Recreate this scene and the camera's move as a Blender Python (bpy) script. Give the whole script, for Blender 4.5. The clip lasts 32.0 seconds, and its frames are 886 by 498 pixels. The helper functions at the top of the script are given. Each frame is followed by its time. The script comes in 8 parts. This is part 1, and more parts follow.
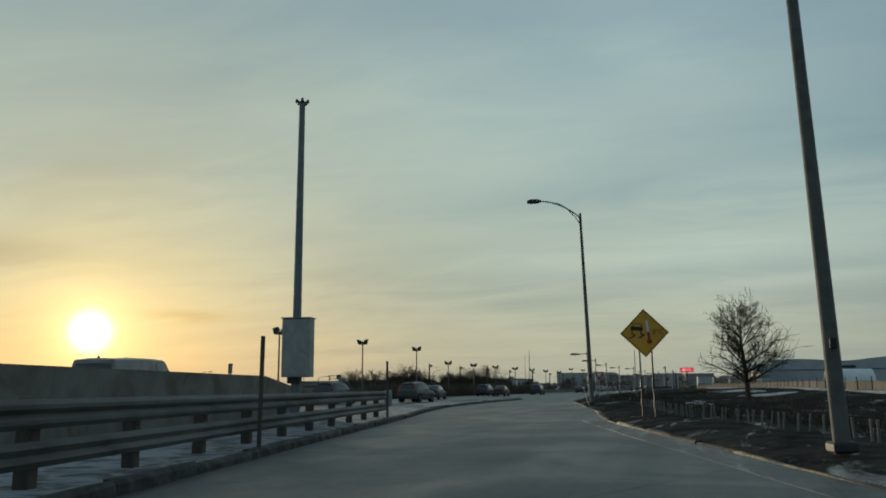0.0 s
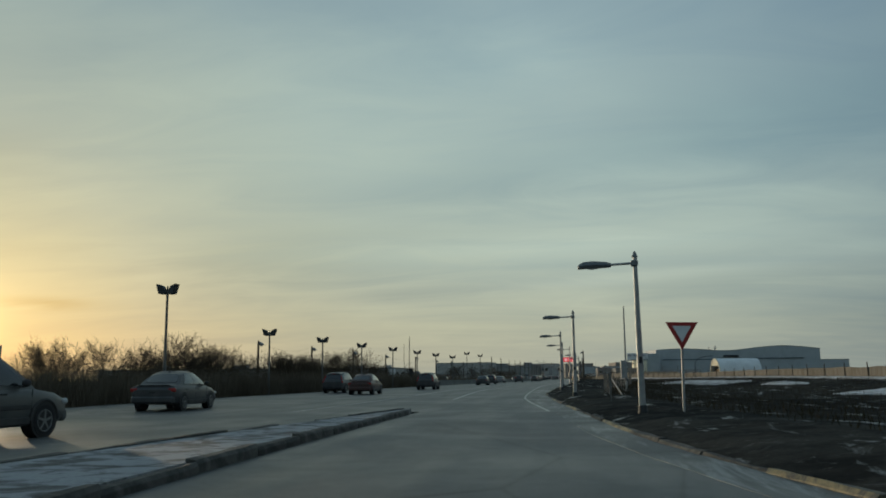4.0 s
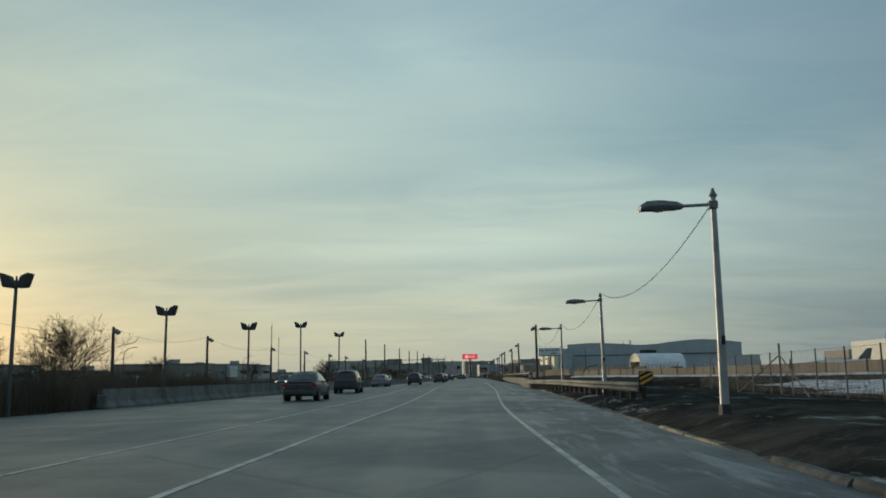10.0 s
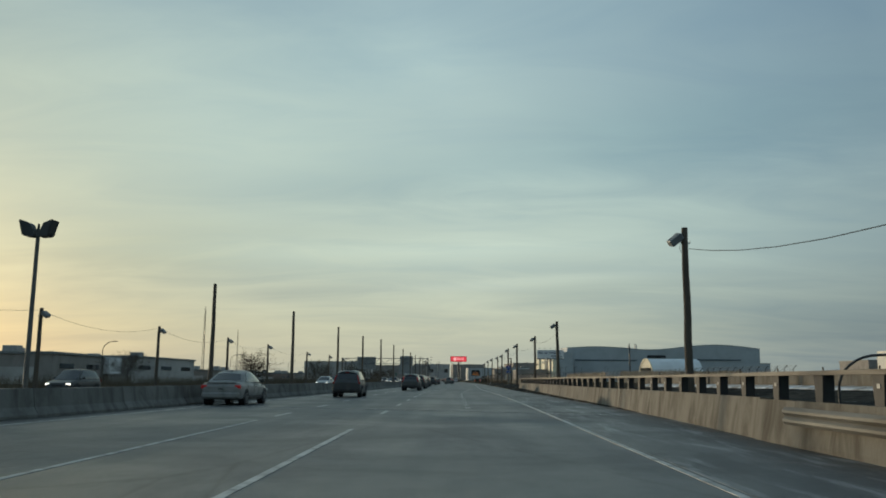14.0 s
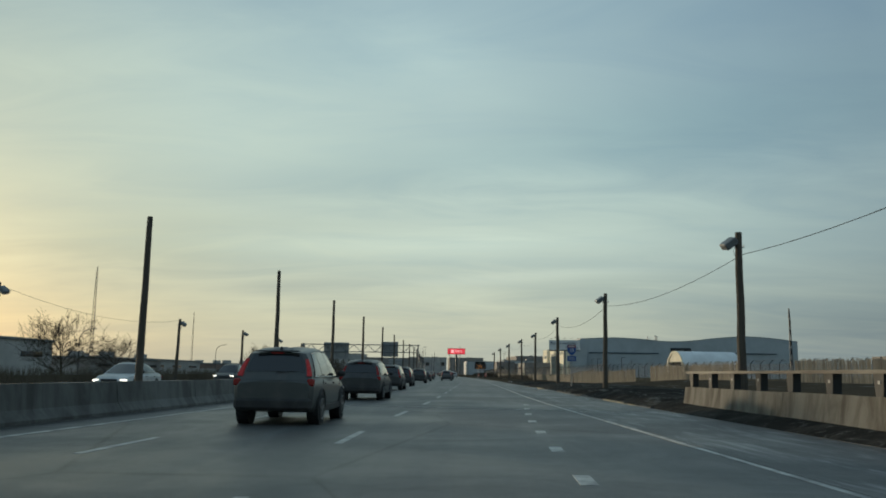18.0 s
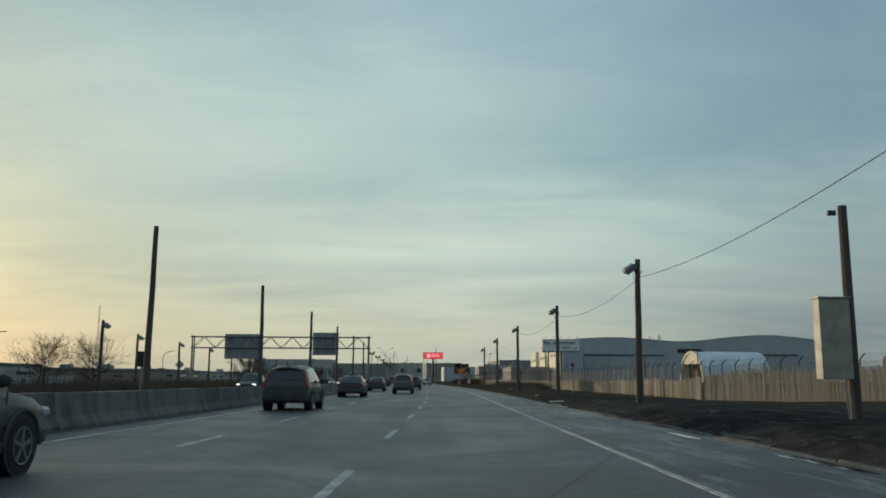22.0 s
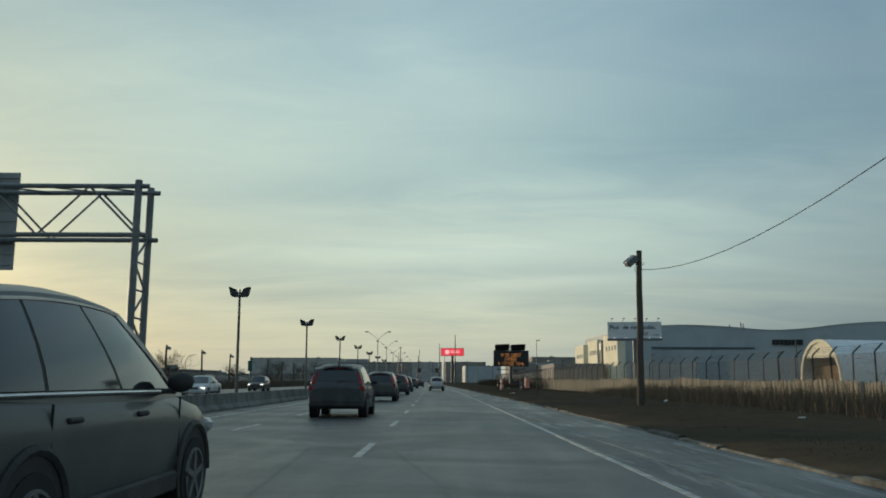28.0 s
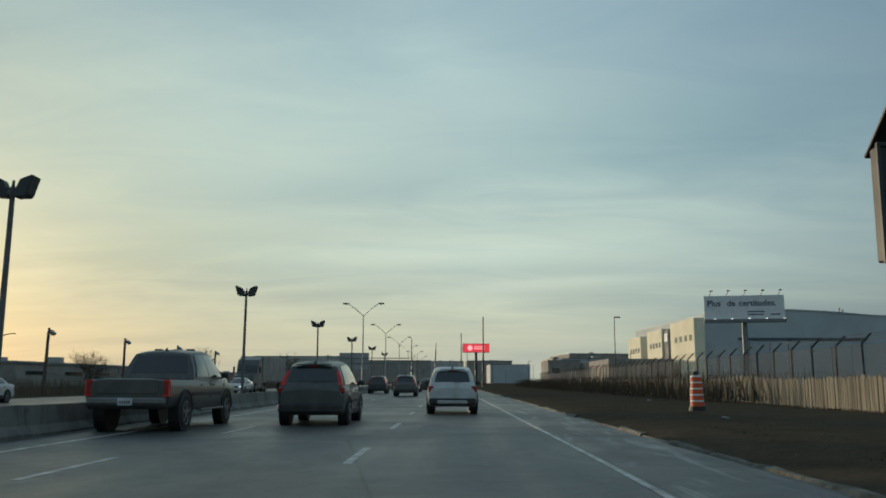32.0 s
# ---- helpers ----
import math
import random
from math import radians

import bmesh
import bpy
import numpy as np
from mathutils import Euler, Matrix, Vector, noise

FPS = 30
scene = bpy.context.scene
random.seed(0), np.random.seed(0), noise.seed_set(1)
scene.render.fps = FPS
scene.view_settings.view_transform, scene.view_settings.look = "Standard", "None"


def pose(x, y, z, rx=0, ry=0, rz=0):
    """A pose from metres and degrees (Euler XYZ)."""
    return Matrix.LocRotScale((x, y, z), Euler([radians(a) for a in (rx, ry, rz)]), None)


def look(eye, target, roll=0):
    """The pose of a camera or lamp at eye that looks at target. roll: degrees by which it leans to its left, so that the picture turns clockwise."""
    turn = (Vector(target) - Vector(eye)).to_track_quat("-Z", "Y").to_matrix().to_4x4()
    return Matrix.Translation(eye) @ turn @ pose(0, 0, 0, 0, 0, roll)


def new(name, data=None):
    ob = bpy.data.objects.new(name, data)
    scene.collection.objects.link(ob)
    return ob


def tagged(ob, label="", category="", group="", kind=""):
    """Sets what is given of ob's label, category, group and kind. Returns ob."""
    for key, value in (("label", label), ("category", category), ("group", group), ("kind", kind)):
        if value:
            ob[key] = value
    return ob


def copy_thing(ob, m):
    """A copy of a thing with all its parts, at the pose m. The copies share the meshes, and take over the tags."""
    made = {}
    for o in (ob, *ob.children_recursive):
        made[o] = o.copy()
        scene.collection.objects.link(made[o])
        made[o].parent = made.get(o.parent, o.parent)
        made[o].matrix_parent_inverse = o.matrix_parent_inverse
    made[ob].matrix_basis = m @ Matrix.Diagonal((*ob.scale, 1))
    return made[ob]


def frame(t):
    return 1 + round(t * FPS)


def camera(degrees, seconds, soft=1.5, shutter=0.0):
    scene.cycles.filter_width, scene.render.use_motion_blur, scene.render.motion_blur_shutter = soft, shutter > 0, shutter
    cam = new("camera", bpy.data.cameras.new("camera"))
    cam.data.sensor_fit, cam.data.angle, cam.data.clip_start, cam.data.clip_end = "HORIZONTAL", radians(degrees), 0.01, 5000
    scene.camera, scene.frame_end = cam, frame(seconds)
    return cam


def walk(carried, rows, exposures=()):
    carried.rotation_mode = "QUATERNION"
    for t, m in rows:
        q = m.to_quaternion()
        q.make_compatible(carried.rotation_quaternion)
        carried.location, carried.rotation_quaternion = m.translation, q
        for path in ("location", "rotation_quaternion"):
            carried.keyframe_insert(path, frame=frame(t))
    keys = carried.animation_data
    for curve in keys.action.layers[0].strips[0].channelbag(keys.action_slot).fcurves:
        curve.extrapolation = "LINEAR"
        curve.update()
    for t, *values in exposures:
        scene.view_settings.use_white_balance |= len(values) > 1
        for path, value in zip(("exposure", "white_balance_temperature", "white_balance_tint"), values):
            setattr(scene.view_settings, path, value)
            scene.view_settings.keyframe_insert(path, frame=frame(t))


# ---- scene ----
cam = camera(56.0, 32.0, soft=1.8)
PATH = [
    (0.0, 0.000, 0.000, 1.16, 99.496, 0.356, 16.544),
    (0.5, -1.853, 6.917, 1.16, 99.403, 0.309, 15.581),
    (1.0, -3.632, 13.732, 1.16, 99.453, 0.217, 14.568),
    (1.5, -5.125, 20.441, 1.16, 99.288, 0.246, 13.593),
    (2.0, -6.566, 27.134, 1.16, 99.220, 0.389, 12.657),
    (2.5, -7.914, 33.859, 1.16, 98.808, 0.374, 11.673),
    (3.0, -9.154, 40.663, 1.16, 98.808, 0.452, 10.657),
    (3.5, -10.271, 47.581, 1.16, 98.775, 0.644, 9.563),
    (4.0, -11.222, 54.631, 1.16, 98.808, 0.464, 8.254),
    (4.5, -12.034, 61.774, 1.16, 98.808, 0.400, 7.171),
    (5.0, -12.735, 68.953, 1.16, 98.808, 0.437, 6.470),
    (5.5, -13.349, 76.116, 1.16, 98.235, 0.582, 6.019),
    (6.0, -13.875, 83.243, 1.16, 98.202, 0.566, 5.368),
    (6.5, -14.317, 90.406, 1.16, 98.085, 0.753, 4.831),
    (7.0, -14.764, 97.646, 1.16, 98.175, 0.687, 4.229),
    (7.5, -15.087, 104.961, 1.16, 98.348, 0.589, 3.642),
    (8.0, -15.344, 112.330, 1.16, 98.403, 0.604, 2.943),
    (8.5, -15.585, 119.777, 1.16, 98.447, 0.614, 2.296),
    (9.0, -15.720, 127.339, 1.16, 98.415, 0.705, 1.785),
    (9.5, -15.779, 135.059, 1.16, 98.528, 0.749, 1.459),
    (10.0, -15.871, 142.950, 1.16, 98.672, 0.893, 1.254),
    (10.5, -15.981, 150.977, 1.16, 98.729, 0.953, 1.042),
    (11.0, -16.040, 159.089, 1.16, 98.759, 0.932, 0.838),
    (11.5, -16.040, 167.252, 1.16, 98.851, 0.788, 0.642),
    (12.0, -16.015, 175.409, 1.16, 98.812, 0.643, 0.462),
    (12.5, -15.992, 183.537, 1.16, 98.782, 0.351, 0.410),
    (13.0, -15.973, 191.668, 1.16, 98.804, 0.116, 0.406),
    (13.5, -15.972, 199.864, 1.16, 98.846, -0.140, 0.469),
    (14.0, -16.046, 208.171, 1.16, 98.905, -0.304, 0.384),
    (14.5, -16.100, 216.570, 1.16, 98.901, -0.440, 0.473),
    (15.0, -16.199, 225.033, 1.16, 98.840, -0.534, 0.641),
    (15.5, -16.269, 233.529, 1.16, 98.882, -0.503, 0.706),
    (16.0, -16.296, 242.063, 1.16, 98.808, -0.399, 0.787),
    (16.5, -16.311, 250.644, 1.16, 98.808, -0.395, 0.797),
    (17.0, -16.315, 259.279, 1.16, 98.808, -0.489, 0.708),
    (17.5, -16.300, 267.969, 1.16, 98.464, -0.705, 0.496),
    (18.0, -16.268, 276.696, 1.16, 98.509, -0.740, 0.149),
    (18.5, -16.083, 285.389, 1.16, 98.514, -0.736, -0.207),
    (19.0, -15.852, 294.017, 1.16, 98.511, -0.849, -0.487),
    (19.5, -15.605, 302.612, 1.16, 98.509, -0.719, -0.779),
    (20.0, -15.322, 311.239, 1.16, 98.243, -0.606, -0.880),
    (20.5, -15.104, 319.857, 1.16, 98.522, -0.460, -1.008),
    (21.0, -14.853, 328.450, 1.16, 98.663, -0.363, -1.143),
    (21.5, -14.549, 337.012, 1.16, 98.862, -0.358, -1.202),
    (22.0, -14.244, 345.527, 1.16, 98.976, -0.277, -1.344),
    (22.5, -13.921, 354.006, 1.16, 99.019, -0.273, -1.376),
    (23.0, -13.627, 362.465, 1.16, 99.046, -0.272, -1.292),
    (23.5, -13.389, 370.910, 1.16, 99.041, -0.251, -1.188),
    (24.0, -13.159, 379.344, 1.16, 99.082, -0.321, -0.954),
    (24.5, -12.922, 387.790, 1.16, 99.058, -0.364, -0.693),
    (25.0, -12.728, 396.290, 1.16, 99.165, -0.315, -0.531),
    (25.5, -12.647, 404.844, 1.16, 99.048, -0.312, -0.388),
    (26.0, -12.571, 413.459, 1.16, 98.808, -0.219, -0.068),
    (26.5, -12.516, 422.135, 1.16, 98.808, -0.182, 0.130),
    (27.0, -12.471, 430.872, 1.16, 98.808, -0.189, 0.124),
    (27.5, -12.414, 439.667, 1.16, 98.949, -0.244, 0.012),
    (28.0, -12.325, 448.512, 1.16, 99.034, -0.216, 0.059),
    (28.5, -12.267, 457.391, 1.16, 98.981, -0.096, 0.192),
    (29.0, -12.238, 466.313, 1.16, 98.962, -0.008, 0.392),
    (29.5, -12.255, 475.313, 1.16, 98.936, 0.047, 0.619),
    (30.0, -12.304, 484.402, 1.16, 98.917, 0.051, 0.847),
    (30.5, -12.387, 493.582, 1.16, 99.002, -0.113, 1.024),
    (31.0, -12.495, 502.845, 1.16, 98.996, -0.152, 1.195),
    (31.5, -12.640, 512.172, 1.16, 98.968, -0.118, 1.334),
    (32.0, -12.720, 521.527, 1.16, 99.067, -0.192, 1.537),
]
walk(cam, [(t, pose(*p)) for t, *p in PATH], [(0.0, -0.20), (1.0, -0.13), (2.0, -0.20), (3.0, -0.26), (5.5, -0.10), (9.0, 0.06), (15.0, 0.06), (20.0, 0.14), (25.0, 0.11), (28.0, 0.15), (32.0, 0.12)])

# ---- sky, sun ----
SUN_TURN, SUN_UP = 39.4, 3.7
sun_dir = Vector((-math.sin(radians(SUN_TURN)) * math.cos(radians(SUN_UP)),
                  math.cos(radians(SUN_TURN)) * math.cos(radians(SUN_UP)), math.sin(radians(SUN_UP))))
sun = new("sun", bpy.data.lights.new("sun", "SUN"))
sun.data.energy, sun.data.angle, sun.data.color = 2.1, radians(1.0), (1.0, 0.80, 0.54)
sun.matrix_world = look((0, 0, 60), Vector((0, 0, 60)) - sun_dir)
tagged(sun, kind="structure")


class Nodes:
    """Short ways to make and wire nodes."""

    def __init__(self, tree):
        self.tree = tree
        tree.nodes.clear()

    def add(self, kind, ins=None, **props):
        n = self.tree.nodes.new(kind)
        for k, v in props.items():
            setattr(n, k, v)
        for k, v in (ins or {}).items():
            if isinstance(v, bpy.types.NodeSocket):
                self.tree.links.new(v, n.inputs[k])
            else:
                n.inputs[k].default_value = v
        return n

    def math(self, op, a, b=0.0, clamp=False):
        return self.add("ShaderNodeMath", {0: a, 1: b}, operation=op, use_clamp=clamp).outputs[0]

    def ramp(self, fac, stops, mode="EASE"):
        n = self.add("ShaderNodeValToRGB", {0: fac})
        n.color_ramp.interpolation = mode
        els = n.color_ramp.elements
        while len(els) < len(stops):
            els.new(0.5)
        for e, (p, c) in zip(els, stops):
            e.position, e.color = p, (*c, 1) if len(c) == 3 else c
        return n.outputs[0]

    def mix(self, fac, a, b, blend="MIX"):
        n = self.add("ShaderNodeMix", {0: fac, 6: a, 7: b}, data_type="RGBA", blend_type=blend)
        return n.outputs[2]

    def noise(self, vec, scale, detail=4.0, rough=0.55, dist=0.0):
        return self.add("ShaderNodeTexNoise", {"Vector": vec, "Scale": scale, "Detail": detail, "Roughness": rough, "Distortion": dist})


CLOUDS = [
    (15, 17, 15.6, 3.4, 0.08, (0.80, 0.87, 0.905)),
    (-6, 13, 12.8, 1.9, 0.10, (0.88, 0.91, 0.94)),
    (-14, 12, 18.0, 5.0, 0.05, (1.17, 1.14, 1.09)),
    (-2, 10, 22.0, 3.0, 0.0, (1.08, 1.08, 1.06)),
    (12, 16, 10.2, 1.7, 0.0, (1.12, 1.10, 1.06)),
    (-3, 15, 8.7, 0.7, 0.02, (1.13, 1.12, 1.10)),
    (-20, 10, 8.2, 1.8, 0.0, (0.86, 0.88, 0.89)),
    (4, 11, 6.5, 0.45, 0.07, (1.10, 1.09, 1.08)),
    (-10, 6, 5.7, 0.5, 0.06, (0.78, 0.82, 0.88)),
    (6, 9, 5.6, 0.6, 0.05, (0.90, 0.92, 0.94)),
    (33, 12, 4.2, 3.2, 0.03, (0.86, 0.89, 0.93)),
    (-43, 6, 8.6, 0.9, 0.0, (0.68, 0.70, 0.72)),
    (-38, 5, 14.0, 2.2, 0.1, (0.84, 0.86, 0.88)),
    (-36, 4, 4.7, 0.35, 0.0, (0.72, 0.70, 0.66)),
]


def make_world():
    w = bpy.data.worlds.new("evening_sky")
    scene.world = w
    w.use_nodes = True
    N = Nodes(w.node_tree)
    sky = N.add("ShaderNodeTexSky", sky_type="NISHITA", sun_disc=False, sun_elevation=radians(SUN_UP),
                sun_rotation=radians(-SUN_TURN), dust_density=2.0, air_density=1.0)
    d = N.add("ShaderNodeTexCoord").outputs["Generated"]
    xyz = N.add("ShaderNodeSeparateXYZ", {0: d})
    up = N.math("MAXIMUM", xyz.outputs[2], 0.0)
    near = N.math("MAXIMUM", N.add("ShaderNodeVectorMath", {0: d, 1: sun_dir}, operation="DOT_PRODUCT").outputs["Value"], 0.0)
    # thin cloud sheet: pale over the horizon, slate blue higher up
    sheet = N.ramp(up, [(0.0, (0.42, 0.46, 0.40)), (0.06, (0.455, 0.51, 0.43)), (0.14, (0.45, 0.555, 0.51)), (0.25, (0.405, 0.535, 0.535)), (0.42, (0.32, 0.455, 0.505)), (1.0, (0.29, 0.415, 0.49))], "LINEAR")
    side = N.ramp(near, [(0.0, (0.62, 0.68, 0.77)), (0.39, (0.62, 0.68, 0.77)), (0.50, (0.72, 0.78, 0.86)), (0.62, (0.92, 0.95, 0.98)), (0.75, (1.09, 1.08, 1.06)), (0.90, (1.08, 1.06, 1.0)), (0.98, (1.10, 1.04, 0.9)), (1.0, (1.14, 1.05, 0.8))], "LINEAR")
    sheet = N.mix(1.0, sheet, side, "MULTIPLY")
    # fine cloud grain, laid out on a plane far above
    flat = N.math("ADD", up, 0.15)
    cx, cy = N.math("DIVIDE", xyz.outputs[0], flat), N.math("DIVIDE", xyz.outputs[1], flat)
    plane = N.add("ShaderNodeCombineXYZ", {0: cx, 1: cy, 2: 0.0}).outputs[0]
    plane = N.add("ShaderNodeMapping", {"Vector": plane, "Rotation": (0, 0, radians(-10)), "Scale": (0.42, 1.0, 1.0)}).outputs[0]
    big = N.noise(plane, 0.8, 4.0, 0.5, 0.6).outputs[0]
    fine = N.noise(plane, 3.2, 7.0, 0.58, 0.9).outputs[0]
    streak = N.math("ADD", N.math("MULTIPLY", big, 0.6), N.math("MULTIPLY", fine, 0.4))
    dark = N.ramp(streak, [(0.34, (1.16, 1.13, 1.07)), (0.47, (1.03, 1.02, 1.0)), (0.57, (0.91, 0.935, 0.96)), (0.66, (0.80, 0.85, 0.91))], "LINEAR")
    sheet = N.mix(1.0, sheet, dark, "MULTIPLY")
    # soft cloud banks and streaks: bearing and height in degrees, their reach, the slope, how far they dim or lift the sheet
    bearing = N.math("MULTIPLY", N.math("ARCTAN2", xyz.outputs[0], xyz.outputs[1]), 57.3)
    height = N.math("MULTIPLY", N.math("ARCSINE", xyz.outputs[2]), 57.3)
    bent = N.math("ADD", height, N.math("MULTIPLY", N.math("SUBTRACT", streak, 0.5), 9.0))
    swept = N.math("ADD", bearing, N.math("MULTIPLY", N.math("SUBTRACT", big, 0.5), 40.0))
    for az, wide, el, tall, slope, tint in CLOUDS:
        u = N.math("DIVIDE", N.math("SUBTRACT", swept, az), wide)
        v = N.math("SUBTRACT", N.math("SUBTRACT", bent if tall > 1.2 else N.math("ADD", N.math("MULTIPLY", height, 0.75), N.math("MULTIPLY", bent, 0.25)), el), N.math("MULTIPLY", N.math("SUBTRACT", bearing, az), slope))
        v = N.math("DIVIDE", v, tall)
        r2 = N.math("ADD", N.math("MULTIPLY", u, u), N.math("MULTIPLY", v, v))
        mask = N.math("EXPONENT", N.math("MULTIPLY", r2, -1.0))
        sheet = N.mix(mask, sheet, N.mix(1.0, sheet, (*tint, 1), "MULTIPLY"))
    # the sun's glow through the haze
    for power, strength, tint in ((14.0, 0.03, (1.0, 0.78, 0.28)), (90.0, 0.10, (1.0, 0.70, 0.18)), (900.0, 0.7, (1.0, 0.70, 0.25)), (9000.0, 9.0, (1.0, 0.82, 0.5))):
        g = N.math("MULTIPLY", N.math("POWER", near, power), strength)
        glow = N.mix(1.0, (*tint, 1), N.add("ShaderNodeCombineXYZ", {0: g, 1: g, 2: g}).outputs[0], "MULTIPLY")
        sheet = N.mix(1.0, sheet, glow, "ADD")
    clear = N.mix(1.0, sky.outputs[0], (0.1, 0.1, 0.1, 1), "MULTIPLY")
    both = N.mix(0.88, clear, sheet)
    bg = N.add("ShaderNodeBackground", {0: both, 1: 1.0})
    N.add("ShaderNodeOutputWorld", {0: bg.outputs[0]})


make_world()

# ---- materials ----
MATS = {}


def material(name, color, rough=0.6, metal=0.0, grain=0.12, stain=0.25, scale=1.0, bump=0.15, tint=None, each=0.0, spec=0.5, emit=0.0, coat=0.0, stretch=(1, 1, 1), rough_var=0.1, shuffle=False, island=0.0):
    """A surface with grain and larger stains in object space; each varies it from piece to piece."""
    if name in MATS:
        return MATS[name]
    m = bpy.data.materials.new(name)
    m.use_nodes = True
    N = Nodes(m.node_tree)
    pos = N.add("ShaderNodeTexCoord").outputs["Object"]
    if shuffle:
        far = N.math("MULTIPLY", N.add("ShaderNodeObjectInfo").outputs["Random"], 90.0)
        pos = N.add("ShaderNodeVectorMath", {0: pos, 1: N.add("ShaderNodeCombineXYZ", {0: far, 1: far, 2: 0.0}).outputs[0]}, operation="ADD").outputs[0]
    pos = N.add("ShaderNodeMapping", {"Vector": pos, "Scale": stretch}).outputs[0]
    n1 = N.noise(pos, 22.0 * scale, 6.0, 0.65).outputs[0]
    n2 = N.noise(pos, 1.3 * scale, 4.0, 0.6, 0.6).outputs[0]
    dark = tuple(c * 0.55 for c in color) if tint is None else tint
    fac = N.ramp(n2, [(0.35, (0, 0, 0)), (0.72, (1, 1, 1))])
    c = N.mix(N.math("MULTIPLY", fac, stain * 2, True), (*color, 1), (*dark, 1))
    v = N.math("ADD", 1.0 - grain, N.math("MULTIPLY", n1, grain * 2))
    if each:
        r = N.add("ShaderNodeObjectInfo").outputs["Random"]
        v = N.math("MULTIPLY", v, N.math("ADD", 1.0 - each, N.math("MULTIPLY", r, each * 2)))
    if island:
        r = N.add("ShaderNodeNewGeometry").outputs["Random Per Island"]
        v = N.math("MULTIPLY", v, N.math("ADD", 1.0 - island, N.math("MULTIPLY", r, island * 2)))
    c = N.mix(1.0, c, N.add("ShaderNodeCombineXYZ", {0: v, 1: v, 2: v}).outputs[0], "MULTIPLY")
    ro = N.math("ADD", rough - rough_var, N.math("MULTIPLY", n2, rough_var * 2), True)
    b = N.add("ShaderNodeBump", {"Strength": bump, "Distance": 0.02, "Height": n1})
    ins = {"Base Color": c, "Roughness": ro, "Metallic": metal, "Normal": b.outputs[0], "Specular IOR Level": spec, "Coat Weight": coat}
    if emit:
        ins.update({"Emission Color": (*color, 1), "Emission Strength": emit})
    s = N.add("ShaderNodeBsdfPrincipled", ins)
    N.add("ShaderNodeOutputMaterial", {0: s.outputs[0]})
    MATS[name] = m
    return m


def road_material(name, base, wet, lo=0.72, hi=1.45, crust=0.0):
    """Worn asphalt with damp, salty streaks along the lanes and cracks."""
    m = bpy.data.materials.new(name)
    m.use_nodes = True
    N = Nodes(m.node_tree)
    pos = N.add("ShaderNodeTexCoord").outputs["Object"]
    grit = N.noise(pos, 60.0, 4.0, 0.7).outputs[0]
    along = N.add("ShaderNodeMapping", {"Vector": pos, "Scale": (1.0, 0.04, 1.0)}).outputs[0]
    lane = N.noise(along, 1.1, 5.0, 0.6).outputs[0]
    patch = N.noise(pos, 0.22, 5.0, 0.6, 1.0).outputs[0]
    salt = N.ramp(N.math("ADD", N.math("MULTIPLY", lane, 0.65), N.math("MULTIPLY", patch, 0.35)),
                  [(0.30, (0, 0, 0)), (0.72, (1, 1, 1))])
    cells = N.add("ShaderNodeTexVoronoi", {"Vector": N.add("ShaderNodeMapping", {"Vector": pos, "Scale": (1.0, 0.35, 1.0)}).outputs[0], "Scale": 0.16}, feature="DISTANCE_TO_EDGE").outputs[0]
    crack = N.ramp(cells, [(0.0, (1, 1, 1)), (0.006, (0, 0, 0))])
    c = N.mix(salt, (*(b * lo for b in base), 1), (*(b * hi + 0.004 for b in base), 1))
    blot = N.ramp(N.noise(pos, 2.2, 6.0, 0.7, 1.2).outputs[0], [(0.42, (0, 0, 0)), (0.60, (1, 1, 1))])
    c = N.mix(N.math("MULTIPLY", blot, 0.38), c, (*(b * 0.5 for b in base), 1))
    c = N.mix(N.math("MULTIPLY", crack, 0.75), c, (0.012, 0.012, 0.013, 1))
    if crust:
        thin = N.add("ShaderNodeMapping", {"Vector": pos, "Scale": (1.2, 0.14, 1.0)}).outputs[0]
        dried = N.ramp(N.noise(thin, 1.9, 7.0, 0.72, 0.6).outputs[0], [(0.50, (0, 0, 0)), (0.66, (1, 1, 1))])
        c = N.mix(N.math("MULTIPLY", dried, crust), c, (0.33, 0.34, 0.335, 1))
    g = N.math("ADD", 0.75, N.math("MULTIPLY", grit, 0.5))
    c = N.mix(1.0, c, N.add("ShaderNodeCombineXYZ", {0: g, 1: g, 2: g}).outputs[0], "MULTIPLY")
    ro = N.ramp(N.math("ADD", N.math("MULTIPLY", patch, 0.6), N.math("MULTIPLY", lane, 0.4)), [(0.34, (wet, wet, wet)), (0.66, (0.62, 0.62, 0.62))])
    b = N.add("ShaderNodeBump", {"Strength": 0.35, "Distance": 0.012, "Height": grit})
    s = N.add("ShaderNodeBsdfPrincipled", {"Base Color": c, "Roughness": ro, "Normal": b.outputs[0], "Specular IOR Level": 0.45})
    N.add("ShaderNodeOutputMaterial", {0: s.outputs[0]})
    return m


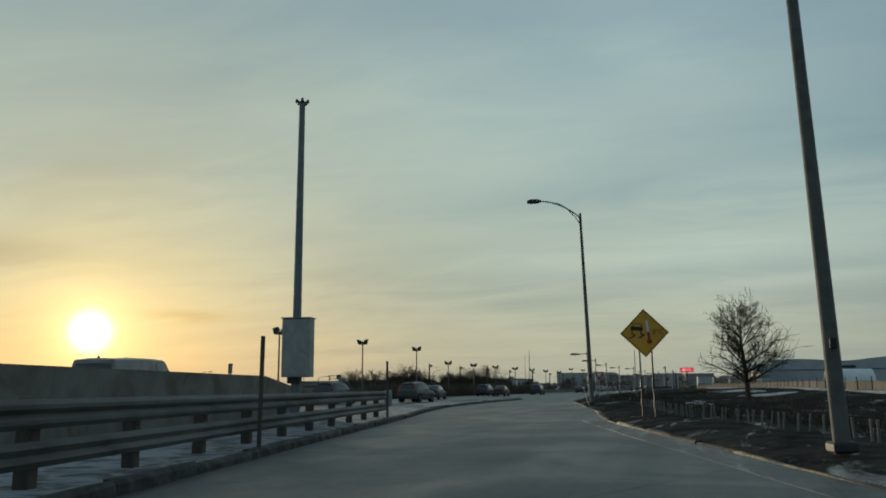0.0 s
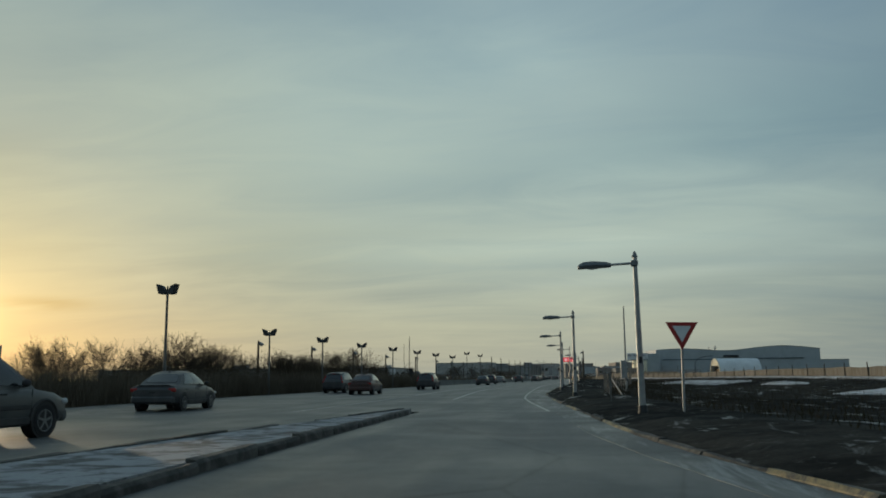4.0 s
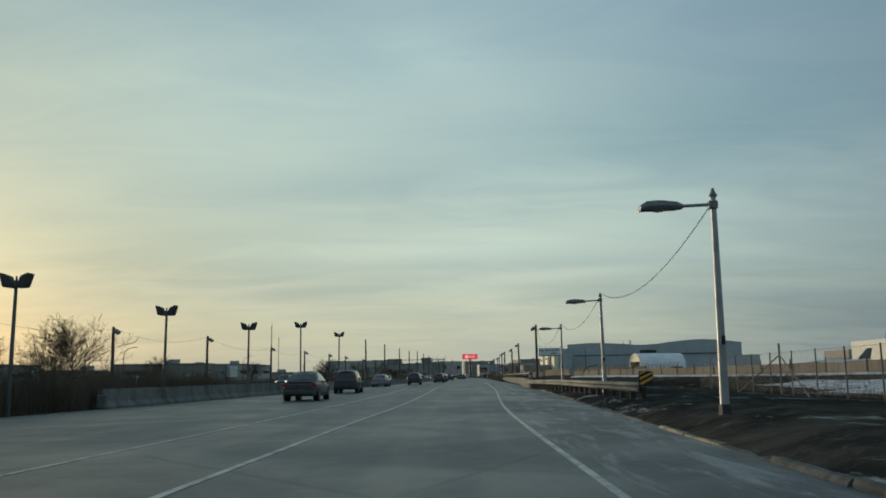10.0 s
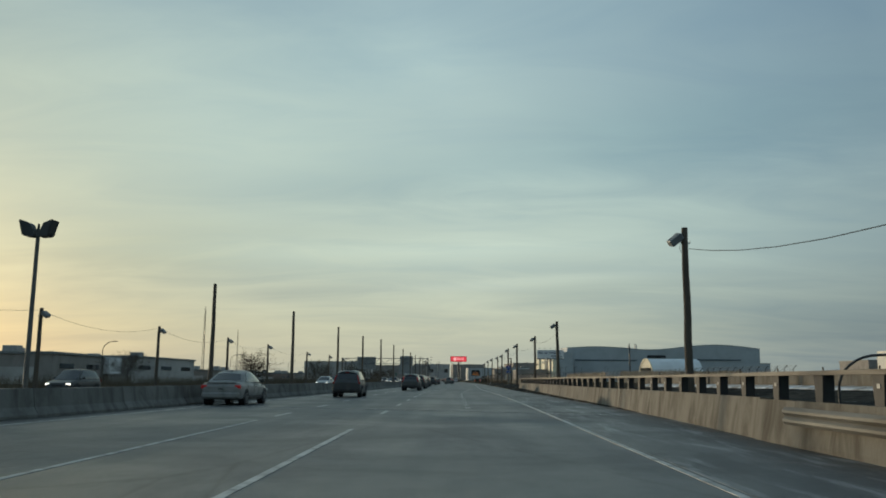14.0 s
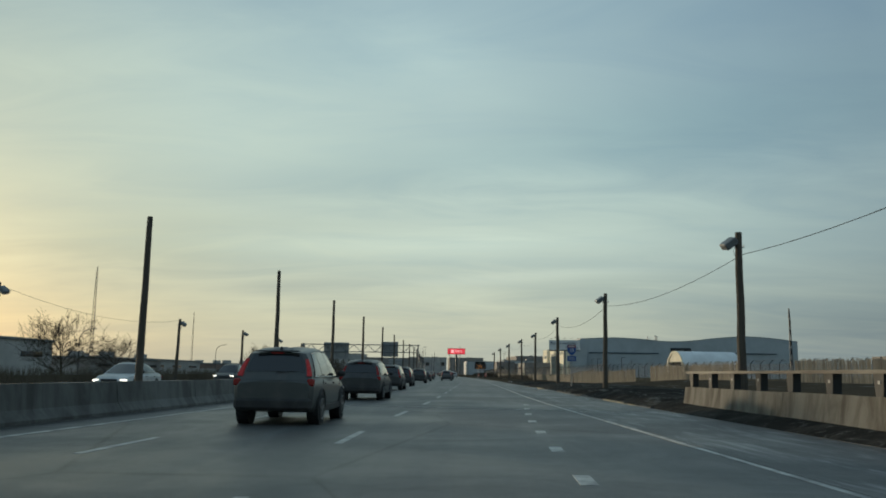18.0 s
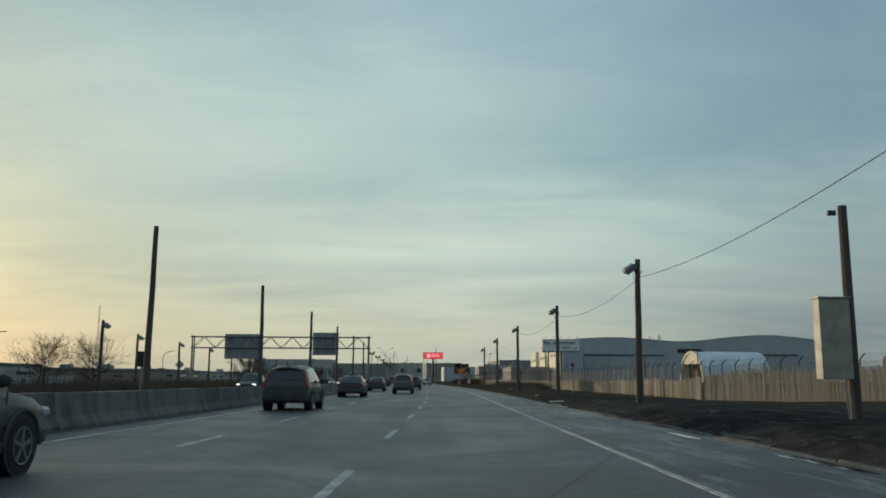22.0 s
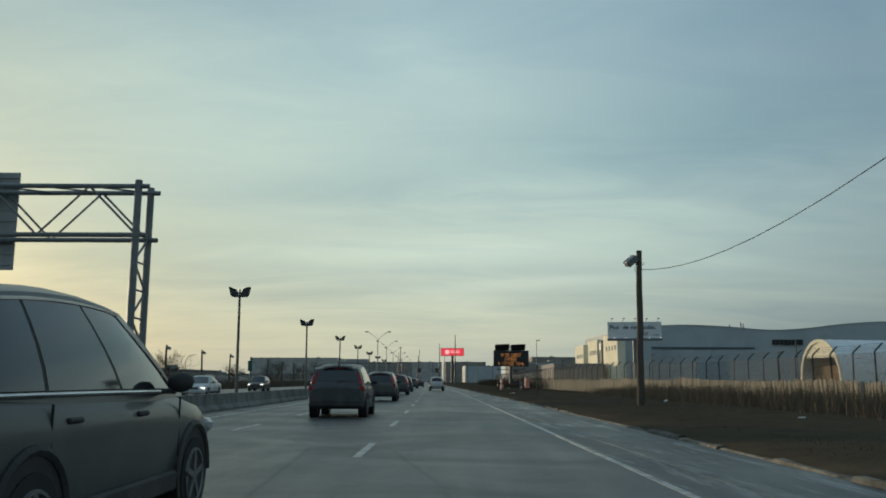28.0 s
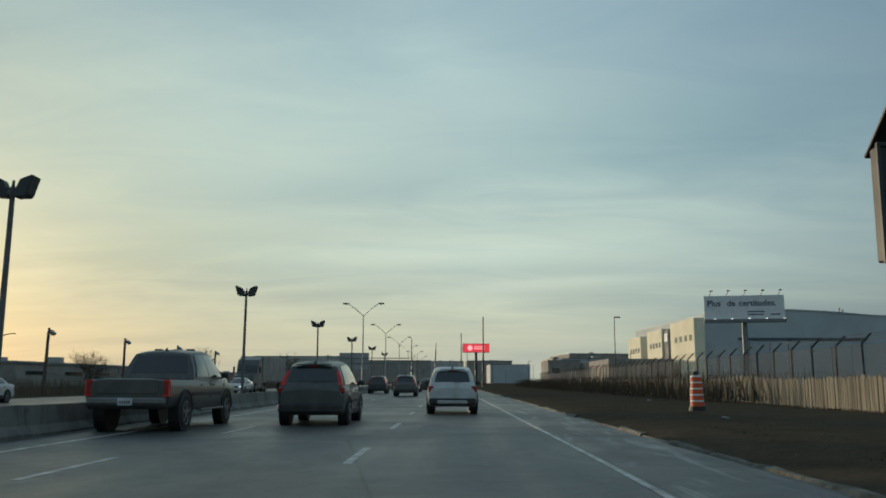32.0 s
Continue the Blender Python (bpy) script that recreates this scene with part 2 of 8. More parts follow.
def ground_material():
    """Dark wet soil by the road, dry yellow-brown grass further off."""
    m = bpy.data.materials.new("winter_ground")
    m.use_nodes = True
    N = Nodes(m.node_tree)
    pos = N.add("ShaderNodeTexCoord").outputs["Object"]
    big = N.noise(pos, 0.06, 5.0, 0.6, 0.8).outputs[0]
    mid = N.noise(pos, 0.9, 6.0, 0.65).outputs[0]
    fine = N.noise(pos, 14.0, 5.0, 0.7).outputs[0]
    f = N.ramp(N.math("ADD", N.math("MULTIPLY", big, 0.5), N.math("MULTIPLY", mid, 0.5)), [(0.40, (0, 0, 0)), (0.62, (1, 1, 1))])
    c = N.mix(f, (0.027, 0.027, 0.0255, 1), (0.068, 0.064, 0.056, 1))
    # wet glints on the soil, painted as paler patches
    pale = N.ramp(N.noise(pos, 2.3, 6.0, 0.7, 0.8).outputs[0], [(0.56, (0, 0, 0)), (0.70, (1, 1, 1))])
    c = N.mix(N.math("MULTIPLY", pale, 0.6), c, (0.14, 0.135, 0.125, 1))
    icy = N.add("ShaderNodeMapping", {"Vector": pos, "Scale": (1.0, 0.30, 1.0), "Rotation": (0, 0, radians(8))}).outputs[0]
    ice = N.ramp(N.noise(icy, 0.85, 7.0, 0.68, 0.9).outputs[0], [(0.575, (0, 0, 0)), (0.67, (1, 1, 1))])
    xyz = N.add("ShaderNodeSeparateXYZ", {0: pos})
    yy = xyz.outputs[1]
    early = N.ramp(N.math("DIVIDE", yy, 1000.0), [(0.21, (1, 1, 1)), (0.29, (0.2, 0.2, 0.2))])
    ice = N.math("MULTIPLY", ice, early)
    c = N.mix(N.math("MULTIPLY", ice, 0.55), c, (0.17, 0.178, 0.18, 1))
    inner = N.ramp(N.math("DIVIDE", N.math("ADD", xyz.outputs[0], N.math("MULTIPLY", mid, 3.0)), 100.0), [(-0.0, (0, 0, 0)), (0.02, (1, 1, 1))])
    inner = N.math("MULTIPLY", inner, N.ramp(N.math("DIVIDE", yy, 1000.0), [(0.28, (0, 0, 0)), (0.31, (1, 1, 1))]))
    c = N.mix(inner, c, N.mix(mid, (0.050, 0.041, 0.031, 1), (0.105, 0.085, 0.062, 1)))
    turf = N.ramp(N.math("ADD", N.math("DIVIDE", yy, 1000.0), N.math("MULTIPLY", mid, 0.03)), [(0.395, (0, 0, 0)), (0.425, (1, 1, 1))])
    c = N.mix(turf, c, N.mix(mid, (0.045, 0.037, 0.028, 1), (0.115, 0.092, 0.066, 1)))
    side = N.math("ABSOLUTE", N.math("ADD", N.add("ShaderNodeSeparateXYZ", {0: pos}).outputs[0], 14.0))
    away = N.ramp(N.math("DIVIDE", N.math("ADD", side, N.math("MULTIPLY", mid, 14.0)), 100.0), [(0.36, (0, 0, 0)), (0.52, (1, 1, 1))])
    field = N.ramp(N.noise(pos, 0.018, 6.0, 0.62, 0.7).outputs[0], [(0.38, (0, 0, 0)), (0.62, (1, 1, 1))])
    dry = N.mix(mid, (0.060, 0.050, 0.032, 1), (0.16, 0.132, 0.080, 1))
    c = N.mix(away, c, N.mix(field, N.mix(mid, (0.040, 0.035, 0.026, 1), (0.095, 0.080, 0.054, 1)), dry))
    g = N.math("ADD", 0.55, N.math("MULTIPLY", fine, 0.9))
    c = N.mix(1.0, c, N.add("ShaderNodeCombineXYZ", {0: g, 1: g, 2: g}).outputs[0], "MULTIPLY")
    ro = N.ramp(mid, [(0.42, (0.55, 0.55, 0.55)), (0.6, (0.95, 0.95, 0.95))])
    gloss = N.math("MULTIPLY", ice, N.math("SUBTRACT", 1.0, turf), True)
    ro = N.math("SUBTRACT", ro, N.math("MULTIPLY", gloss, 0.30), True)
    b = N.add("ShaderNodeBump", {"Strength": 0.55, "Distance": 0.04, "Height": N.math("ADD", mid, N.math("MULTIPLY", fine, 0.4))})
    s = N.add("ShaderNodeBsdfPrincipled", {"Base Color": c, "Roughness": ro, "Normal": b.outputs[0], "Specular IOR Level": N.math("MULTIPLY", gloss, 0.35)})
    N.add("ShaderNodeOutputMaterial", {0: s.outputs[0]})
    return m


def glass_material(name, color, alpha=0.0, rough=0.05):
    m = bpy.data.materials.new(name)
    m.use_nodes = True
    N = Nodes(m.node_tree)
    s = N.add("ShaderNodeBsdfPrincipled", {"Base Color": (*color, 1), "Roughness": rough, "Specular IOR Level": 0.6, "Coat Weight": 0.4, "Coat Roughness": 0.05})
    N.add("ShaderNodeOutputMaterial", {0: s.outputs[0]})
    return m


ASPHALT = road_material("worn_asphalt", (0.070, 0.074, 0.073), 0.40)
SHOULDER = road_material("wet_shoulder_asphalt", (0.050, 0.053, 0.053), 0.38, 0.55, 1.5, 0.55)
RAMP = road_material("ramp_asphalt", (0.060, 0.064, 0.064), 0.40)
SOIL = ground_material()
CONCRETE = material("weathered_concrete", (0.21, 0.197, 0.168), 0.85, grain=0.2, stain=0.45, scale=0.7, bump=0.3, tint=(0.13, 0.10, 0.07))
PARAPET = material("stained_parapet_concrete", (0.172, 0.163, 0.138), 0.9, grain=0.3, stain=0.5, scale=1.0, bump=0.45, tint=(0.072, 0.062, 0.047), each=0.08, stretch=(1.3, 1.3, 0.35), shuffle=True)
MEDIAN = material("grey_median_concrete", (0.165, 0.165, 0.152), 0.9, grain=0.2, stain=0.5, scale=0.8, bump=0.3, tint=(0.085, 0.082, 0.073), each=0.10, stretch=(1.2, 1.2, 0.5), shuffle=True)
DARK_STRIP = material("dark_mottled_strip", (0.022, 0.022, 0.021), 0.6, grain=0.4, stain=0.5, scale=1.2, bump=0.5, tint=(0.06, 0.058, 0.052))
KERB = material("kerb_concrete", (0.080, 0.076, 0.067), 0.8, grain=0.35, stain=0.7, scale=1.4, bump=0.6, tint=(0.028, 0.027, 0.024), each=0.35)
# yellow colour stands in for low-sun glints on the wet kerb
YELLOW_KERB = material("kerb_yellow_glint", (0.28, 0.215, 0.095), 0.65, grain=0.4, stain=0.75, scale=2.2, bump=0.4, tint=(0.06, 0.055, 0.042))
PALE_KERB = material("pale_kerb_concrete", (0.20, 0.172, 0.130), 0.8, grain=0.4, stain=0.75, scale=1.6, bump=0.5, tint=(0.07, 0.06, 0.045))
PAINT = material("road_paint_white", (0.50, 0.50, 0.47), 0.55, grain=0.3, stain=0.5, scale=1.6, tint=(0.18, 0.18, 0.175))
PAINT_WORN = material("worn_away_paint", (0.15, 0.155, 0.15), 0.6, grain=0.4, stain=0.6, scale=1.0, tint=(0.07, 0.074, 0.073))
GALV = material("galvanised_steel", (0.36, 0.37, 0.37), 0.55, 0.6, grain=0.12, stain=0.25, scale=2.0)
LAMP_GREY = material("grey_painted_steel", (0.19, 0.205, 0.21), 0.55, 0.2, grain=0.1, stain=0.25, scale=2.0)
WOOD_POLE = material("weathered_pole_wood", (0.105, 0.085, 0.066), 0.9, grain=0.35, stain=0.35, scale=1.5, bump=0.5, stretch=(3, 3, 0.25))
POLE_STEEL = material("dull_pole_steel", (0.13, 0.13, 0.12), 0.75, 0.0, grain=0.12, stain=0.3, scale=2.0)
DARK_STEEL = material("dark_steel", (0.055, 0.058, 0.06), 0.55, 0.5, grain=0.15)
FENCE_DARK = material("dark_fence_wire", (0.040, 0.042, 0.043), 0.8, grain=0.2)
WIRE_GREY = material("dull_galvanised_wire", (0.15, 0.15, 0.145), 0.8, grain=0.2)
RUBBER = material("black_rubber", (0.018, 0.018, 0.019), 0.85)
RUST_RAIL = material("weathered_guardrail_steel", (0.165, 0.166, 0.150), 0.7, 0.15, grain=0.2, stain=0.5, scale=1.0, tint=(0.085, 0.076, 0.060), stretch=(1, 0.2, 1))
WOOD_FENCE = material("weathered_fence_boards", (0.27, 0.235, 0.18), 0.9, grain=0.3, stain=0.4, scale=1.3, tint=(0.18, 0.155, 0.12), each=0.22, stretch=(3, 3, 0.3), bump=0.4, island=0.30)
SNOW = material("old_snow", (0.60, 0.63, 0.66), 0.8, grain=0.2, stain=0.7, scale=0.7, bump=0.5, tint=(0.24, 0.235, 0.225))
DRY = material("dry_grass", (0.155, 0.118, 0.076), 0.95, grain=0.3, stain=0.4, scale=0.4, each=0.2, spec=0.0)
TWIG = material("bare_twigs", (0.085, 0.068, 0.050), 0.95, grain=0.25, spec=0.0)
SCRUB = material("brown_scrub_stems", (0.15, 0.125, 0.092), 0.95, grain=0.3, stain=0.4, scale=0.2, tint=(0.08, 0.066, 0.05), spec=0.0)
SIGN_Y = material("yellow_sign_sheet", (0.80, 0.40, 0.035), 0.45, grain=0.05, stain=0.15)
BLACK = material("black_paint", (0.016, 0.016, 0.017), 0.6)
WHITE = material("white_sheet", (0.74, 0.75, 0.75), 0.5, grain=0.05, stain=0.15)
RED = material("red_paint", (0.42, 0.030, 0.025), 0.5, grain=0.08)
BLUE = material("blue_sign_sheet", (0.02, 0.075, 0.30), 0.45, grain=0.05)
ORANGE = material("orange_plastic", (0.66, 0.10, 0.035), 0.5, grain=0.08)
GLASS_DARK = glass_material("dark_car_glass", (0.016, 0.019, 0.021))
CLAD = material("blue_grey_cladding", (0.43, 0.47, 0.49), 0.7, grain=0.06, stain=0.15, scale=0.08)
BRICK_WALL = material("brown_building_wall", (0.29, 0.27, 0.25), 0.85, grain=0.15, stain=0.3, scale=0.2)
PALE_WALL = material("pale_building_wall", (0.46, 0.45, 0.43), 0.85, grain=0.1, stain=0.3, scale=0.15)
RED_WALL = material("dull_red_building_wall", (0.27, 0.20, 0.175), 0.85, grain=0.1, stain=0.3, scale=0.15)
TENT = material("white_tent_fabric", (0.82, 0.84, 0.84), 0.7, grain=0.05, stain=0.15, scale=0.1)


# ---- mesh helpers ----
def part(name, bm, mat, parent, label="", smooth=False):
    """Links a bmesh as one mesh object under a thing or a part."""
    me = bpy.data.meshes.new(name)
    bm.normal_update()
    if smooth:
        for f in bm.faces:
            f.smooth = True
        for e in bm.edges:
            if e.is_manifold and e.calc_face_angle(0) > 0.6:
                e.smooth = False
    bm.to_mesh(me)
    bm.free()
    me.materials.append(mat)
    ob = new(name, me)
    ob.parent = parent
    if label:
        ob["label"] = label
    return ob


def share(name, me, parent, m):
    """One more object on the same mesh."""
    ob = new(name, me)
    ob.parent = parent
    ob.matrix_basis = m
    return ob


def thing(name, m=None, label="", category="", group="", kind=""):
    ob = new(name)
    ob.empty_display_size = 0.3
    if m is not None:
        ob.matrix_basis = m
    return tagged(ob, label, category, group, kind)


def box(bm, c, s, bevel=0.0, rot=None):
    m = Matrix.LocRotScale(c, rot, s)
    r = bmesh.ops.create_cube(bm, size=1.0, matrix=m)
    if bevel:
        es = {e for v in r["verts"] for e in v.link_edges}
        bmesh.ops.bevel(bm, geom=list(es), offset=bevel, segments=1, affect="EDGES")
    return bm


def rod(bm, a, b, r0, r1=None, seg=8):
    a, b = Vector(a), Vector(b)
    r1 = r0 if r1 is None else r1
    d = b - a
    q = d.to_track_quat("Z", "Y")
    bmesh.ops.create_cone(bm, cap_ends=True, segments=seg, radius1=r0, radius2=r1, depth=d.length,
                          matrix=Matrix.Translation((a + b) / 2) @ q.to_matrix().to_4x4())
    return bm


def tube(bm, pts, r, seg=6):
    """One bent tube through the points."""
    pts = [Vector(p) for p in pts]
    rings = []
    for i, p in enumerate(pts):
        d = (pts[min(i + 1, len(pts) - 1)] - pts[max(i - 1, 0)]).normalized()
        u = d.cross(Vector((0, 0, 1)))
        u = u.normalized() if u.length > 0.05 else Vector((1, 0, 0))
        v = d.cross(u)
        rings.append([bm.verts.new(p + (u * math.cos(2 * math.pi * k / seg) + v * math.sin(2 * math.pi * k / seg)) * r) for k in range(seg)])
    for a, b in zip(rings, rings[1:]):
        for k in range(seg):
            bm.faces.new((a[k], a[(k + 1) % seg], b[(k + 1) % seg], b[k]))
    bm.faces.new(rings[0][::-1])
    bm.faces.new(rings[-1])
    return bm


def new_bm():
    return bmesh.new()


def loft(bm, rings, cap=True):
    """A skin through rings with the same number of points each."""
    vs = [[bm.verts.new(p) for p in ring] for ring in rings]
    for a, b in zip(vs, vs[1:]):
        for i in range(len(a)):
            j = (i + 1) % len(a)
            bm.faces.new((a[i], a[j], b[j], b[i]))
    if cap:
        bm.faces.new(vs[0][::-1])
        bm.faces.new(vs[-1])
    bmesh.ops.recalc_face_normals(bm, faces=bm.faces[:])
    return bm


def plate(bm, outline, depth, m=None):
    """A flat plate: outline in x, z, thick along y."""
    lo = [bm.verts.new((x, 0, z)) for x, z in outline]
    hi = [bm.verts.new((x, depth, z)) for x, z in outline]
    n = len(lo)
    bm.faces.new(lo)
    bm.faces.new(hi[::-1])
    for i in range(n):
        j = (i + 1) % n
        bm.faces.new((lo[i], hi[i], hi[j], lo[j]))
    if m is not None:
        bmesh.ops.transform(bm, matrix=m, verts=lo + hi)
    bmesh.ops.recalc_face_normals(bm, faces=bm.faces[:])
    return bm


def curve_of(*pairs):
    """A smooth function of y through (y, x) pairs."""
    ys, xs = [p[0] for p in pairs], [p[1] for p in pairs]
    slopes = [(xs[min(i + 1, len(xs) - 1)] - xs[max(i - 1, 0)]) / (ys[min(i + 1, len(ys) - 1)] - ys[max(i - 1, 0)]) for i in range(len(xs))]

    def f(y):
        if y <= ys[0]:
            return xs[0] + slopes[0] * (y - ys[0])
        if y >= ys[-1]:
            return xs[-1] + slopes[-1] * (y - ys[-1])
        i = max(k for k in range(len(ys) - 1) if ys[k] <= y)
        h = ys[i + 1] - ys[i]
        u = (y - ys[i]) / h
        return ((2 * u ** 3 - 3 * u ** 2 + 1) * xs[i] + (u ** 3 - 2 * u ** 2 + u) * h * slopes[i]
                + (3 * u ** 2 - 2 * u ** 3) * xs[i + 1] + (u ** 3 - u ** 2) * h * slopes[i + 1])
    return f


def steps(a, b, d):
    n = max(1, round((b - a) / d))
    return [a + (b - a) * i / n for i in range(n + 1)]


def slab(bm, left, right, ys, z0, z1):
    rings = [[(left(y), y, z0), (right(y), y, z0), (right(y), y, z1), (left(y), y, z1)] for y in ys]
    return loft(bm, rings)


def setting(name, bm, mat, label="", smooth=False):
    ob = part(name, bm, mat, None, "", smooth)
    return tagged(ob, label, "", "", "structure")


# ---- the plan: lines along the road, x as a function of y ----
kerb = curve_of((-40, 11.0), (0, 4.6), (15, 0.9), (23, -1.2), (31, -3.1), (42, -4.6), (50, -6.1), (57, -7.2), (66, -8.9), (72, -9.8), (86, -10.9),
                (94, -11.5), (104, -12.1), (113, -12.5), (138, -12.2), (153, -11.9), (180, -10.9), (222, -9.4), (262, -8.9), (312, -8.7), (345, -8.2), (375, -8.0), (411, -7.45), (440, -7.3), (470, -7.5), (500, -7.9), (524, -8.5), (600, -9.9), (800, -13.5), (1200, -21.0))
edge = curve_of((60, -9.8), (75, -11.0), (86, -12.0), (97, -13.1), (107, -13.7), (137, -14.2), (160, -14.4), (175, -14.3), (203, -13.4), (229, -12.8), (260, -12.25),
                (290, -12.1), (312, -12.1), (327, -11.85), (345, -11.35), (380, -10.6), (408, -9.95), (425, -9.72), (445, -9.68), (462, -9.8), (497, -10.15), (514, -10.42), (534, -10.7), (588, -11.85), (800, -16.0), (1200, -24.0))
lane1 = curve_of((86, -16.2), (106, -17.6), (136, -19.0), (160, -18.8), (181, -18.3), (220, -18.3), (260, -18.3), (291, -18.0), (316, -16.7), (381, -14.4), (410, -13.9), (473, -13.7), (542, -14.55), (600, -15.6), (800, -19.9), (1200, -28))
lane2 = curve_of((60, -20.9), (95, -21.0), (140, -21.9), (170, -21.3), (200, -21.0), (240, -21.5), (286, -21.4), (320, -20.0), (381, -18.0), (475, -17.3), (542, -18.2), (600, -19.3), (800, -23.6), (1200, -31.6))
far_edge = curve_of((-60, -20.5), (0, -24.5), (50, -29.5), (85, -32.3), (110, -33.2), (160, -31.8), (185, -30.3), (217, -28.5), (252, -26.6), (286, -24.9), (315, -23.6), (339, -22.8), (380, -21.6), (430, -20.8), (477, -20.6), (540, -21.3), (600, -22.6), (800, -27), (1200, -35))
ramp_left = curve_of((-60, 4.0), (-20, -1.2), (0, -4.6), (18, -8.2), (30, -10.6), (46, -13.9), (58, -15.4), (70, -16.0), (84, -16.3))
isle_left = curve_of((-60, -8.5), (-20, -11.2), (0, -13.4), (20, -16.0), (47, -18.9), (60, -18.7), (72, -17.9), (84, -16.6))
barrier = lambda y: far_edge(y) - 0.75

bank = curve_of((-40, 22.0), (60, 16.0), (120, 14.5), (180, 14.0), (250, 10.0), (300, 5.0), (350, 2.5), (389, 1.2), (550, 1.5), (700, 1.0), (1200, -6.0))
bank_z = curve_of((-40, 0.5), (60, 0.6), (130, 0.95), (180, 1.02), (225, 0.85), (290, 0.80), (350, 0.5), (389, 0.18), (700, 0.22), (1200, 0.45))


hill = curve_of((-40, 0.5), (290, 0.80), (320, 0.75), (345, 0.85), (360, 0.88), (371, 0.60), (380, 0.46), (395, 0.19), (700, 0.22), (1200, 0.45))
low = lambda y: 0.62 if y < 112 else 0.62 + 0.01 * (y - 112) if y < 150 else 1.0 if y < 350 else 0.6 if y > 390 else 1.0 - 0.01 * (y - 350)


# ---- the ground, one sheet to the horizon ----
def build_ground():
    bm = new_bm()
    ys = steps(-300, -40, 26) + steps(-36, 700, 4)[0:] + steps(730, 1500, 55) + [1900, 2500, 3300, 4600]
    rows = []
    for y in ys:
        yc = min(max(y, -60), 1400)
        k, b, zb = kerb(yc), bank(yc), bank_z(yc)
        lf = far_edge(yc)
        cols = [(-3200, 2.0), (-900, 1.0), (-300, 0.4), (lf - 62, 0.25), (lf - 34, 0.1), (lf - 24, -0.1), (lf - 3, -0.1), (lf - 0.5, -0.1), (k - 0.2, -0.1),
                (k + 0.1, 0.06), (k + 0.9, 0.26 * low(y)), (k + 2.0, 0.36 * low(y)), (k + 3.4, 0.40 * low(y))]
        w = max(b - (k + 3.4), 1.2)
        dip = -0.35 if y < 300 else 0.0
        cols += [(k + 3.4 + w * 0.35, 0.40 * low(y) + dip), (k + 3.4 + w * 0.7, 0.40 * low(y) + dip * 0.6), (k + 3.4 + w, zb), (k + 3.4 + w + 5, hill(yc) if y > 290 else zb), (k + 60, hill(yc) * 0.9 if y > 290 else zb * 0.8), (k + 200, 0.6), (900, 1.5), (3200, 3.0)]
        row = []
        for i, (x, z) in enumerate(cols):
            if i in (10, 11, 12, 13, 14, 15):
                z += 0.05 * noise.noise(Vector((x * 0.8, y * 0.31, 0.0))) + 0.03 * noise.noise(Vector((x * 2.1, y * 0.9, 3.0)))
            row.append(bm.verts.new((x, y, z)))
        rows.append(row)
    for a, b in zip(rows, rows[1:]):
        for i in range(len(a) - 1):
            bm.faces.new((a[i], a[i + 1], b[i + 1], b[i]))
    setting("ground", bm, SOIL, "dark wet soil and dry winter grass beside the road", True)


build_ground()


def ground_z(x, y):
    """The height of the bare ground to the right of the kerb."""
    k, b, zb = kerb(y), bank(y), bank_z(y)
    w = max(b - (k + 3.4), 1.2)
    dip = -0.35 if y < 300 else 0.0
    knots = [(k - 0.2, -0.1), (k + 0.1, 0.06), (k + 0.9, 0.26 * low(y)), (k + 2.0, 0.36 * low(y)), (k + 3.4, 0.40 * low(y)), (k + 3.4 + w * 0.35, 0.40 * low(y) + dip),
             (k + 3.4 + w * 0.7, 0.40 * low(y) + dip * 0.6), (k + 3.4 + w, zb)]
    for (xa, za), (xb, zc) in zip(knots, knots[1:]):
        if xa <= x <= xb:
            return za + (zc - za) * (x - xa) / (xb - xa)
    return zb


# ---- roads ----
bm = slab(new_bm(), lambda y: far_edge(y) - 0.4, lambda y: kerb(y) + 0.02, steps(84, 660, 6) + steps(672, 1500, 30), -0.3, 0.0)
main_road = setting("road", bm, ASPHALT, "worn grey asphalt highway with damp salt-streaked lanes")
bm = slab(new_bm(), ramp_left, lambda y: kerb(y) + 0.02, steps(-60, 84, 4), -0.3, 0.0)
ramp_road = setting("road_ramp", bm, RAMP, "dark asphalt entry ramp, damp along the kerb")
bm = slab(new_bm(), lambda y: far_edge(y) - 0.4, isle_left, steps(-60, 84, 4), -0.3, 0.0)
upper_road = setting("road_upper", bm, ASPHALT, "grey asphalt highway beside the ramp")
bm = slab(new_bm(), lambda y: far_edge(y) - 20.0, lambda y: far_edge(y) - 2.6, steps(-60, 660, 8) + steps(680, 1500, 30), -0.3, 0.0)
setting("road_opposite", bm, ASPHALT, "opposite carriageway of the highway")


bm = slab(new_bm(), lambda y: edge(y) + 0.12, lambda y: kerb(y) + 0.01, steps(86, 640, 4), -0.05, 0.003)
part("wet_shoulder", bm, SHOULDER, main_road, "wet salt-streaked shoulder")
bm = slab(new_bm(), lambda y: kerb(y) - 0.9, lambda y: kerb(y) + 0.01, steps(-40, 84, 4), -0.05, 0.003)
part("wet_shoulder", bm, SHOULDER, ramp_road, "wet salt-streaked edge of the ramp")


def painted(name, line, y0, y1, width, parent, step=6, z=0.007, mat=PAINT):
    bm = slab(new_bm(), lambda y: line(y) - width / 2, lambda y: line(y) + width / 2, steps(y0, y1, step), z - 0.006, z)
    return part(name, bm, mat, parent)


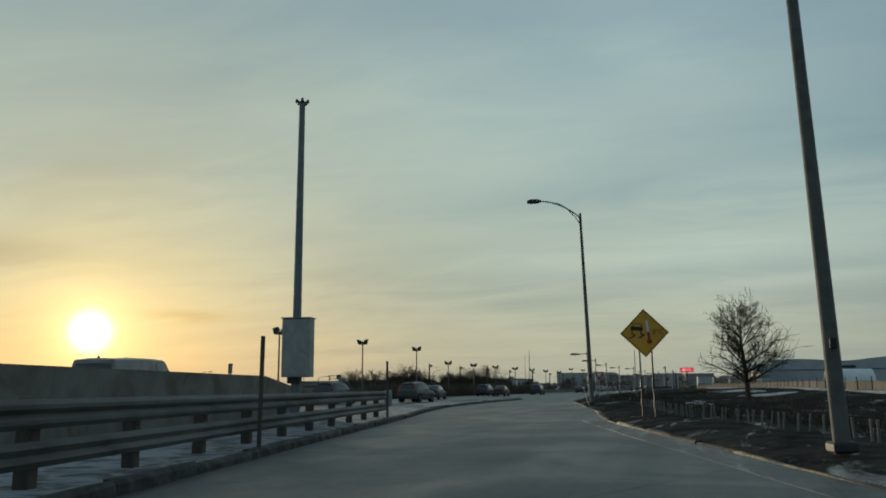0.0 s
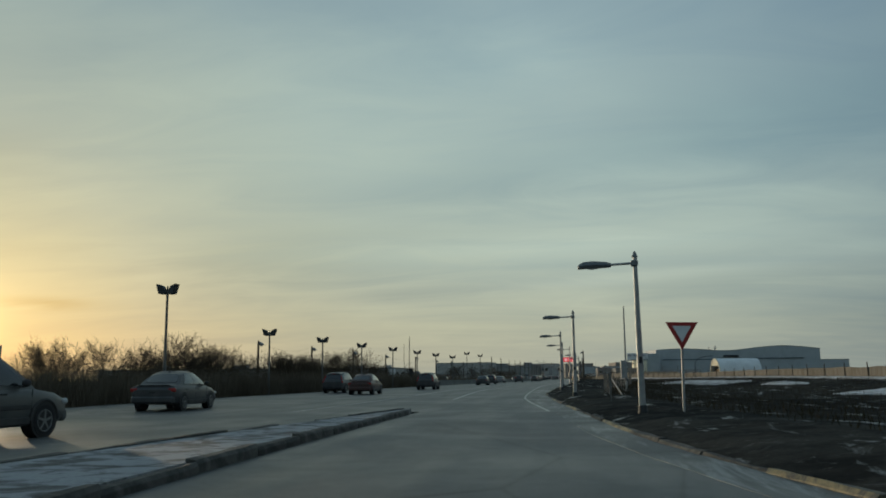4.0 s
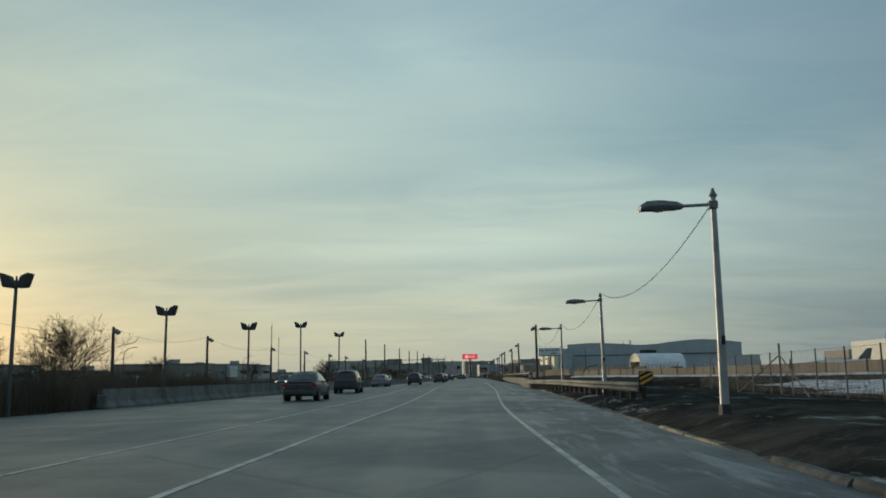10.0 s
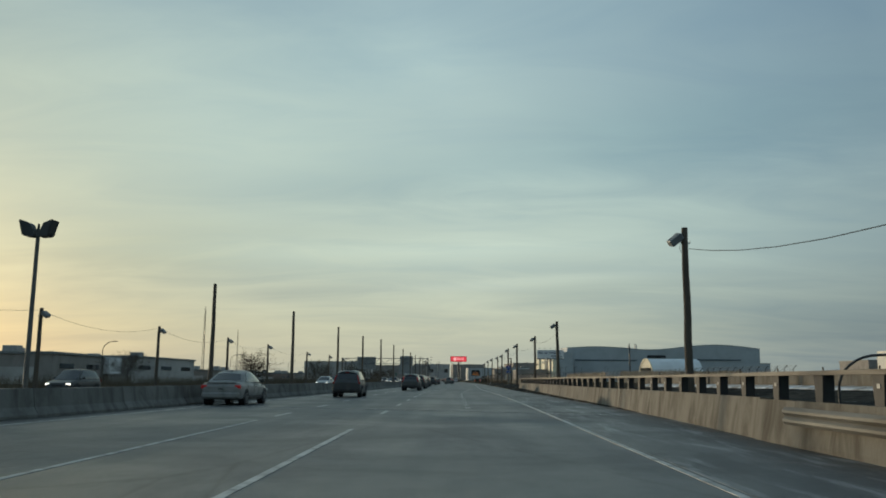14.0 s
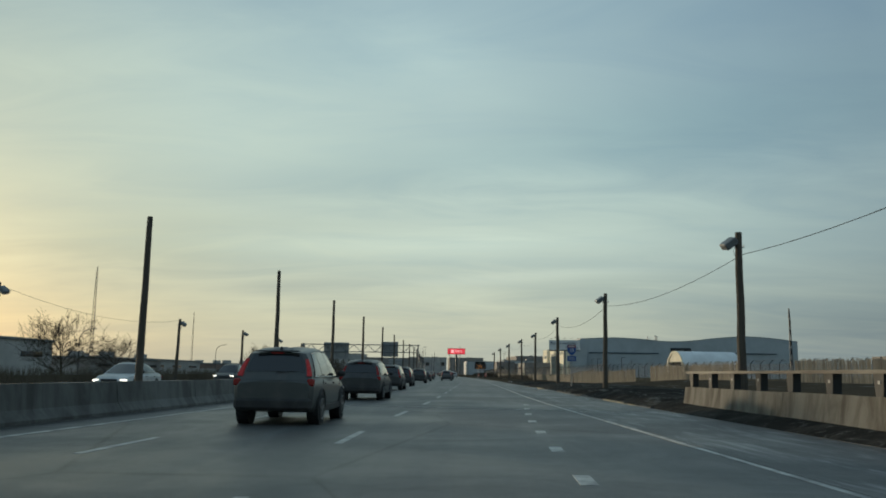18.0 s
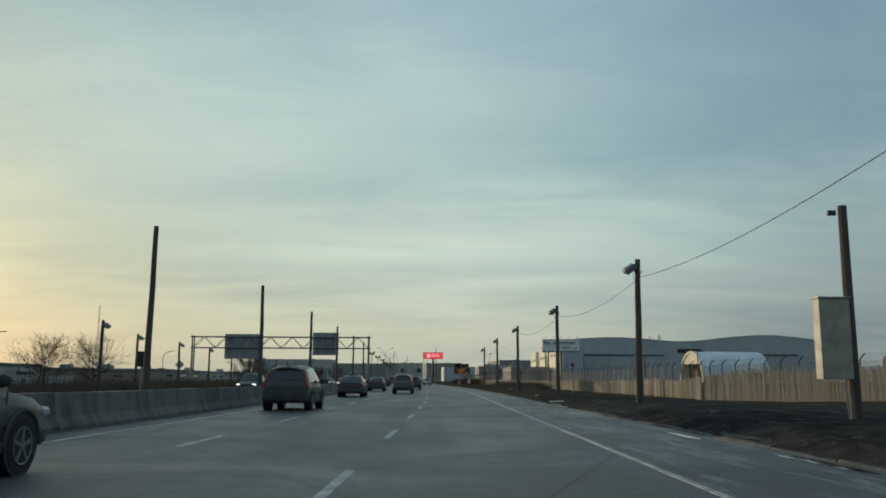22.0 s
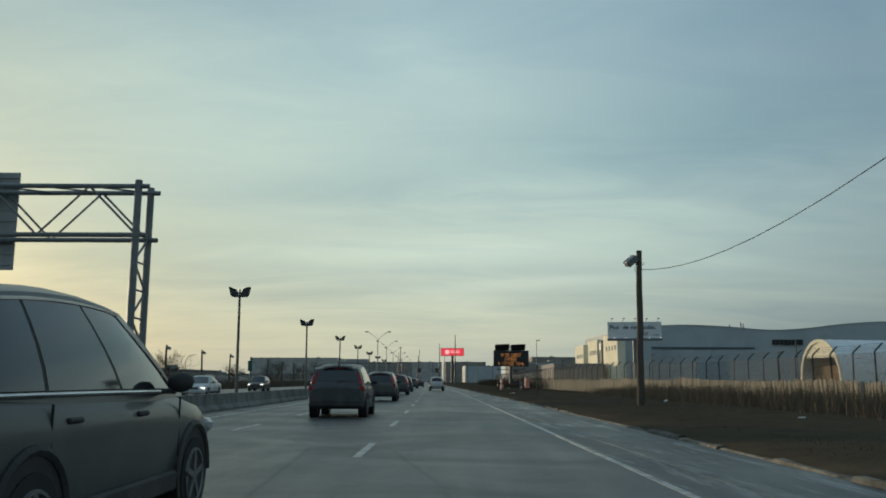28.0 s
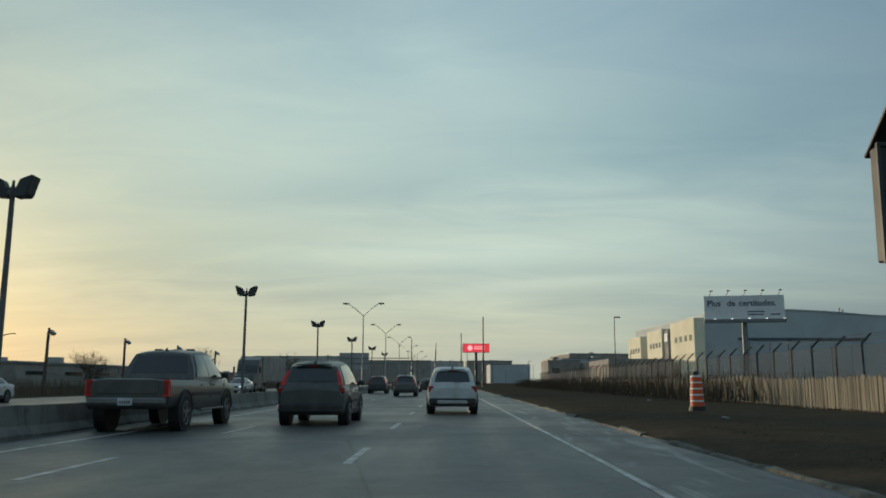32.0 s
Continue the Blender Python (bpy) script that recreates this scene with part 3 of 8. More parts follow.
painted("edge_line", edge, 84, 1100, 0.10, main_road)
painted("faded_line", curve_of((445, -8.8), (459.6, -8.95), (463.5, -9.15), (478, -9.45)), 450, 480, 0.10, main_road, 6, 0.007, PAINT_WORN)
painted("edge_line", lane2, 84, 232, 0.10, main_road)
painted("edge_line", lambda y: lane1(y) + 0.0, 100, 228, 0.115, main_road)
painted("edge_line", lambda y: far_edge(y) + 0.9, 190, 1100, 0.12, main_road)
painted("edge_line", lambda y: isle_left(y) - 0.7, -50, 76, 0.14, upper_road)


def dashes(name, line, y0, y1, length, period, parent, width=0.13):
    bm = box(new_bm(), (0, 0, 0.001), (width, length, 0.006))
    first = part(name, bm, PAINT, parent)
    y = y0
    first.matrix_basis = pose(line(y), y, 0, 0, 0, math.degrees(math.atan2(line(y - 1) - line(y + 1), 2)))
    y += period
    while y < y1:
        share(name, first.data, parent, pose(line(y), y, 0, 0, 0, math.degrees(math.atan2(line(y - 1) - line(y + 1), 2))))
        y += period


dashes("lane_dash", lane1, 238.2, 1000, 3.0, 9.0, main_road)
dashes("lane_dash", lane2, 236, 1000, 3.0, 9.0, main_road)
aux = curve_of((250, -15.2), (279, -15.0), (287, -14.65), (299, -14.0), (312, -12.9))
dashes("short_dash", aux, 243.4, 312, 0.9, 3.9, main_road, 0.2)
# the skewed deck joints at both ends of the bridge, two steel lips each
for (xa, ya), (xb, yb) in (((-27.4, 244.9), (-9.9, 237.0)), ((-24.2, 308.1), (-8.9, 303.4))):
    turn = math.atan2(yb - ya, xb - xa)
    for off in (-0.16, 0.16):
        bm = box(new_bm(), ((xa + xb) / 2, (ya + yb) / 2 + off, 0.003), (math.hypot(xb - xa, yb - ya), 0.055, 0.008), rot=Euler((0, 0, turn)))
        part("deck_joint", bm, PAINT, main_road, "pale steel lip of an expansion joint")
    bm = box(new_bm(), ((xa + xb) / 2, (ya + yb) / 2, 0.001), (math.hypot(xb - xa, yb - ya), 0.24, 0.006), rot=Euler((0, 0, turn)))
    part("joint_seal", bm, DARK_STRIP, main_road, "dark rubber seal of the joint")

# the raised traffic island between ramp and highway
bm = slab(new_bm(), lambda y: isle_left(y) + 0.16, lambda y: ramp_left(y) - 0.16, steps(-60, 83, 4), -0.1, 0.14)
setting("traffic_island", bm, material("island_slush", (0.10, 0.098, 0.092), 0.95, grain=0.5, stain=0.9, scale=1.5, bump=1.0, tint=(0.34, 0.35, 0.36)), "paved island crusted with dirty salt and ice")


def kerb_row(name, line, y0, y1, piece, side, skip=(), yellow=lambda y: False, label="", drop=0.0):
    """Kerb stones of one length laid end to end."""
    top = setting(name, box(new_bm(), (line(y0 - 2), y0 - 2, 0.02), (0.2, 0.4, 0.3), 0.02), KERB, label)
    meshes = []
    for mat in (KERB, YELLOW_KERB, PALE_KERB):
        bm = new_bm()
        prof = [(-0.09, -0.15), (0.09, -0.15), (0.09, 0.17), (-0.04, 0.17), (-0.075, 0.12)] if side > 0 else [(-0.09, -0.15), (0.09, -0.15), (0.075, 0.12), (0.04, 0.17), (-0.09, 0.17)]
        n = 4
        rings = [[(x + random.uniform(-0.006, 0.006), -piece / 2 + 0.012 + (piece - 0.024) * i / n, z + (random.uniform(-0.012, 0.012) if z > 0 else 0)) for x, z in prof] for i in range(n + 1)]
        loft(bm, rings)
        ob = part("kerb_stone", bm, mat, top)
        meshes.append(ob.data)
        bpy.data.objects.remove(ob)
    y = y0
    while y < y1:
        if not any(a < y < b for a, b in skip):
            turn = math.degrees(math.atan2(line(y - 1) - line(y + 1), 2))
            c = (line(y - piece / 2) + line(y + piece / 2)) / 2
            share("kerb_stone", meshes[1 if yellow(y) else 2 if y > 412 and int(y / 2.4) % 7 < 5 else 0], top, pose(c + random.uniform(-0.02, 0.02), y, drop + random.uniform(-0.045, 0.012), random.uniform(-0.6, 0.6), random.uniform(-4, 4), turn + random.uniform(-0.6, 0.6)))
        y += piece * math.cos(math.atan(abs(line(y + 1) - line(y - 1)) / 2))


random.seed(5)
kerb_row("kerb_right", kerb, -30, 640, 2.4, 1, ((218, 308),), lambda y: (int(y / 2.4) % 5 in (0, 1) and y < 168) or 190 < y < 217 or 311 < y < 318 or 343 < y < 351, "weathered concrete kerb with low-sun glints coloured in as yellow patches", -0.105)
kerb_row("kerb_island", lambda y: ramp_left(y) - 0.08, -50, 82, 2.4, -1, (), lambda y: False, "weathered concrete kerb round the traffic island")
kerb_row("kerb_island_far", lambda y: isle_left(y) + 0.08, -50, 82, 2.4, 1, (), lambda y: False, "weathered concrete kerb along the highway")

# ---- concrete barriers ----
def turn_of(line, y):
    return math.degrees(math.atan2(line(y - 1.5) - line(y + 1.5), 3))


def barrier_row(name, line, y0, y1, piece, prof, label, mat=CONCRETE):
    top = setting(name, box(new_bm(), (line(y0), y0 - piece / 2 - 0.2, 0.3), (0.4, 0.3, 0.6), 0.05), mat, label)
    bm = new_bm()
    n = 3
    loft(bm, [[(x + random.uniform(-0.01, 0.01), -piece / 2 + 0.015 + (piece - 0.03) * i / n, z + (random.uniform(-0.01, 0.01) if z > 0.5 else 0)) for x, z in prof] for i in range(n + 1)])
    first = part("barrier_block", bm, mat, top)
    me = first.data
    bpy.data.objects.remove(first)
    y = y0
    while y < y1:
        tall = 1.0 - 0.23 * min(max((y - 425) / 40, 0.0), 1.0)
        share("barrier_block", me, top, pose(line(y), y, random.uniform(-0.012, 0.012), 0, 0, turn_of(line, y)) @ Matrix.Diagonal((1, 1, tall, 1)))
        y += piece
    return top


JERSEY = [(-0.30, -0.05), (0.30, -0.05), (0.30, 0.08), (0.16, 0.30), (0.085, 0.84), (-0.085, 0.84), (-0.16, 0.30), (-0.30, 0.08)]
barrier_row("median_barrier", barrier, 182, 1000, 6.0, JERSEY, "stained grey concrete median barrier", MEDIAN)
# a narrow dark strip along the foot of the barrier
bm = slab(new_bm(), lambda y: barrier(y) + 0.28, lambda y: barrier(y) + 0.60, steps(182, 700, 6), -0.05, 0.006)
part("gutter_grime", bm, DARK_STRIP, main_road, "dark strip along the barrier's foot")
RIGHT_WALL = [(-0.26, -0.05), (0.24, -0.05), (0.24, 0.80), (-0.15, 0.82), (-0.20, 0.40), (-0.25, 0.10)]
wall_line = curve_of((215, -9.9), (223, -9.65), (237, -8.9), (262, -8.4), (309, -7.6), (320, -7.3))
parapet = barrier_row("bridge_parapet", wall_line, 221.0, 303, 9.0, RIGHT_WALL, "rust-stained concrete bridge parapet", PARAPET)

rings = []
for y, h in ((216.45, 0.62), (215.6, 0.44), (214.9, 0.24), (214.4, 0.12)):
    rings.append([(wall_line(216.5) + 0.04 * (y - 216.5) + o, y, z) for o, z in ((-0.25, -0.05), (0.16, -0.05), (0.14, h), (-0.16, h))])
part("parapet_end", loft(new_bm(), rings), PARAPET, parapet, "broken sloping end of the parapet")
bm = slab(new_bm(), lambda y: kerb(y) - 0.02, lambda y: max(wall_line(y) - 0.18, kerb(y)), steps(236, 307, 4), -0.05, 0.005)
part("deck_edge", bm, SHOULDER, main_road, "damp asphalt along the parapet")


# ---- lamps and poles ----
def cobra_lamp():
    """A tapered steel pole with a short level arm and a flat lamp head."""
    t = thing("street_lamp", None, "grey steel street lamp with a flat head on a short arm", "street lamp", "lamps along the verge")
    part("pole", rod(new_bm(), (0, 0, -0.1), (0, 0, 4.3), 0.098, 0.056, 12), GALV, t, smooth=True)
    bm = rod(new_bm(), (0, 0, -0.1), (0, 0, 0.30), 0.14, 0.125, 8)
    part("base_cover", bm, DARK_STEEL, t)
    bm = rod(new_bm(), (0, 0, 4.29), (0, 0, 4.33), 0.085, 0.085, 10)
    rod(bm, (0, 0, 4.33), (0, 0, 4.46), 0.07, 0.02, 10)
    part("finial", bm, LAMP_GREY, t)
    bm = box(new_bm(), (-0.02, 0, 4.12), (0.19, 0.17, 0.16), 0.02)
    part("clamp", bm, LAMP_GREY, t)
    part("arm", rod(new_bm(), (-0.06, 0, 4.13), (-0.72, 0, 4.10), 0.033, 0.033, 8), GALV, t)
    bm = new_bm()
    rings = []
    for x, w, h, dz in ((-0.66, 0.07, 0.05, 0.0), (-0.80, 0.15, 0.085, 0.0), (-1.15, 0.19, 0.11, 0.0), (-1.42, 0.19, 0.10, -0.01), (-1.55, 0.14, 0.055, -0.04)):
        rings.append([(x, -w, 4.09 + dz), (x, -w * 0.7, 4.09 + dz + h), (x, w * 0.7, 4.09 + dz + h), (x, w, 4.09 + dz), (x, w * 0.8, 4.06 + dz - h * 0.35), (x, -w * 0.8, 4.06 + dz - h * 0.35)])
    head = part("lamp_head", loft(bm, rings), LAMP_GREY, t)
    bm = new_bm()
    rings = [[(x, -w, 4.05), (x, w, 4.05), (x, w * 0.7, z), (x, -w * 0.7, z)] for x, w, z in ((-0.9, 0.11, 4.03), (-1.15, 0.15, 3.99), (-1.46, 0.11, 4.03))]
    part("lens", loft(bm, rings), material("lamp_lens", (0.42, 0.43, 0.42), 0.25), head, "clear prismatic lens")
    bm = box(new_bm(), (0.0, -0.11, 1.5), (0.09, 0.04, 0.17), 0.01)
    part("hand_hole_cover", bm, BLACK, t, "small black cover plate")
    return t


LAMP_AT = [(-9.2, 77.8), (-10.75, 98.1), (-11.5, 118.2), (-11.45, 138.7), (-10.62, 160.0), (-9.55, 180.3), (-8.9, 201.3)]


def verge(x, y):
    k = kerb(y)
    return (0.26 if x - k < 1.2 else 0.34 if x - k < 2.4 else 0.38) * low(y)


first = cobra_lamp()
for i, (x, y) in enumerate(LAMP_AT):
    m = pose(x, y, verge(x, y) - 0.06, random.uniform(-0.6, 0.6), random.uniform(-0.8, 0.4), random.uniform(-3, 3) + turn_of(edge, y))
    if i == 0:
        first.matrix_basis = m
    else:
        lamp = copy_thing(first, m)
        lamp.scale = (1, 1, 1.06 if i == 4 else 1.0)


def flood_pole(tall=6.1, flip=1):
    """A wooden pole with one slanted floodlight near its top."""
    t = thing("floodlight_pole", None, "dark weathered wooden pole with a slanted grey floodlight", "utility pole", "wooden floodlight poles")
    bm = new_bm()
    rings = []
    for i in range(9):
        z = -0.2 + (tall + 0.2) * i / 8
        r = 0.165 - 0.05 * i / 8
        ox, oy = 0.012 * math.sin(i * 1.7), 0.012 * math.cos(i * 2.3)
        rings.append([(ox + r * math.cos(a), oy + r * math.sin(a), z) for a in [k * math.pi / 5 for k in range(10)]])
    part("pole", loft(bm, rings), WOOD_POLE, t, smooth=True)
    bm = rod(new_bm(), (0, 0, tall - 0.55), (-0.30 * flip, -0.02, tall - 0.46), 0.022, 0.022, 6)
    part("bracket", bm, DARK_STEEL, t)
    bm = new_bm()
    tilt = Euler((radians(12), radians(-38 * flip), 0))
    box(bm, (-0.36 * flip, -0.03, tall - 0.43), (0.52, 0.42, 0.25), 0.035, tilt)
    head = part("floodlight", bm, LAMP_GREY, t, "grey box floodlight")
    bm = box(new_bm(), Vector((-0.36 * flip, -0.03, tall - 0.43)) + tilt.to_matrix() @ Vector((0, 0, -0.13)), (0.44, 0.36, 0.015), 0, tilt)
    part("lens", bm, material("lamp_lens", (0.42, 0.43, 0.42), 0.25), head, "pale glass lens")
    bm = new_bm()
    loop = [(-0.12 * flip + 0.09 * math.cos(a) * flip, -0.05, tall - 0.72 + 0.17 * math.sin(a)) for a in [k * math.pi / 5 + 0.6 for k in range(9)]]
    tube(bm, [(-0.3 * flip, -0.03, tall - 0.40)] + loop + [(-0.05 * flip, -0.1, tall - 0.62)], 0.010, 4)
    part("cable_loop", bm, BLACK, t)
    bm = box(new_bm(), (0.14 * flip, 0, tall - 0.55), (0.10, 0.05, 0.04))
    rod(bm, (0.19 * flip, 0, tall - 0.55), (0.19 * flip, 0, tall - 0.46), 0.02, 0.015, 6)
    part("insulator", bm, GALV, t)
    return t


FLOOD_RISE = (0.4, 0.0, -0.25, -0.1, 0.25, 0.0, 0.3, 0.5, 0.5, 0.25)
FLOOD_AT = [(-7.25, 239.0), (-6.1, 284.5), (-6.05, 305.7), (-6.25, 329.5), (-5.5, 357.4), (-5.2, 380.7), (-4.55, 406.0), (-4.5, 432.0), (-4.45, 457.0), (-4.35, 482.8)]
first = flood_pole()
for i, (x, y) in enumerate(FLOOD_AT):
    m = pose(x, y, verge(x, y) - 0.02, random.uniform(-1, 1), random.uniform(-1.2, 1.2), random.uniform(-8, 8))
    if i == 0:
        first.matrix_basis = m
        pole = first
    else:
        pole = copy_thing(first, m)
    pole.scale = (1, 1, 1 + FLOOD_RISE[i] / 6.1)
# the same kind of pole far behind the opposite carriageway
first = flood_pole(5.75, -1)
set_back = curve_of((150, 16), (300, 16), (400, 21), (500, 26), (600, 27), (800, 27))
row = [(-47.2, 150), (-46.4, 169), (-45.2, 188), (-45.4, 213.6), (-42.7, 231), (-43.3, 263.6), (-42.1, 283), (-41.1, 303), (-40.5, 321.5), (-40.5, 352.3), (-39.4, 371.9), (-39.3, 392), (-39.6, 412)]
row += [(far_edge(y) - set_back(y), y) for y in range(432, 690, 18)]
for i, (x, y) in enumerate(row):
    m = pose(x, y, 0.0, random.uniform(-1, 1), random.uniform(-1.2, 1.2), random.uniform(-8, 8))
    if i == 0:
        first.matrix_basis = m
    else:
        copy_thing(first, m)


left_row = row


def sagging(bm, a, b, sag, r=0.012, n=12):
    a, b = Vector(a), Vector(b)
    pts = [a.lerp(b, i / n) - Vector((0, 0, sag * 4 * (i / n) * (1 - i / n))) for i in range(n + 1)]
    return tube(bm, pts, r, 4)


spans = [(x + 0.16, y, 5.3 + verge(x, y) + h) for (x, y), h in zip(FLOOD_AT, FLOOD_RISE)]
lamp_tops = [(x, y, 4.35 + verge(x, y)) for x, y in LAMP_AT[4:]]
line_pts = lamp_tops + spans
for a, b in zip(line_pts, line_pts[1:]):
    d = (Vector(b) - Vector(a)).length
    if 239 <= a[1] < 280:
        continue
    t = tagged(part("overhead_cable", sagging(new_bm(), a, b, (0.0020 if b[1] < 203 else 0.0010 if b[1] < 240 else 0.00085 if b[1] < 435 and b[1] > 300 else 0.0015) * d * d), BLACK, None), "thin black cable sagging between poles", "cable", "cables along the verge")


for (xa, ya), (xb, yb) in zip(left_row[:10], left_row[1:10]):
    tagged(part("overhead_cable", sagging(new_bm(), (xa, ya, 5.6), (xb, yb, 5.6), 0.8, 0.010), BLACK, None), "thin black cable beyond the opposite lanes", "cable", "cables beyond the highway")


def twin_lamp(tall=5.4):
    """A slim steel pole with two lamp boxes raised like wings."""
    t = thing("twin_floodlight", None, "slim steel pole with two winged floodlight boxes", "street lamp", "twin lamps on the median")
    part("pole", rod(new_bm(), (0, 0, -0.2), (0, 0, tall - 0.15), 0.085, 0.06, 10), POLE_STEEL, t, smooth=True)
    part("crossbar", rod(new_bm(), (-0.22, 0, tall - 0.18), (0.22, 0, tall - 0.18), 0.035, 0.035, 8), LAMP_GREY, t)
    for s in (-1, 1):
        bm = new_bm()
        rings = []
        for u, w, h in ((0.11, 0.14, 0.34), (0.17, 0.19, 0.44), (0.44, 0.21, 0.52), (0.50, 0.18, 0.46)):
            z = tall - 0.24 + u * 0.24
            rings.append([(s * (u - 0.06), -w, z - h * 0.5), (s * (u - 0.06), w, z - h * 0.5), (s * (u + 0.07), w, z + h * 0.5), (s * (u + 0.07), -w, z + h * 0.5)])
        part("lamp_box", loft(bm, rings), DARK_STEEL, t)
    part("cap", rod(new_bm(), (0, 0, tall - 0.2), (0, 0, tall + 0.02), 0.05, 0.03, 8), DARK_STEEL, t)
    return t


TWIN_LOW = [(-34.3, 118.3), (-34.0, 132.0), (-33.6, 146.0), (-32.8, 159.1), (-32.1, 172.9), (-31.6, 187.2), (-30.8, 201.6)]
TWIN_HIGH = [(-32.3, 61.8), (-32.0, 79.2), (-31.6, 95.4), (-30.0, 216.7), (-29.2, 234.3), (-23.25, 493), (-23.45, 516.5), (-23.85, 541.2), (-24.3, 565), (-24.85, 590), (-25.4, 615), (-26, 640), (-26.6, 665)]
for tall, spots in ((5.0, TWIN_LOW), (6.0, TWIN_HIGH)):
    first = twin_lamp(tall)
    for i, (x, y) in enumerate(spots):
        m = pose(x, y, 0.0, random.uniform(-0.5, 0.5), random.uniform(-0.5, 0.5), random.uniform(-6, 6))
        if i == 0:
            first.matrix_basis = m
        else:
            copy_thing(first, m)


def median_post(tall=6.25):
    t = thing("median_post", None, "tall bare wooden post rising behind the median barrier", "post", "bare posts on the median")
    bm = new_bm()
    rings = []
    for i in range(7):
        r = 0.135 - 0.05 * i / 6
        rings.append([(0.01 * math.sin(2 * i) + r * math.cos(a), r * math.sin(a), -0.1 + (tall + 0.1) * i / 6) for a in [k * math.pi / 4 for k in range(8)]])
    part("pole", loft(bm, rings), WOOD_POLE, t, smooth=True)
    bm = rod(new_bm(), (-0.09, 0, tall - 0.12), (0.09, 0, tall - 0.12), 0.018, 0.018, 6)
    part("pin", bm, DARK_STEEL, t)
    return t


first = median_post(6.45)
posts = [(-28.16, 250.95), (-27.31, 268.6), (-26.48, 286.9), (-25.78, 302.8), (-25.14, 320.6), (-24.63, 338.6), (-24.13, 356.3), (-23.67, 374.4), (-23.34, 392.8), (-23.04, 411.0), (-22.82, 428.8), (-22.66, 446.3), (-22.58, 463)]
for i, (x, y) in enumerate(posts):
    m = pose(x, y, 0.0 if y > 310 else -0.45, random.uniform(-0.6, 0.6), random.uniform(-0.6, 0.6), random.uniform(-30, 30))
    if i == 0:
        first.matrix_basis = m
    else:
        copy_thing(first, m)


def double_lamp():
    t = thing("double_street_lamp", None, "tall steel street lamp with two curved arms", "street lamp", "tall double lamps")
    part("pole", rod(new_bm(), (0, 0, -0.1), (0, 0, 10.8), 0.13, 0.07, 10), GALV, t, smooth=True)
    for s in (-1, 1):
        pts = [(s * 2.6 * math.sin(a * 0.5 * math.pi) * 0.9, 0, 10.7 + 1.9 * (1 - (1 - a) ** 2)) for a in [k / 8 for k in range(9)]]
        arm = part("arm", tube(new_bm(), pts, 0.05, 6), GALV, t)
        bm = new_bm()
        loft(bm, [[(s * x, -w, 12.6 + h), (s * x, w, 12.6 + h), (s * x, w, 12.5 - h), (s * x, -w, 12.5 - h)] for x, w, h in ((2.2, 0.08, 0.03), (2.6, 0.18, 0.09), (3.1, 0.12, 0.03))])
        part("lamp_head", bm, LAMP_GREY, arm)
    return t


first = double_lamp()
for i, y in enumerate((644, 690, 738, 788, 840, 900)):
    m = pose(far_edge(y) - 4.2, y, 0, 0, 0, random.uniform(-4, 4))
    if i == 0:
        first.matrix_basis = m
    else:
        copy_thing(first, m)


# ---- vehicles ----
def paint_of(name, color, rough=0.42, dirt=(0.10, 0.095, 0.085)):
    return material(name, color, rough, 0.0, grain=0.06, stain=0.35, scale=0.9, bump=0.02, tint=dirt, coat=0.25)


TAIL = material("lit_tail_lamp", (0.45, 0.022, 0.02), 0.3, emit=0.07, grain=0.02)
TAIL_DIM = material("tail_lamp_lens", (0.30, 0.015, 0.012), 0.25, grain=0.03)
HEAD = material("lit_headlamp", (1.0, 0.95, 0.8), 0.3, emit=1.6, grain=0.0)
TRIM = material("black_plastic_trim", (0.022, 0.022, 0.023), 0.7, stain=0.4, tint=(0.07, 0.065, 0.06))
CHROME = material("chrome_strip", (0.55, 0.55, 0.55), 0.25, 1.0, grain=0.03)
PLATE = material("number_plate", (0.55, 0.57, 0.60), 0.5)
RIM = material("alloy_rim", (0.20, 0.20, 0.195), 0.5, 0.5, stain=0.5)

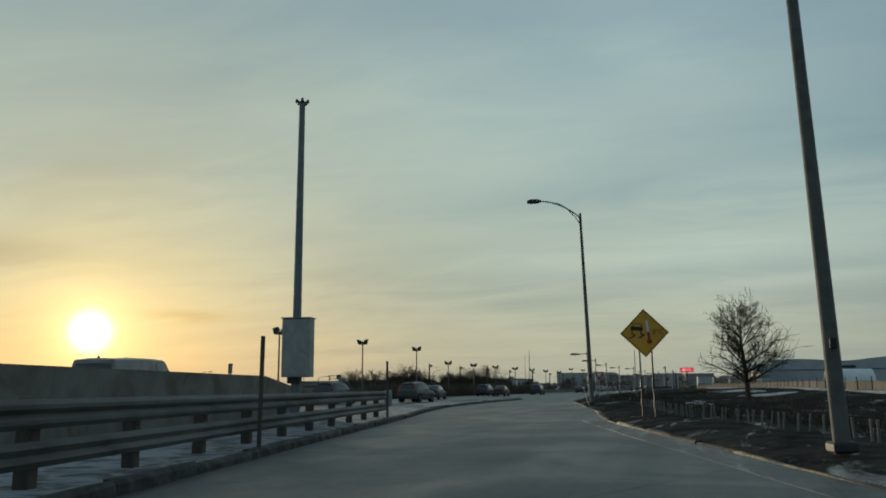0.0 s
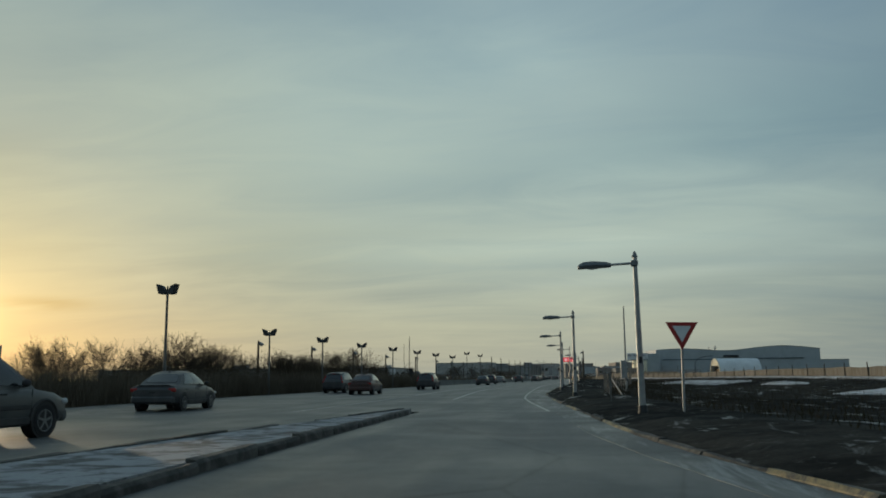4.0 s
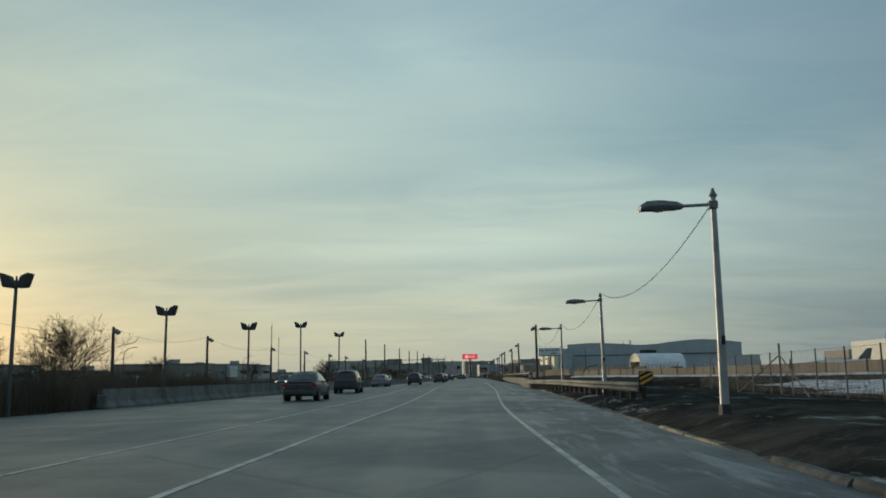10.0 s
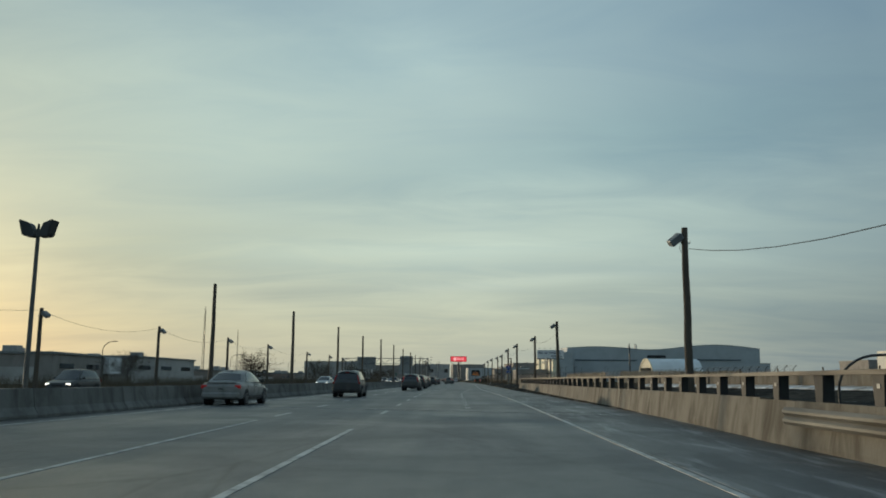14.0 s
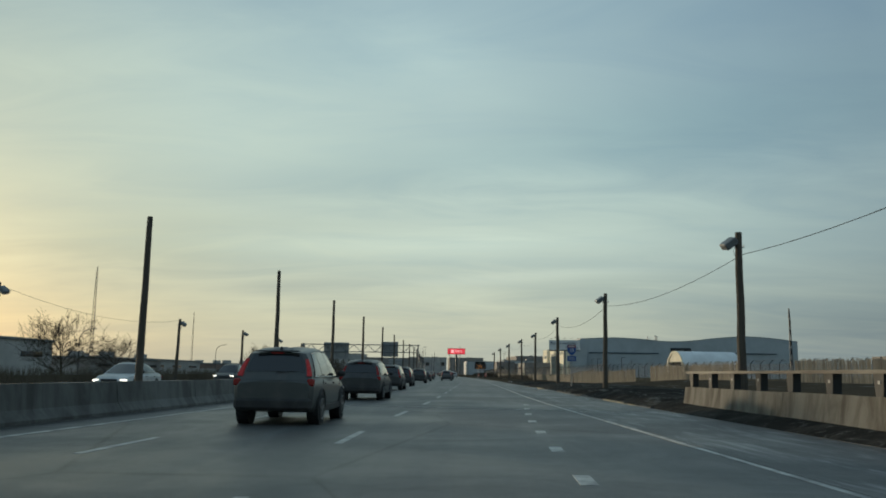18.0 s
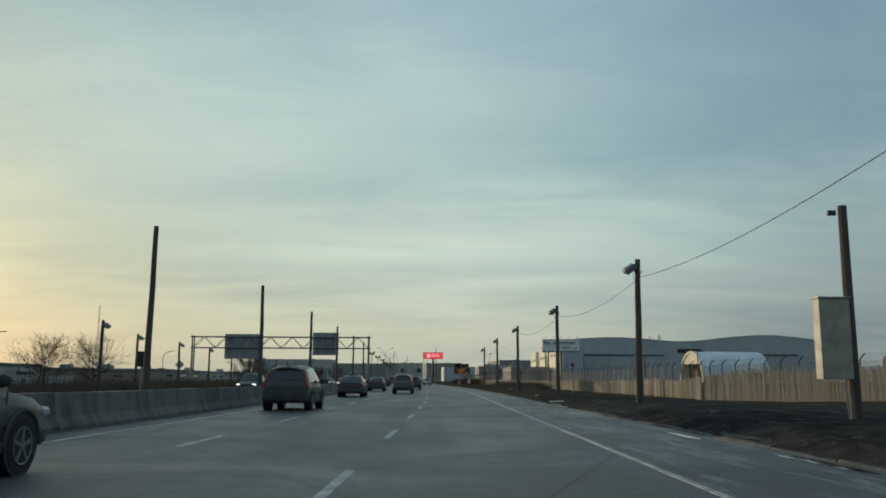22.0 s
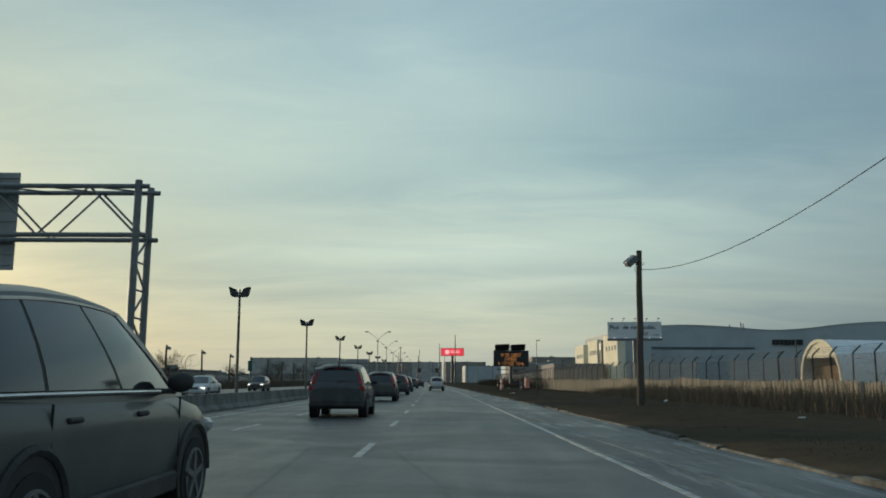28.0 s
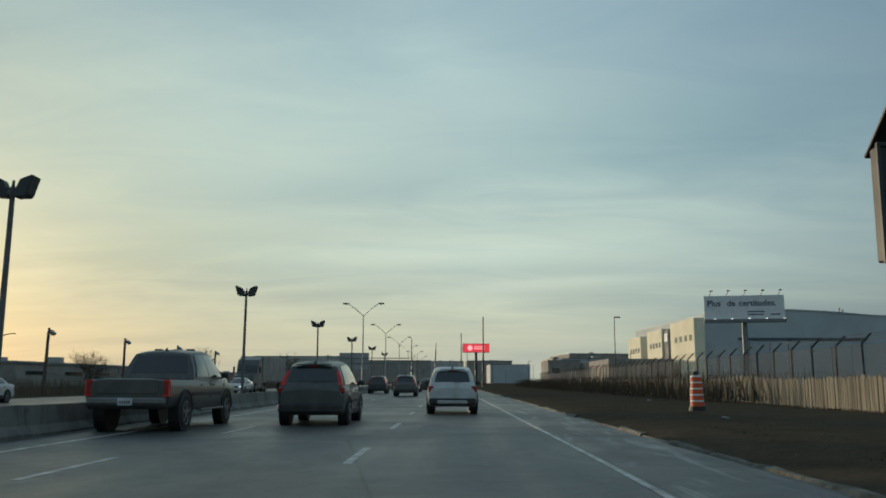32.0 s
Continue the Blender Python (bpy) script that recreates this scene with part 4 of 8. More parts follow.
SHAPES = {  # stations of the body: y, bottom, belt, half width; then cabin: rear foot, rear top, front top, front foot (y, z), half widths
    "suv": ([(0.0, 0.46, 0.92, 0.78), (0.10, 0.34, 1.02, 0.87), (0.5, 0.27, 1.06, 0.91), (2.2, 0.25, 1.04, 0.91), (3.4, 0.25, 1.01, 0.91), (4.0, 0.27, 0.93, 0.88), (4.42, 0.32, 0.80, 0.80), (4.52, 0.42, 0.66, 0.70)],
            ((0.10, 1.02), (0.42, 1.58), (2.55, 1.66), (3.40, 1.01)), 0.875, 0.64),
    "sedan": ([(0.0, 0.45, 0.80, 0.76), (0.12, 0.32, 0.96, 0.85), (0.6, 0.24, 1.00, 0.89), (2.2, 0.22, 0.95, 0.89), (3.4, 0.22, 0.93, 0.89), (4.1, 0.25, 0.84, 0.86), (4.55, 0.30, 0.70, 0.78), (4.66, 0.40, 0.58, 0.66)],
              ((0.62, 0.98), (1.30, 1.40), (2.55, 1.44), (3.45, 0.93)), 0.84, 0.58),
    "van": ([(0.0, 0.44, 1.08, 0.90), (0.06, 0.36, 1.18, 0.96), (0.5, 0.32, 1.20, 0.98), (3.4, 0.30, 1.18, 0.98), (4.2, 0.30, 1.12, 0.97), (4.9, 0.33, 1.00, 0.93), (5.25, 0.38, 0.86, 0.86), (5.33, 0.45, 0.72, 0.78)],
            ((0.04, 1.16), (0.16, 2.22), (3.55, 2.28), (4.55, 1.10)), 0.95, 0.80),
    "pickup": ([(0.0, 0.62, 1.16, 0.90), (0.06, 0.55, 1.20, 0.96), (1.9, 0.50, 1.20, 0.99), (2.2, 0.46, 1.20, 0.99), (4.3, 0.46, 1.18, 0.99), (5.1, 0.48, 1.14, 0.97), (5.7, 0.50, 1.06, 0.93), (5.85, 0.58, 0.88, 0.86)],
               ((1.92, 1.20), (2.22, 1.86), (3.75, 1.92), (4.55, 1.20)), 0.95, 0.70),
}


def car(kind, name, label, paint, brake=False, oncoming=False, low_lamps=False, trim=False):
    """A vehicle with its rear at y = 0, driving towards +y."""
    stations, (rf, rt, ft, ff), wb, wt = SHAPES[kind]
    long = stations[-1][0]
    half = max(s[3] for s in stations)
    bulge = {"suv": 0.075, "sedan": 0.075, "van": 0.03, "pickup": 0.035}[kind]
    t = thing(name, None, label, "pickup truck" if kind == "pickup" else "van" if kind == "van" else "car", "vehicles on the highway")
    bm = new_bm()
    rings = []
    for y, zl, zb, w in stations:
        rings.append([(-w * 0.90, y, zl), (-w * 0.98, y, zl + 0.10), (-w * 1.0, y, zl * 0.55 + zb * 0.45), (-w * 1.01, y, zl * 0.25 + zb * 0.75), (-w * 0.985, y, zb - 0.08), (-w * 0.93, y, zb - 0.015), (-w * 0.5, y, zb + 0.02), (w * 0.5, y, zb + 0.02),
                      (w * 0.93, y, zb - 0.015), (w * 0.985, y, zb - 0.08), (w * 1.01, y, zl * 0.25 + zb * 0.75), (w * 1.0, y, zl * 0.55 + zb * 0.45), (w * 0.98, y, zl + 0.10), (w * 0.90, y, zl)])
    loft(bm, rings)
    body = part("body", bm, paint, t, smooth=True)

    def width(v):
        return wb + (wt - wb) * max(v, 0.0) ** 1.5

    def side_at(u, v, s):
        y0, z0 = rf[0] + (ff[0] - rf[0]) * u, rf[1] + (ff[1] - rf[1]) * u
        y1, z1 = rt[0] + (ft[0] - rt[0]) * u, rt[1] + (ft[1] - rt[1]) * u + bulge * 4 * u * (1 - u)
        return Vector((s * width(v) * (1 - 0.05 * (2 * u - 1) ** 4), y0 + (y1 - y0) * v, z0 + (z1 - z0) * v))

    def end_at(x, v, e):
        p = side_at(e, v, 1)
        return Vector((x * p.x, p.y + (0.07 if e else -0.05) * (1 - x * x) * (1.2 - 0.6 * v), p.z + 0.03 * (1 - x * x) * v))

    def ring_at(v):
        pts = [side_at(k / 7, v, 1) for k in range(8)] + [end_at(1 - k / 3, v, 1) for k in range(1, 6)]
        return pts + [side_at(1 - k / 7, v, -1) for k in range(8)] + [end_at(-1 + k / 3, v, 0) for k in range(1, 6)]

    rings = [ring_at(v) for v in (-0.08, 0.3, 0.6, 0.85, 0.96)]
    top = ring_at(1.0)
    mid = sum(top, Vector()) / len(top)
    for f, dz in ((0.93, 0.0), (0.8, 0.022), (0.5, 0.035), (0.15, 0.04)):
        rings.append([Vector((mid.x + (p.x - mid.x) * f, mid.y + (p.y - mid.y) * (0.5 + 0.5 * f if f > 0.7 else f), p.z + dz)) for p in top])
    cabin = part("cabin", loft(new_bm(), rings), paint, t, smooth=True)

    def pane(name, at, a, b, c, d, parent, mat=GLASS_DARK, out=0.010):
        """A slightly proud panel on the cabin: at(p, q), p from a to b below and c to d above."""
        bm = new_bm()
        n, m = 5, 4
        grid = []
        for i in range(m + 1):
            f = i / m
            v = VV[0] + (VV[1] - VV[0]) * f
            row = []
            for k in range(n + 1):
                p0, p1 = a[0] + (b[0] - a[0]) * k / n, c[0] + (d[0] - c[0]) * k / n
                row.append(at(p0 + (p1 - p0) * f, v))
            grid.append(row)
        centre = Vector((0, (rf[0] + ff[0]) / 2, 1.0))
        vs = []
        for i in range(m + 1):
            row = []
            for k in range(n + 1):
                u0, u1 = grid[i][max(k - 1, 0)], grid[i][min(k + 1, n)]
                v0, v1 = grid[max(i - 1, 0)][k], grid[min(i + 1, m)][k]
                nn = (u1 - u0).cross(v1 - v0).normalized()
                if nn.dot(grid[i][k] - centre) < 0:
                    nn = -nn
                row.append(bm.verts.new(grid[i][k] + nn * out))
            vs.append(row)
        for i in range(m):
            for k in range(n):
                bm.faces.new((vs[i][k], vs[i][k + 1], vs[i + 1][k + 1], vs[i + 1][k]))
        edge_loop = bmesh.ops.extrude_edge_only(bm, edges=[e for e in bm.edges if e.is_boundary])
        for v in edge_loop["geom"]:
            if isinstance(v, bmesh.types.BMVert):
                v.co += (centre - v.co).normalized() * 0.03
        bmesh.ops.recalc_face_normals(bm, faces=bm.faces[:])
        return part(name, bm, mat, parent, smooth=True)

    VV = [0.16, 0.86]
    rear = lambda p, v: end_at(p, v, 0)
    front = lambda p, v: end_at(p, v, 1)
    VV[:] = [0.24, 0.88] if kind != "van" else [0.45, 0.85]
    pane("rear_window", rear, (-0.80,), (0.80,), (-0.84,), (0.84,), cabin)
    VV[:] = [0.06, 0.93]
    pane("windscreen", front, (-0.90,), (0.90,), (-0.92,), (0.92,), cabin)
    cuts = {"suv": ((0.07, 0.27), (0.285, 0.60), (0.615, 0.945)), "sedan": ((0.10, 0.50), (0.515, 0.94)), "van": ((0.70, 0.95),), "pickup": ((0.06, 0.44), (0.46, 0.94))}[kind]
    for s in (-1, 1):
        side = lambda p, v, s=s: side_at(p, v, s)
        VV[:] = [0.10, 0.88]
        for k, (a, b) in enumerate(cuts):
            pane("side_window", side, (a,), (b,), (a + (0.05 if k == 0 else 0.0),), (b - (0.02 if k == len(cuts) - 1 else 0.0),), cabin)
        for (a, b), (c, d) in zip(cuts, cuts[1:]):
            pane("pillar", side, (b,), (c,), (b,), (c,), cabin, BLACK, 0.008)
        if trim:
            loop = [side_at(0.05 + 0.90 * k / 14, 0.07, s) for k in range(15)] + [side_at(0.955 - 0.02 * k, 0.1 + 0.78 * k / 4, s) for k in range(1, 5)] + [side_at(0.875 - 0.75 * k / 12, 0.90, s) for k in range(1, 13)]
            part("window_trim", tube(new_bm(), [p + Vector((0.012 * s, 0, 0)) for p in loop], 0.012, 5), CHROME, cabin)
    # wheels
    r = 0.42 if kind == "pickup" else 0.345 if kind != "sedan" else 0.325
    for y in (long * 0.185, long * 0.80):
        for s in (-1, 1):
            bm = rod(new_bm(), (s * (half - 0.22), y, r), (s * (half + 0.020), y, r), r, r, 26)
            bmesh.ops.bevel(bm, geom=[e for e in bm.edges if abs(e.calc_length()) < 0.2 and e.is_manifold], offset=0.025, segments=2, affect="EDGES")
            wheel = part("wheel", bm, RUBBER, t, "black tyre")
            part("hub_hollow", rod(new_bm(), (s * (half - 0.05), y, r), (s * (half + 0.023), y, r), r * 0.66, r * 0.66, 22), BLACK, wheel)
            bm = tube(new_bm(), [(s * (half + 0.026), y + r * 0.64 * math.cos(a), r + r * 0.64 * math.sin(a)) for a in [k * math.pi / 12 for k in range(25)]], 0.016, 5)
            rod(bm, (s * (half - 0.02), y, r), (s * (half + 0.034), y, r), r * 0.16, r * 0.14, 10)
            for k in range(5):
                a = 0.3 + k * 2 * math.pi / 5
                box(bm, (s * (half + 0.026), y + r * 0.37 * math.cos(a), r + r * 0.37 * math.sin(a)), (0.014, r * 0.54, r * 0.15), 0, Euler((a, 0, 0)))
            part("rim", bm, RIM, wheel, "dull five-spoke alloy rim")
            arch = [(s * (half + 0.002), y + r * 1.2 * math.cos(a), r + 0.02 + r * 1.2 * math.sin(a)) for a in [k * math.pi / 12 for k in range(13)]]
            part("wheel_arch", tube(new_bm(), arch, 0.035 if kind != "sedan" else 0.015, 6), TRIM if kind != "sedan" else paint, body)
            bm = rod(new_bm(), (s * (half - 0.25), y, r + 0.03), (s * (half + 0.012), y, r + 0.03), r * 1.17, r * 1.17, 22)
            part("wheel_well", bm, BLACK, body)
    # bumpers, sills, seams
    z0 = stations[1][1]
    box(bm := new_bm(), (0, 0.07, z0 + 0.12), (half * 1.88, 0.24, 0.28), 0.07)
    part("rear_bumper", bm, TRIM if kind != "sedan" else paint, t)
    if kind == "pickup":
        box(bm := new_bm(), (0, 0.0, z0 + 0.16), (half * 1.8, 0.2, 0.16), 0.04)
        part("bumper_bar", bm, RIM, t, "dull chrome rear bumper")
    if low_lamps:
        box(bm := new_bm(), (0, -0.06, z0 + 0.10), (half * 1.2, 0.06, 0.13), 0.03)
        part("skid_plate", bm, material("silver_skid_plate", (0.42, 0.43, 0.43), 0.4, 0.6), t, "silver skid plate")
    box(bm := new_bm(), (0, long - 0.10, z0 + 0.10), (half * 1.78, 0.24, 0.28), 0.07)
    part("front_bumper", bm, TRIM if kind == "pickup" else paint, t)
    box(bm := new_bm(), (0, long - 0.02, z0 + 0.30), (half * 0.9, 0.05, 0.16), 0.02)
    part("grille", bm, BLACK, t)
    belt = stations[3][2]
    for s in (-1, 1):
        box(bm := new_bm(), (s * (half - 0.01), long * 0.49, z0 + 0.02), (0.06, long * 0.43, 0.16), 0.02)
        part("sill", bm, TRIM, t)
        if kind in ("suv", "pickup") and not trim:
            box(bm := new_bm(), (s * (half + 0.002), long * 0.49, z0 + 0.30), (0.03, long * 0.44, 0.09), 0.01)
            part("door_moulding", bm, TRIM, t)
        for u in [cuts[0][1] + 0.01] + ([cuts[-1][1]] if kind != "van" else []):
            y = rf[0] + (ff[0] - rf[0]) * u
            box(bm := new_bm(), (s * (half + 0.001), y, (z0 + belt) / 2 + 0.08), (0.012, 0.012, belt - z0 - 0.22))
            part("door_seam", bm, BLACK, body)
        y, z = ff[0] - 0.50, ff[1] + 0.12
        bm = new_bm()
        bmesh.ops.create_icosphere(bm, subdivisions=2, radius=1.0, matrix=Matrix.LocRotScale((s * (half + 0.10), y, z), None, (0.105, 0.07, 0.08)))
        mirror = part("door_mirror", bm, TRIM, t, smooth=True)
        box(bm := new_bm(), (s * (half - 0.02), y + 0.02, z - 0.07), (0.16, 0.06, 0.04), 0.01)
        part("mirror_arm", bm, TRIM, mirror)
        for u in cuts[-2:]:
            box(bm := new_bm(), (s * (half + 0.004), rf[0] + (ff[0] - rf[0]) * (u[0] + 0.05) + 0.1, belt - 0.13), (0.035, 0.19, 0.035), 0.012)
            part("door_handle", bm, TRIM, body)
        # rear lamps
        if kind == "suv" and low_lamps:
            box(bm := new_bm(), (s * (half - 0.13), 0.075, 0.90), (0.23, 0.12, 0.24), 0.05)
            part("tail_lamp", bm, TAIL_DIM if not brake else TAIL, t, "red square tail lamp")
        elif kind == "suv":
            VV[:] = [0.06, 0.72]
            pane("tail_lamp", rear, (s * 0.86,), (s * 0.995,), (s * 0.90,), (s * 0.995,), t, TAIL if brake else TAIL_DIM, 0.022)
            box(bm := new_bm(), (s * (half - 0.10), 0.085, 0.93), (0.16, 0.12, 0.16), 0.03)
            part("tail_lamp_lower", bm, TAIL_DIM, t)
        elif kind == "pickup":
            for dx, dz, w, h in ((0.0, 0.17, 0.16, 0.03), (0.0, -0.17, 0.16, 0.03), (0.07, 0.0, 0.03, 0.36)):
                box(bm := new_bm(), (s * (half - 0.11 + dx * 0.9), 0.03, 1.0 + dz), (w, 0.10, h), 0.01)
                part("tail_lamp", bm, TAIL, t, "lit red lamp band")
            box(bm := new_bm(), (s * (half - 0.11), 0.045, 1.0), (0.16, 0.10, 0.36), 0.02)
            part("tail_lamp_body", bm, TAIL_DIM, t)
        else:
            zz = stations[1][2] - 0.16
            box(bm := new_bm(), (s * (half - 0.15), 0.065, zz), (0.28 if kind == "sedan" else 0.14, 0.12, 0.15 if kind == "sedan" else 0.40), 0.03)
            part("tail_lamp", bm, TAIL if brake else TAIL_DIM, t)
        box(bm := new_bm(), (s * (half - 0.22), long - 0.14, stations[-2][2] - 0.07), (0.32, 0.20, 0.13), 0.04)
        part("headlamp", bm, HEAD if oncoming else material("headlamp_glass", (0.4, 0.42, 0.42), 0.2), t)
    z = 0.86 if kind == "suv" else 0.72 if kind == "sedan" else 0.70
    y = {"suv": 0.065, "sedan": 0.02}.get(kind, -0.115 if kind == "pickup" else 0.0)
    box(bm := new_bm(), (0, y, z), (0.32, 0.03, 0.16))
    plate_ob = part("number_plate", bm, PLATE, t)
    for i in range(5):
        box(bm := new_bm(), (-0.10 + 0.05 * i, y - 0.018, z - 0.01), (0.025, 0.012, 0.07))
        part("plate_bar", bm, BLACK, plate_ob)
    if kind == "suv":
        box(bm := new_bm(), (0, 0.07, 0.975), (0.9, 0.06, 0.035), 0.01)
        part("tailgate_strip", bm, CHROME if not brake else TRIM, t)
        rod(bm := new_bm(), rear(0.05, 0.20) + Vector((0, -0.03, 0)), rear(0.5, 0.26) + Vector((0, -0.03, 0)), 0.010, 0.008, 5)
        part("wiper", bm, BLACK, t)
        box(bm := new_bm(), rear(0, 0.97) + Vector((0, -0.03, 0.02)), (wt * 1.5, 0.16, 0.03), 0.01)
        part("roof_spoiler", bm, paint, t)
        box(bm := new_bm(), rear(0, 0.93) + Vector((0, -0.06, 0)), (0.28, 0.02, 0.03))
        part("high_brake_lamp", bm, TAIL_DIM, t)
    if kind == "sedan":
        box(bm := new_bm(), (0, 0.10, 0.985), (half * 1.5, 0.12, 0.025), 0.01)
        part("boot_lip", bm, paint, t)
    bm = new_bm()
    bmesh.ops.create_cone(bm, cap_ends=True, segments=6, radius1=0.05, radius2=0.012, depth=0.09, matrix=Matrix.Translation(rear(0, 1.0) + Vector((0, 0.28, 0.07))))
    part("aerial", bm, BLACK, t)
    if kind == "pickup":
        box(bm := new_bm(), (0, 1.0, 1.205), (1.66, 1.72, 0.05), 0.01)
        part("bed_cover", bm, BLACK, t, "black soft bed cover")
        box(bm := new_bm(), (0, 0.005, 1.02), (1.42, 0.04, 0.34), 0.03)
        part("tailgate", bm, paint, t)
        for s in (-1, 1):
            box(bm := new_bm(), (s * 0.42, 3.1, 1.965), (0.20, 0.14, 0.06), 0.02)
            part("roof_lamp", bm, BLACK, t)
            box(bm := new_bm(), (s * (half + 0.05), 3.0, 0.47), (0.14, 2.0, 0.05), 0.015)
            part("side_step", bm, RIM, t)
    return t


def lorry(x, y, turn):
    """An oncoming tractor with a long box trailer; its front at y = 0, the trailer behind."""
    t = thing("lorry", pose(x, y, 0, 0, 0, turn), "dark tractor with a long grey box trailer and lit headlamps", "truck")
    part("trailer", box(new_bm(), (0, 10.6, 2.55), (2.55, 13.2, 2.75), 0.04), material("grey_trailer_sheet", (0.16, 0.17, 0.18), 0.5, grain=0.06, stain=0.4, scale=0.5), t)
    bm = new_bm()
    loft(bm, [[(-w, yy, zl), (w, yy, zl), (w * 0.96, yy, zt), (-w * 0.96, yy, zt)] for yy, w, zl, zt in ((0.0, 1.0, 0.5, 1.45), (0.15, 1.12, 0.4, 1.75), (1.5, 1.18, 0.4, 1.95), (1.7, 1.2, 0.4, 2.1), (2.2, 1.22, 0.4, 3.0), (2.6, 1.22, 0.4, 3.5), (3.8, 1.22, 0.4, 3.85))])
    cab = part("cab", bm, DARK_CAR, t, smooth=False)
    part("windscreen", box(new_bm(), (0, 1.92, 2.58), (2.1, 0.06, 0.75), 0.02, Euler((radians(-29), 0, 0))), GLASS_DARK, cab)
    part("grille", box(new_bm(), (0, -0.03, 1.05), (1.1, 0.06, 0.75), 0.02), RIM, cab)
    part("bumper", box(new_bm(), (0, 0.0, 0.5), (2.4, 0.3, 0.32), 0.05), DARK_STEEL, t)
    for s in (-1, 1):
        part("headlamp", box(new_bm(), (s * 0.88, 0.02, 1.0), (0.26, 0.12, 0.2), 0.04), HEAD, t)
        part("mirror", box(new_bm(), (s * 1.42, 1.7, 2.4), (0.2, 0.12, 0.7), 0.04), BLACK, t)
        for yy in (1.0, 4.6, 5.8, 14.4, 15.7):
            w = part("wheel", rod(new_bm(), (s * 0.85, yy, 0.5), (s * 1.2, yy, 0.5), 0.5, 0.5, 16), RUBBER, t, "black tyre")
            part("rim", rod(new_bm(), (s * 1.15, yy, 0.5), (s * 1.21, yy, 0.5), 0.28, 0.26, 12), RIM, w)


DARK_CAR = paint_of("dark_green_grey_paint", (0.056, 0.062, 0.060), 0.45, (0.105, 0.10, 0.092))
GREY_CAR = paint_of("dirty_grey_paint", (0.10, 0.105, 0.105))
WHITE_CAR = paint_of("salt_dusted_white_paint", (0.55, 0.57, 0.57), dirt=(0.30, 0.29, 0.27))
RED_CAR = paint_of("dusty_maroon_paint", (0.060, 0.022, 0.018), 0.5, (0.05, 0.03, 0.025))
SILVER_CAR = paint_of("dirty_silver_paint", (0.26, 0.26, 0.25))
BLACK_CAR = paint_of("dusty_black_paint", (0.036, 0.038, 0.040), 0.5, (0.085, 0.082, 0.077))

fleet = {
    "dark": car("suv", "car", "dark dirty suv with lit tail lamps on the highway", DARK_CAR, True),
    "near": car("suv", "car", "dark green-grey suv with a chrome window line", DARK_CAR, True, False, False, True),
    "dark_calm": car("suv", "car", "dark dirty suv driving on the highway", BLACK_CAR),
    "grey": car("suv", "car", "grey salt-dusted suv on the highway", GREY_CAR, True),
    "white": car("suv", "car", "white salt-dusted crossover with black lower trim", WHITE_CAR, False, False, True),
    "red": car("sedan", "car", "maroon dusty sedan on the highway", RED_CAR),
    "silver": car("sedan", "car", "silver dirty sedan with lit brake lamps", SILVER_CAR, True),
    "black": car("sedan", "car", "dark dusty sedan on the highway", BLACK_CAR),
    "pickup": car("pickup", "pickup_truck", "dark grey crew-cab pickup with a covered bed", DARK_CAR, True),
    "van": car("van", "van", "pale cargo van on the highway", SILVER_CAR),
    "front_white": car("sedan", "car", "white oncoming car with lit headlamps", WHITE_CAR, False, True),
    "front_dark": car("suv", "car", "dark oncoming suv with lit headlamps", BLACK_CAR, False, True),
    "front_van": car("van", "van", "white oncoming van with lit headlamps", WHITE_CAR, False, True),
}
used = set()


def park(key, x, y, line, back=False):
    turn = turn_of(line, y) + (180 if back else 0)
    m = pose(x, y, 0, 0, 0, turn)
    if key not in used:
        used.add(key)
        fleet[key].matrix_basis = m
        return fleet[key]
    return copy_thing(fleet[key], m)


# towards the horizon, in the lanes beside the camera's own
for key, x, y, line in (
        ("van", -19.6, 24.0, isle_left), ("dark_calm", -27.3, 59.4, isle_left), ("dark", -23.3, 67.6, isle_left), ("black", -26.6, 84.5, far_edge),
        ("red", -26.2, 115.1, lane2), ("dark_calm", -30.3, 122.4, far_edge), ("dark_calm", -25.3, 139.0, lane2), ("black", -24.2, 186.0, lane2), ("dark_calm", -24.6, 206.0, lane2),
        ("silver", -25.9, 244.6, far_edge), ("dark_calm", -22.6, 262.2, lane2), ("near", -20.0, 295.0, lane2), ("dark_calm", -19.9, 312.6, lane2), ("dark_calm", -20.2, 334.5, lane2),
        ("dark_calm", -20.2, 352.5, lane2), ("dark_calm", -19.5, 377.8, lane2), ("black", -19.3, 404.0, lane2),
        ("grey", -16.05, 420.0, lane1), ("black", -19.3, 436.0, lane2), ("dark_calm", -15.75, 475.4, lane1), ("pickup", -20.35, 512.6, far_edge), ("near", -16.25, 519.9, lane1),
        ("pickup", -20.35, 540.4, far_edge), ("dark", -16.8, 543.7, lane1), ("white", -13.2, 552.1, edge), ("grey", -17.6, 589.1, lane1), ("dark_calm", -21.4, 604, lane2),
        ("black", -17.2, 618, lane1), ("black", -21.9, 636, lane2), ("dark_calm", -18.2, 652, lane1), ("silver", -15.0, 668, edge), ("black", -22.8, 676, lane2), ("dark_calm", -19.4, 700, lane1)):
    park(key, x, y, line)
for x, y, tall in ((-15.45, 452.2, 1.015), (-16.05, 497.6, 1.0)):
    beside = park("near", x, y, lane1)
    beside.matrix_basis = beside.matrix_basis @ Matrix.Diagonal((1.03, 1.03, tall, 1))
lorry(-36.5, 611, 1.5)
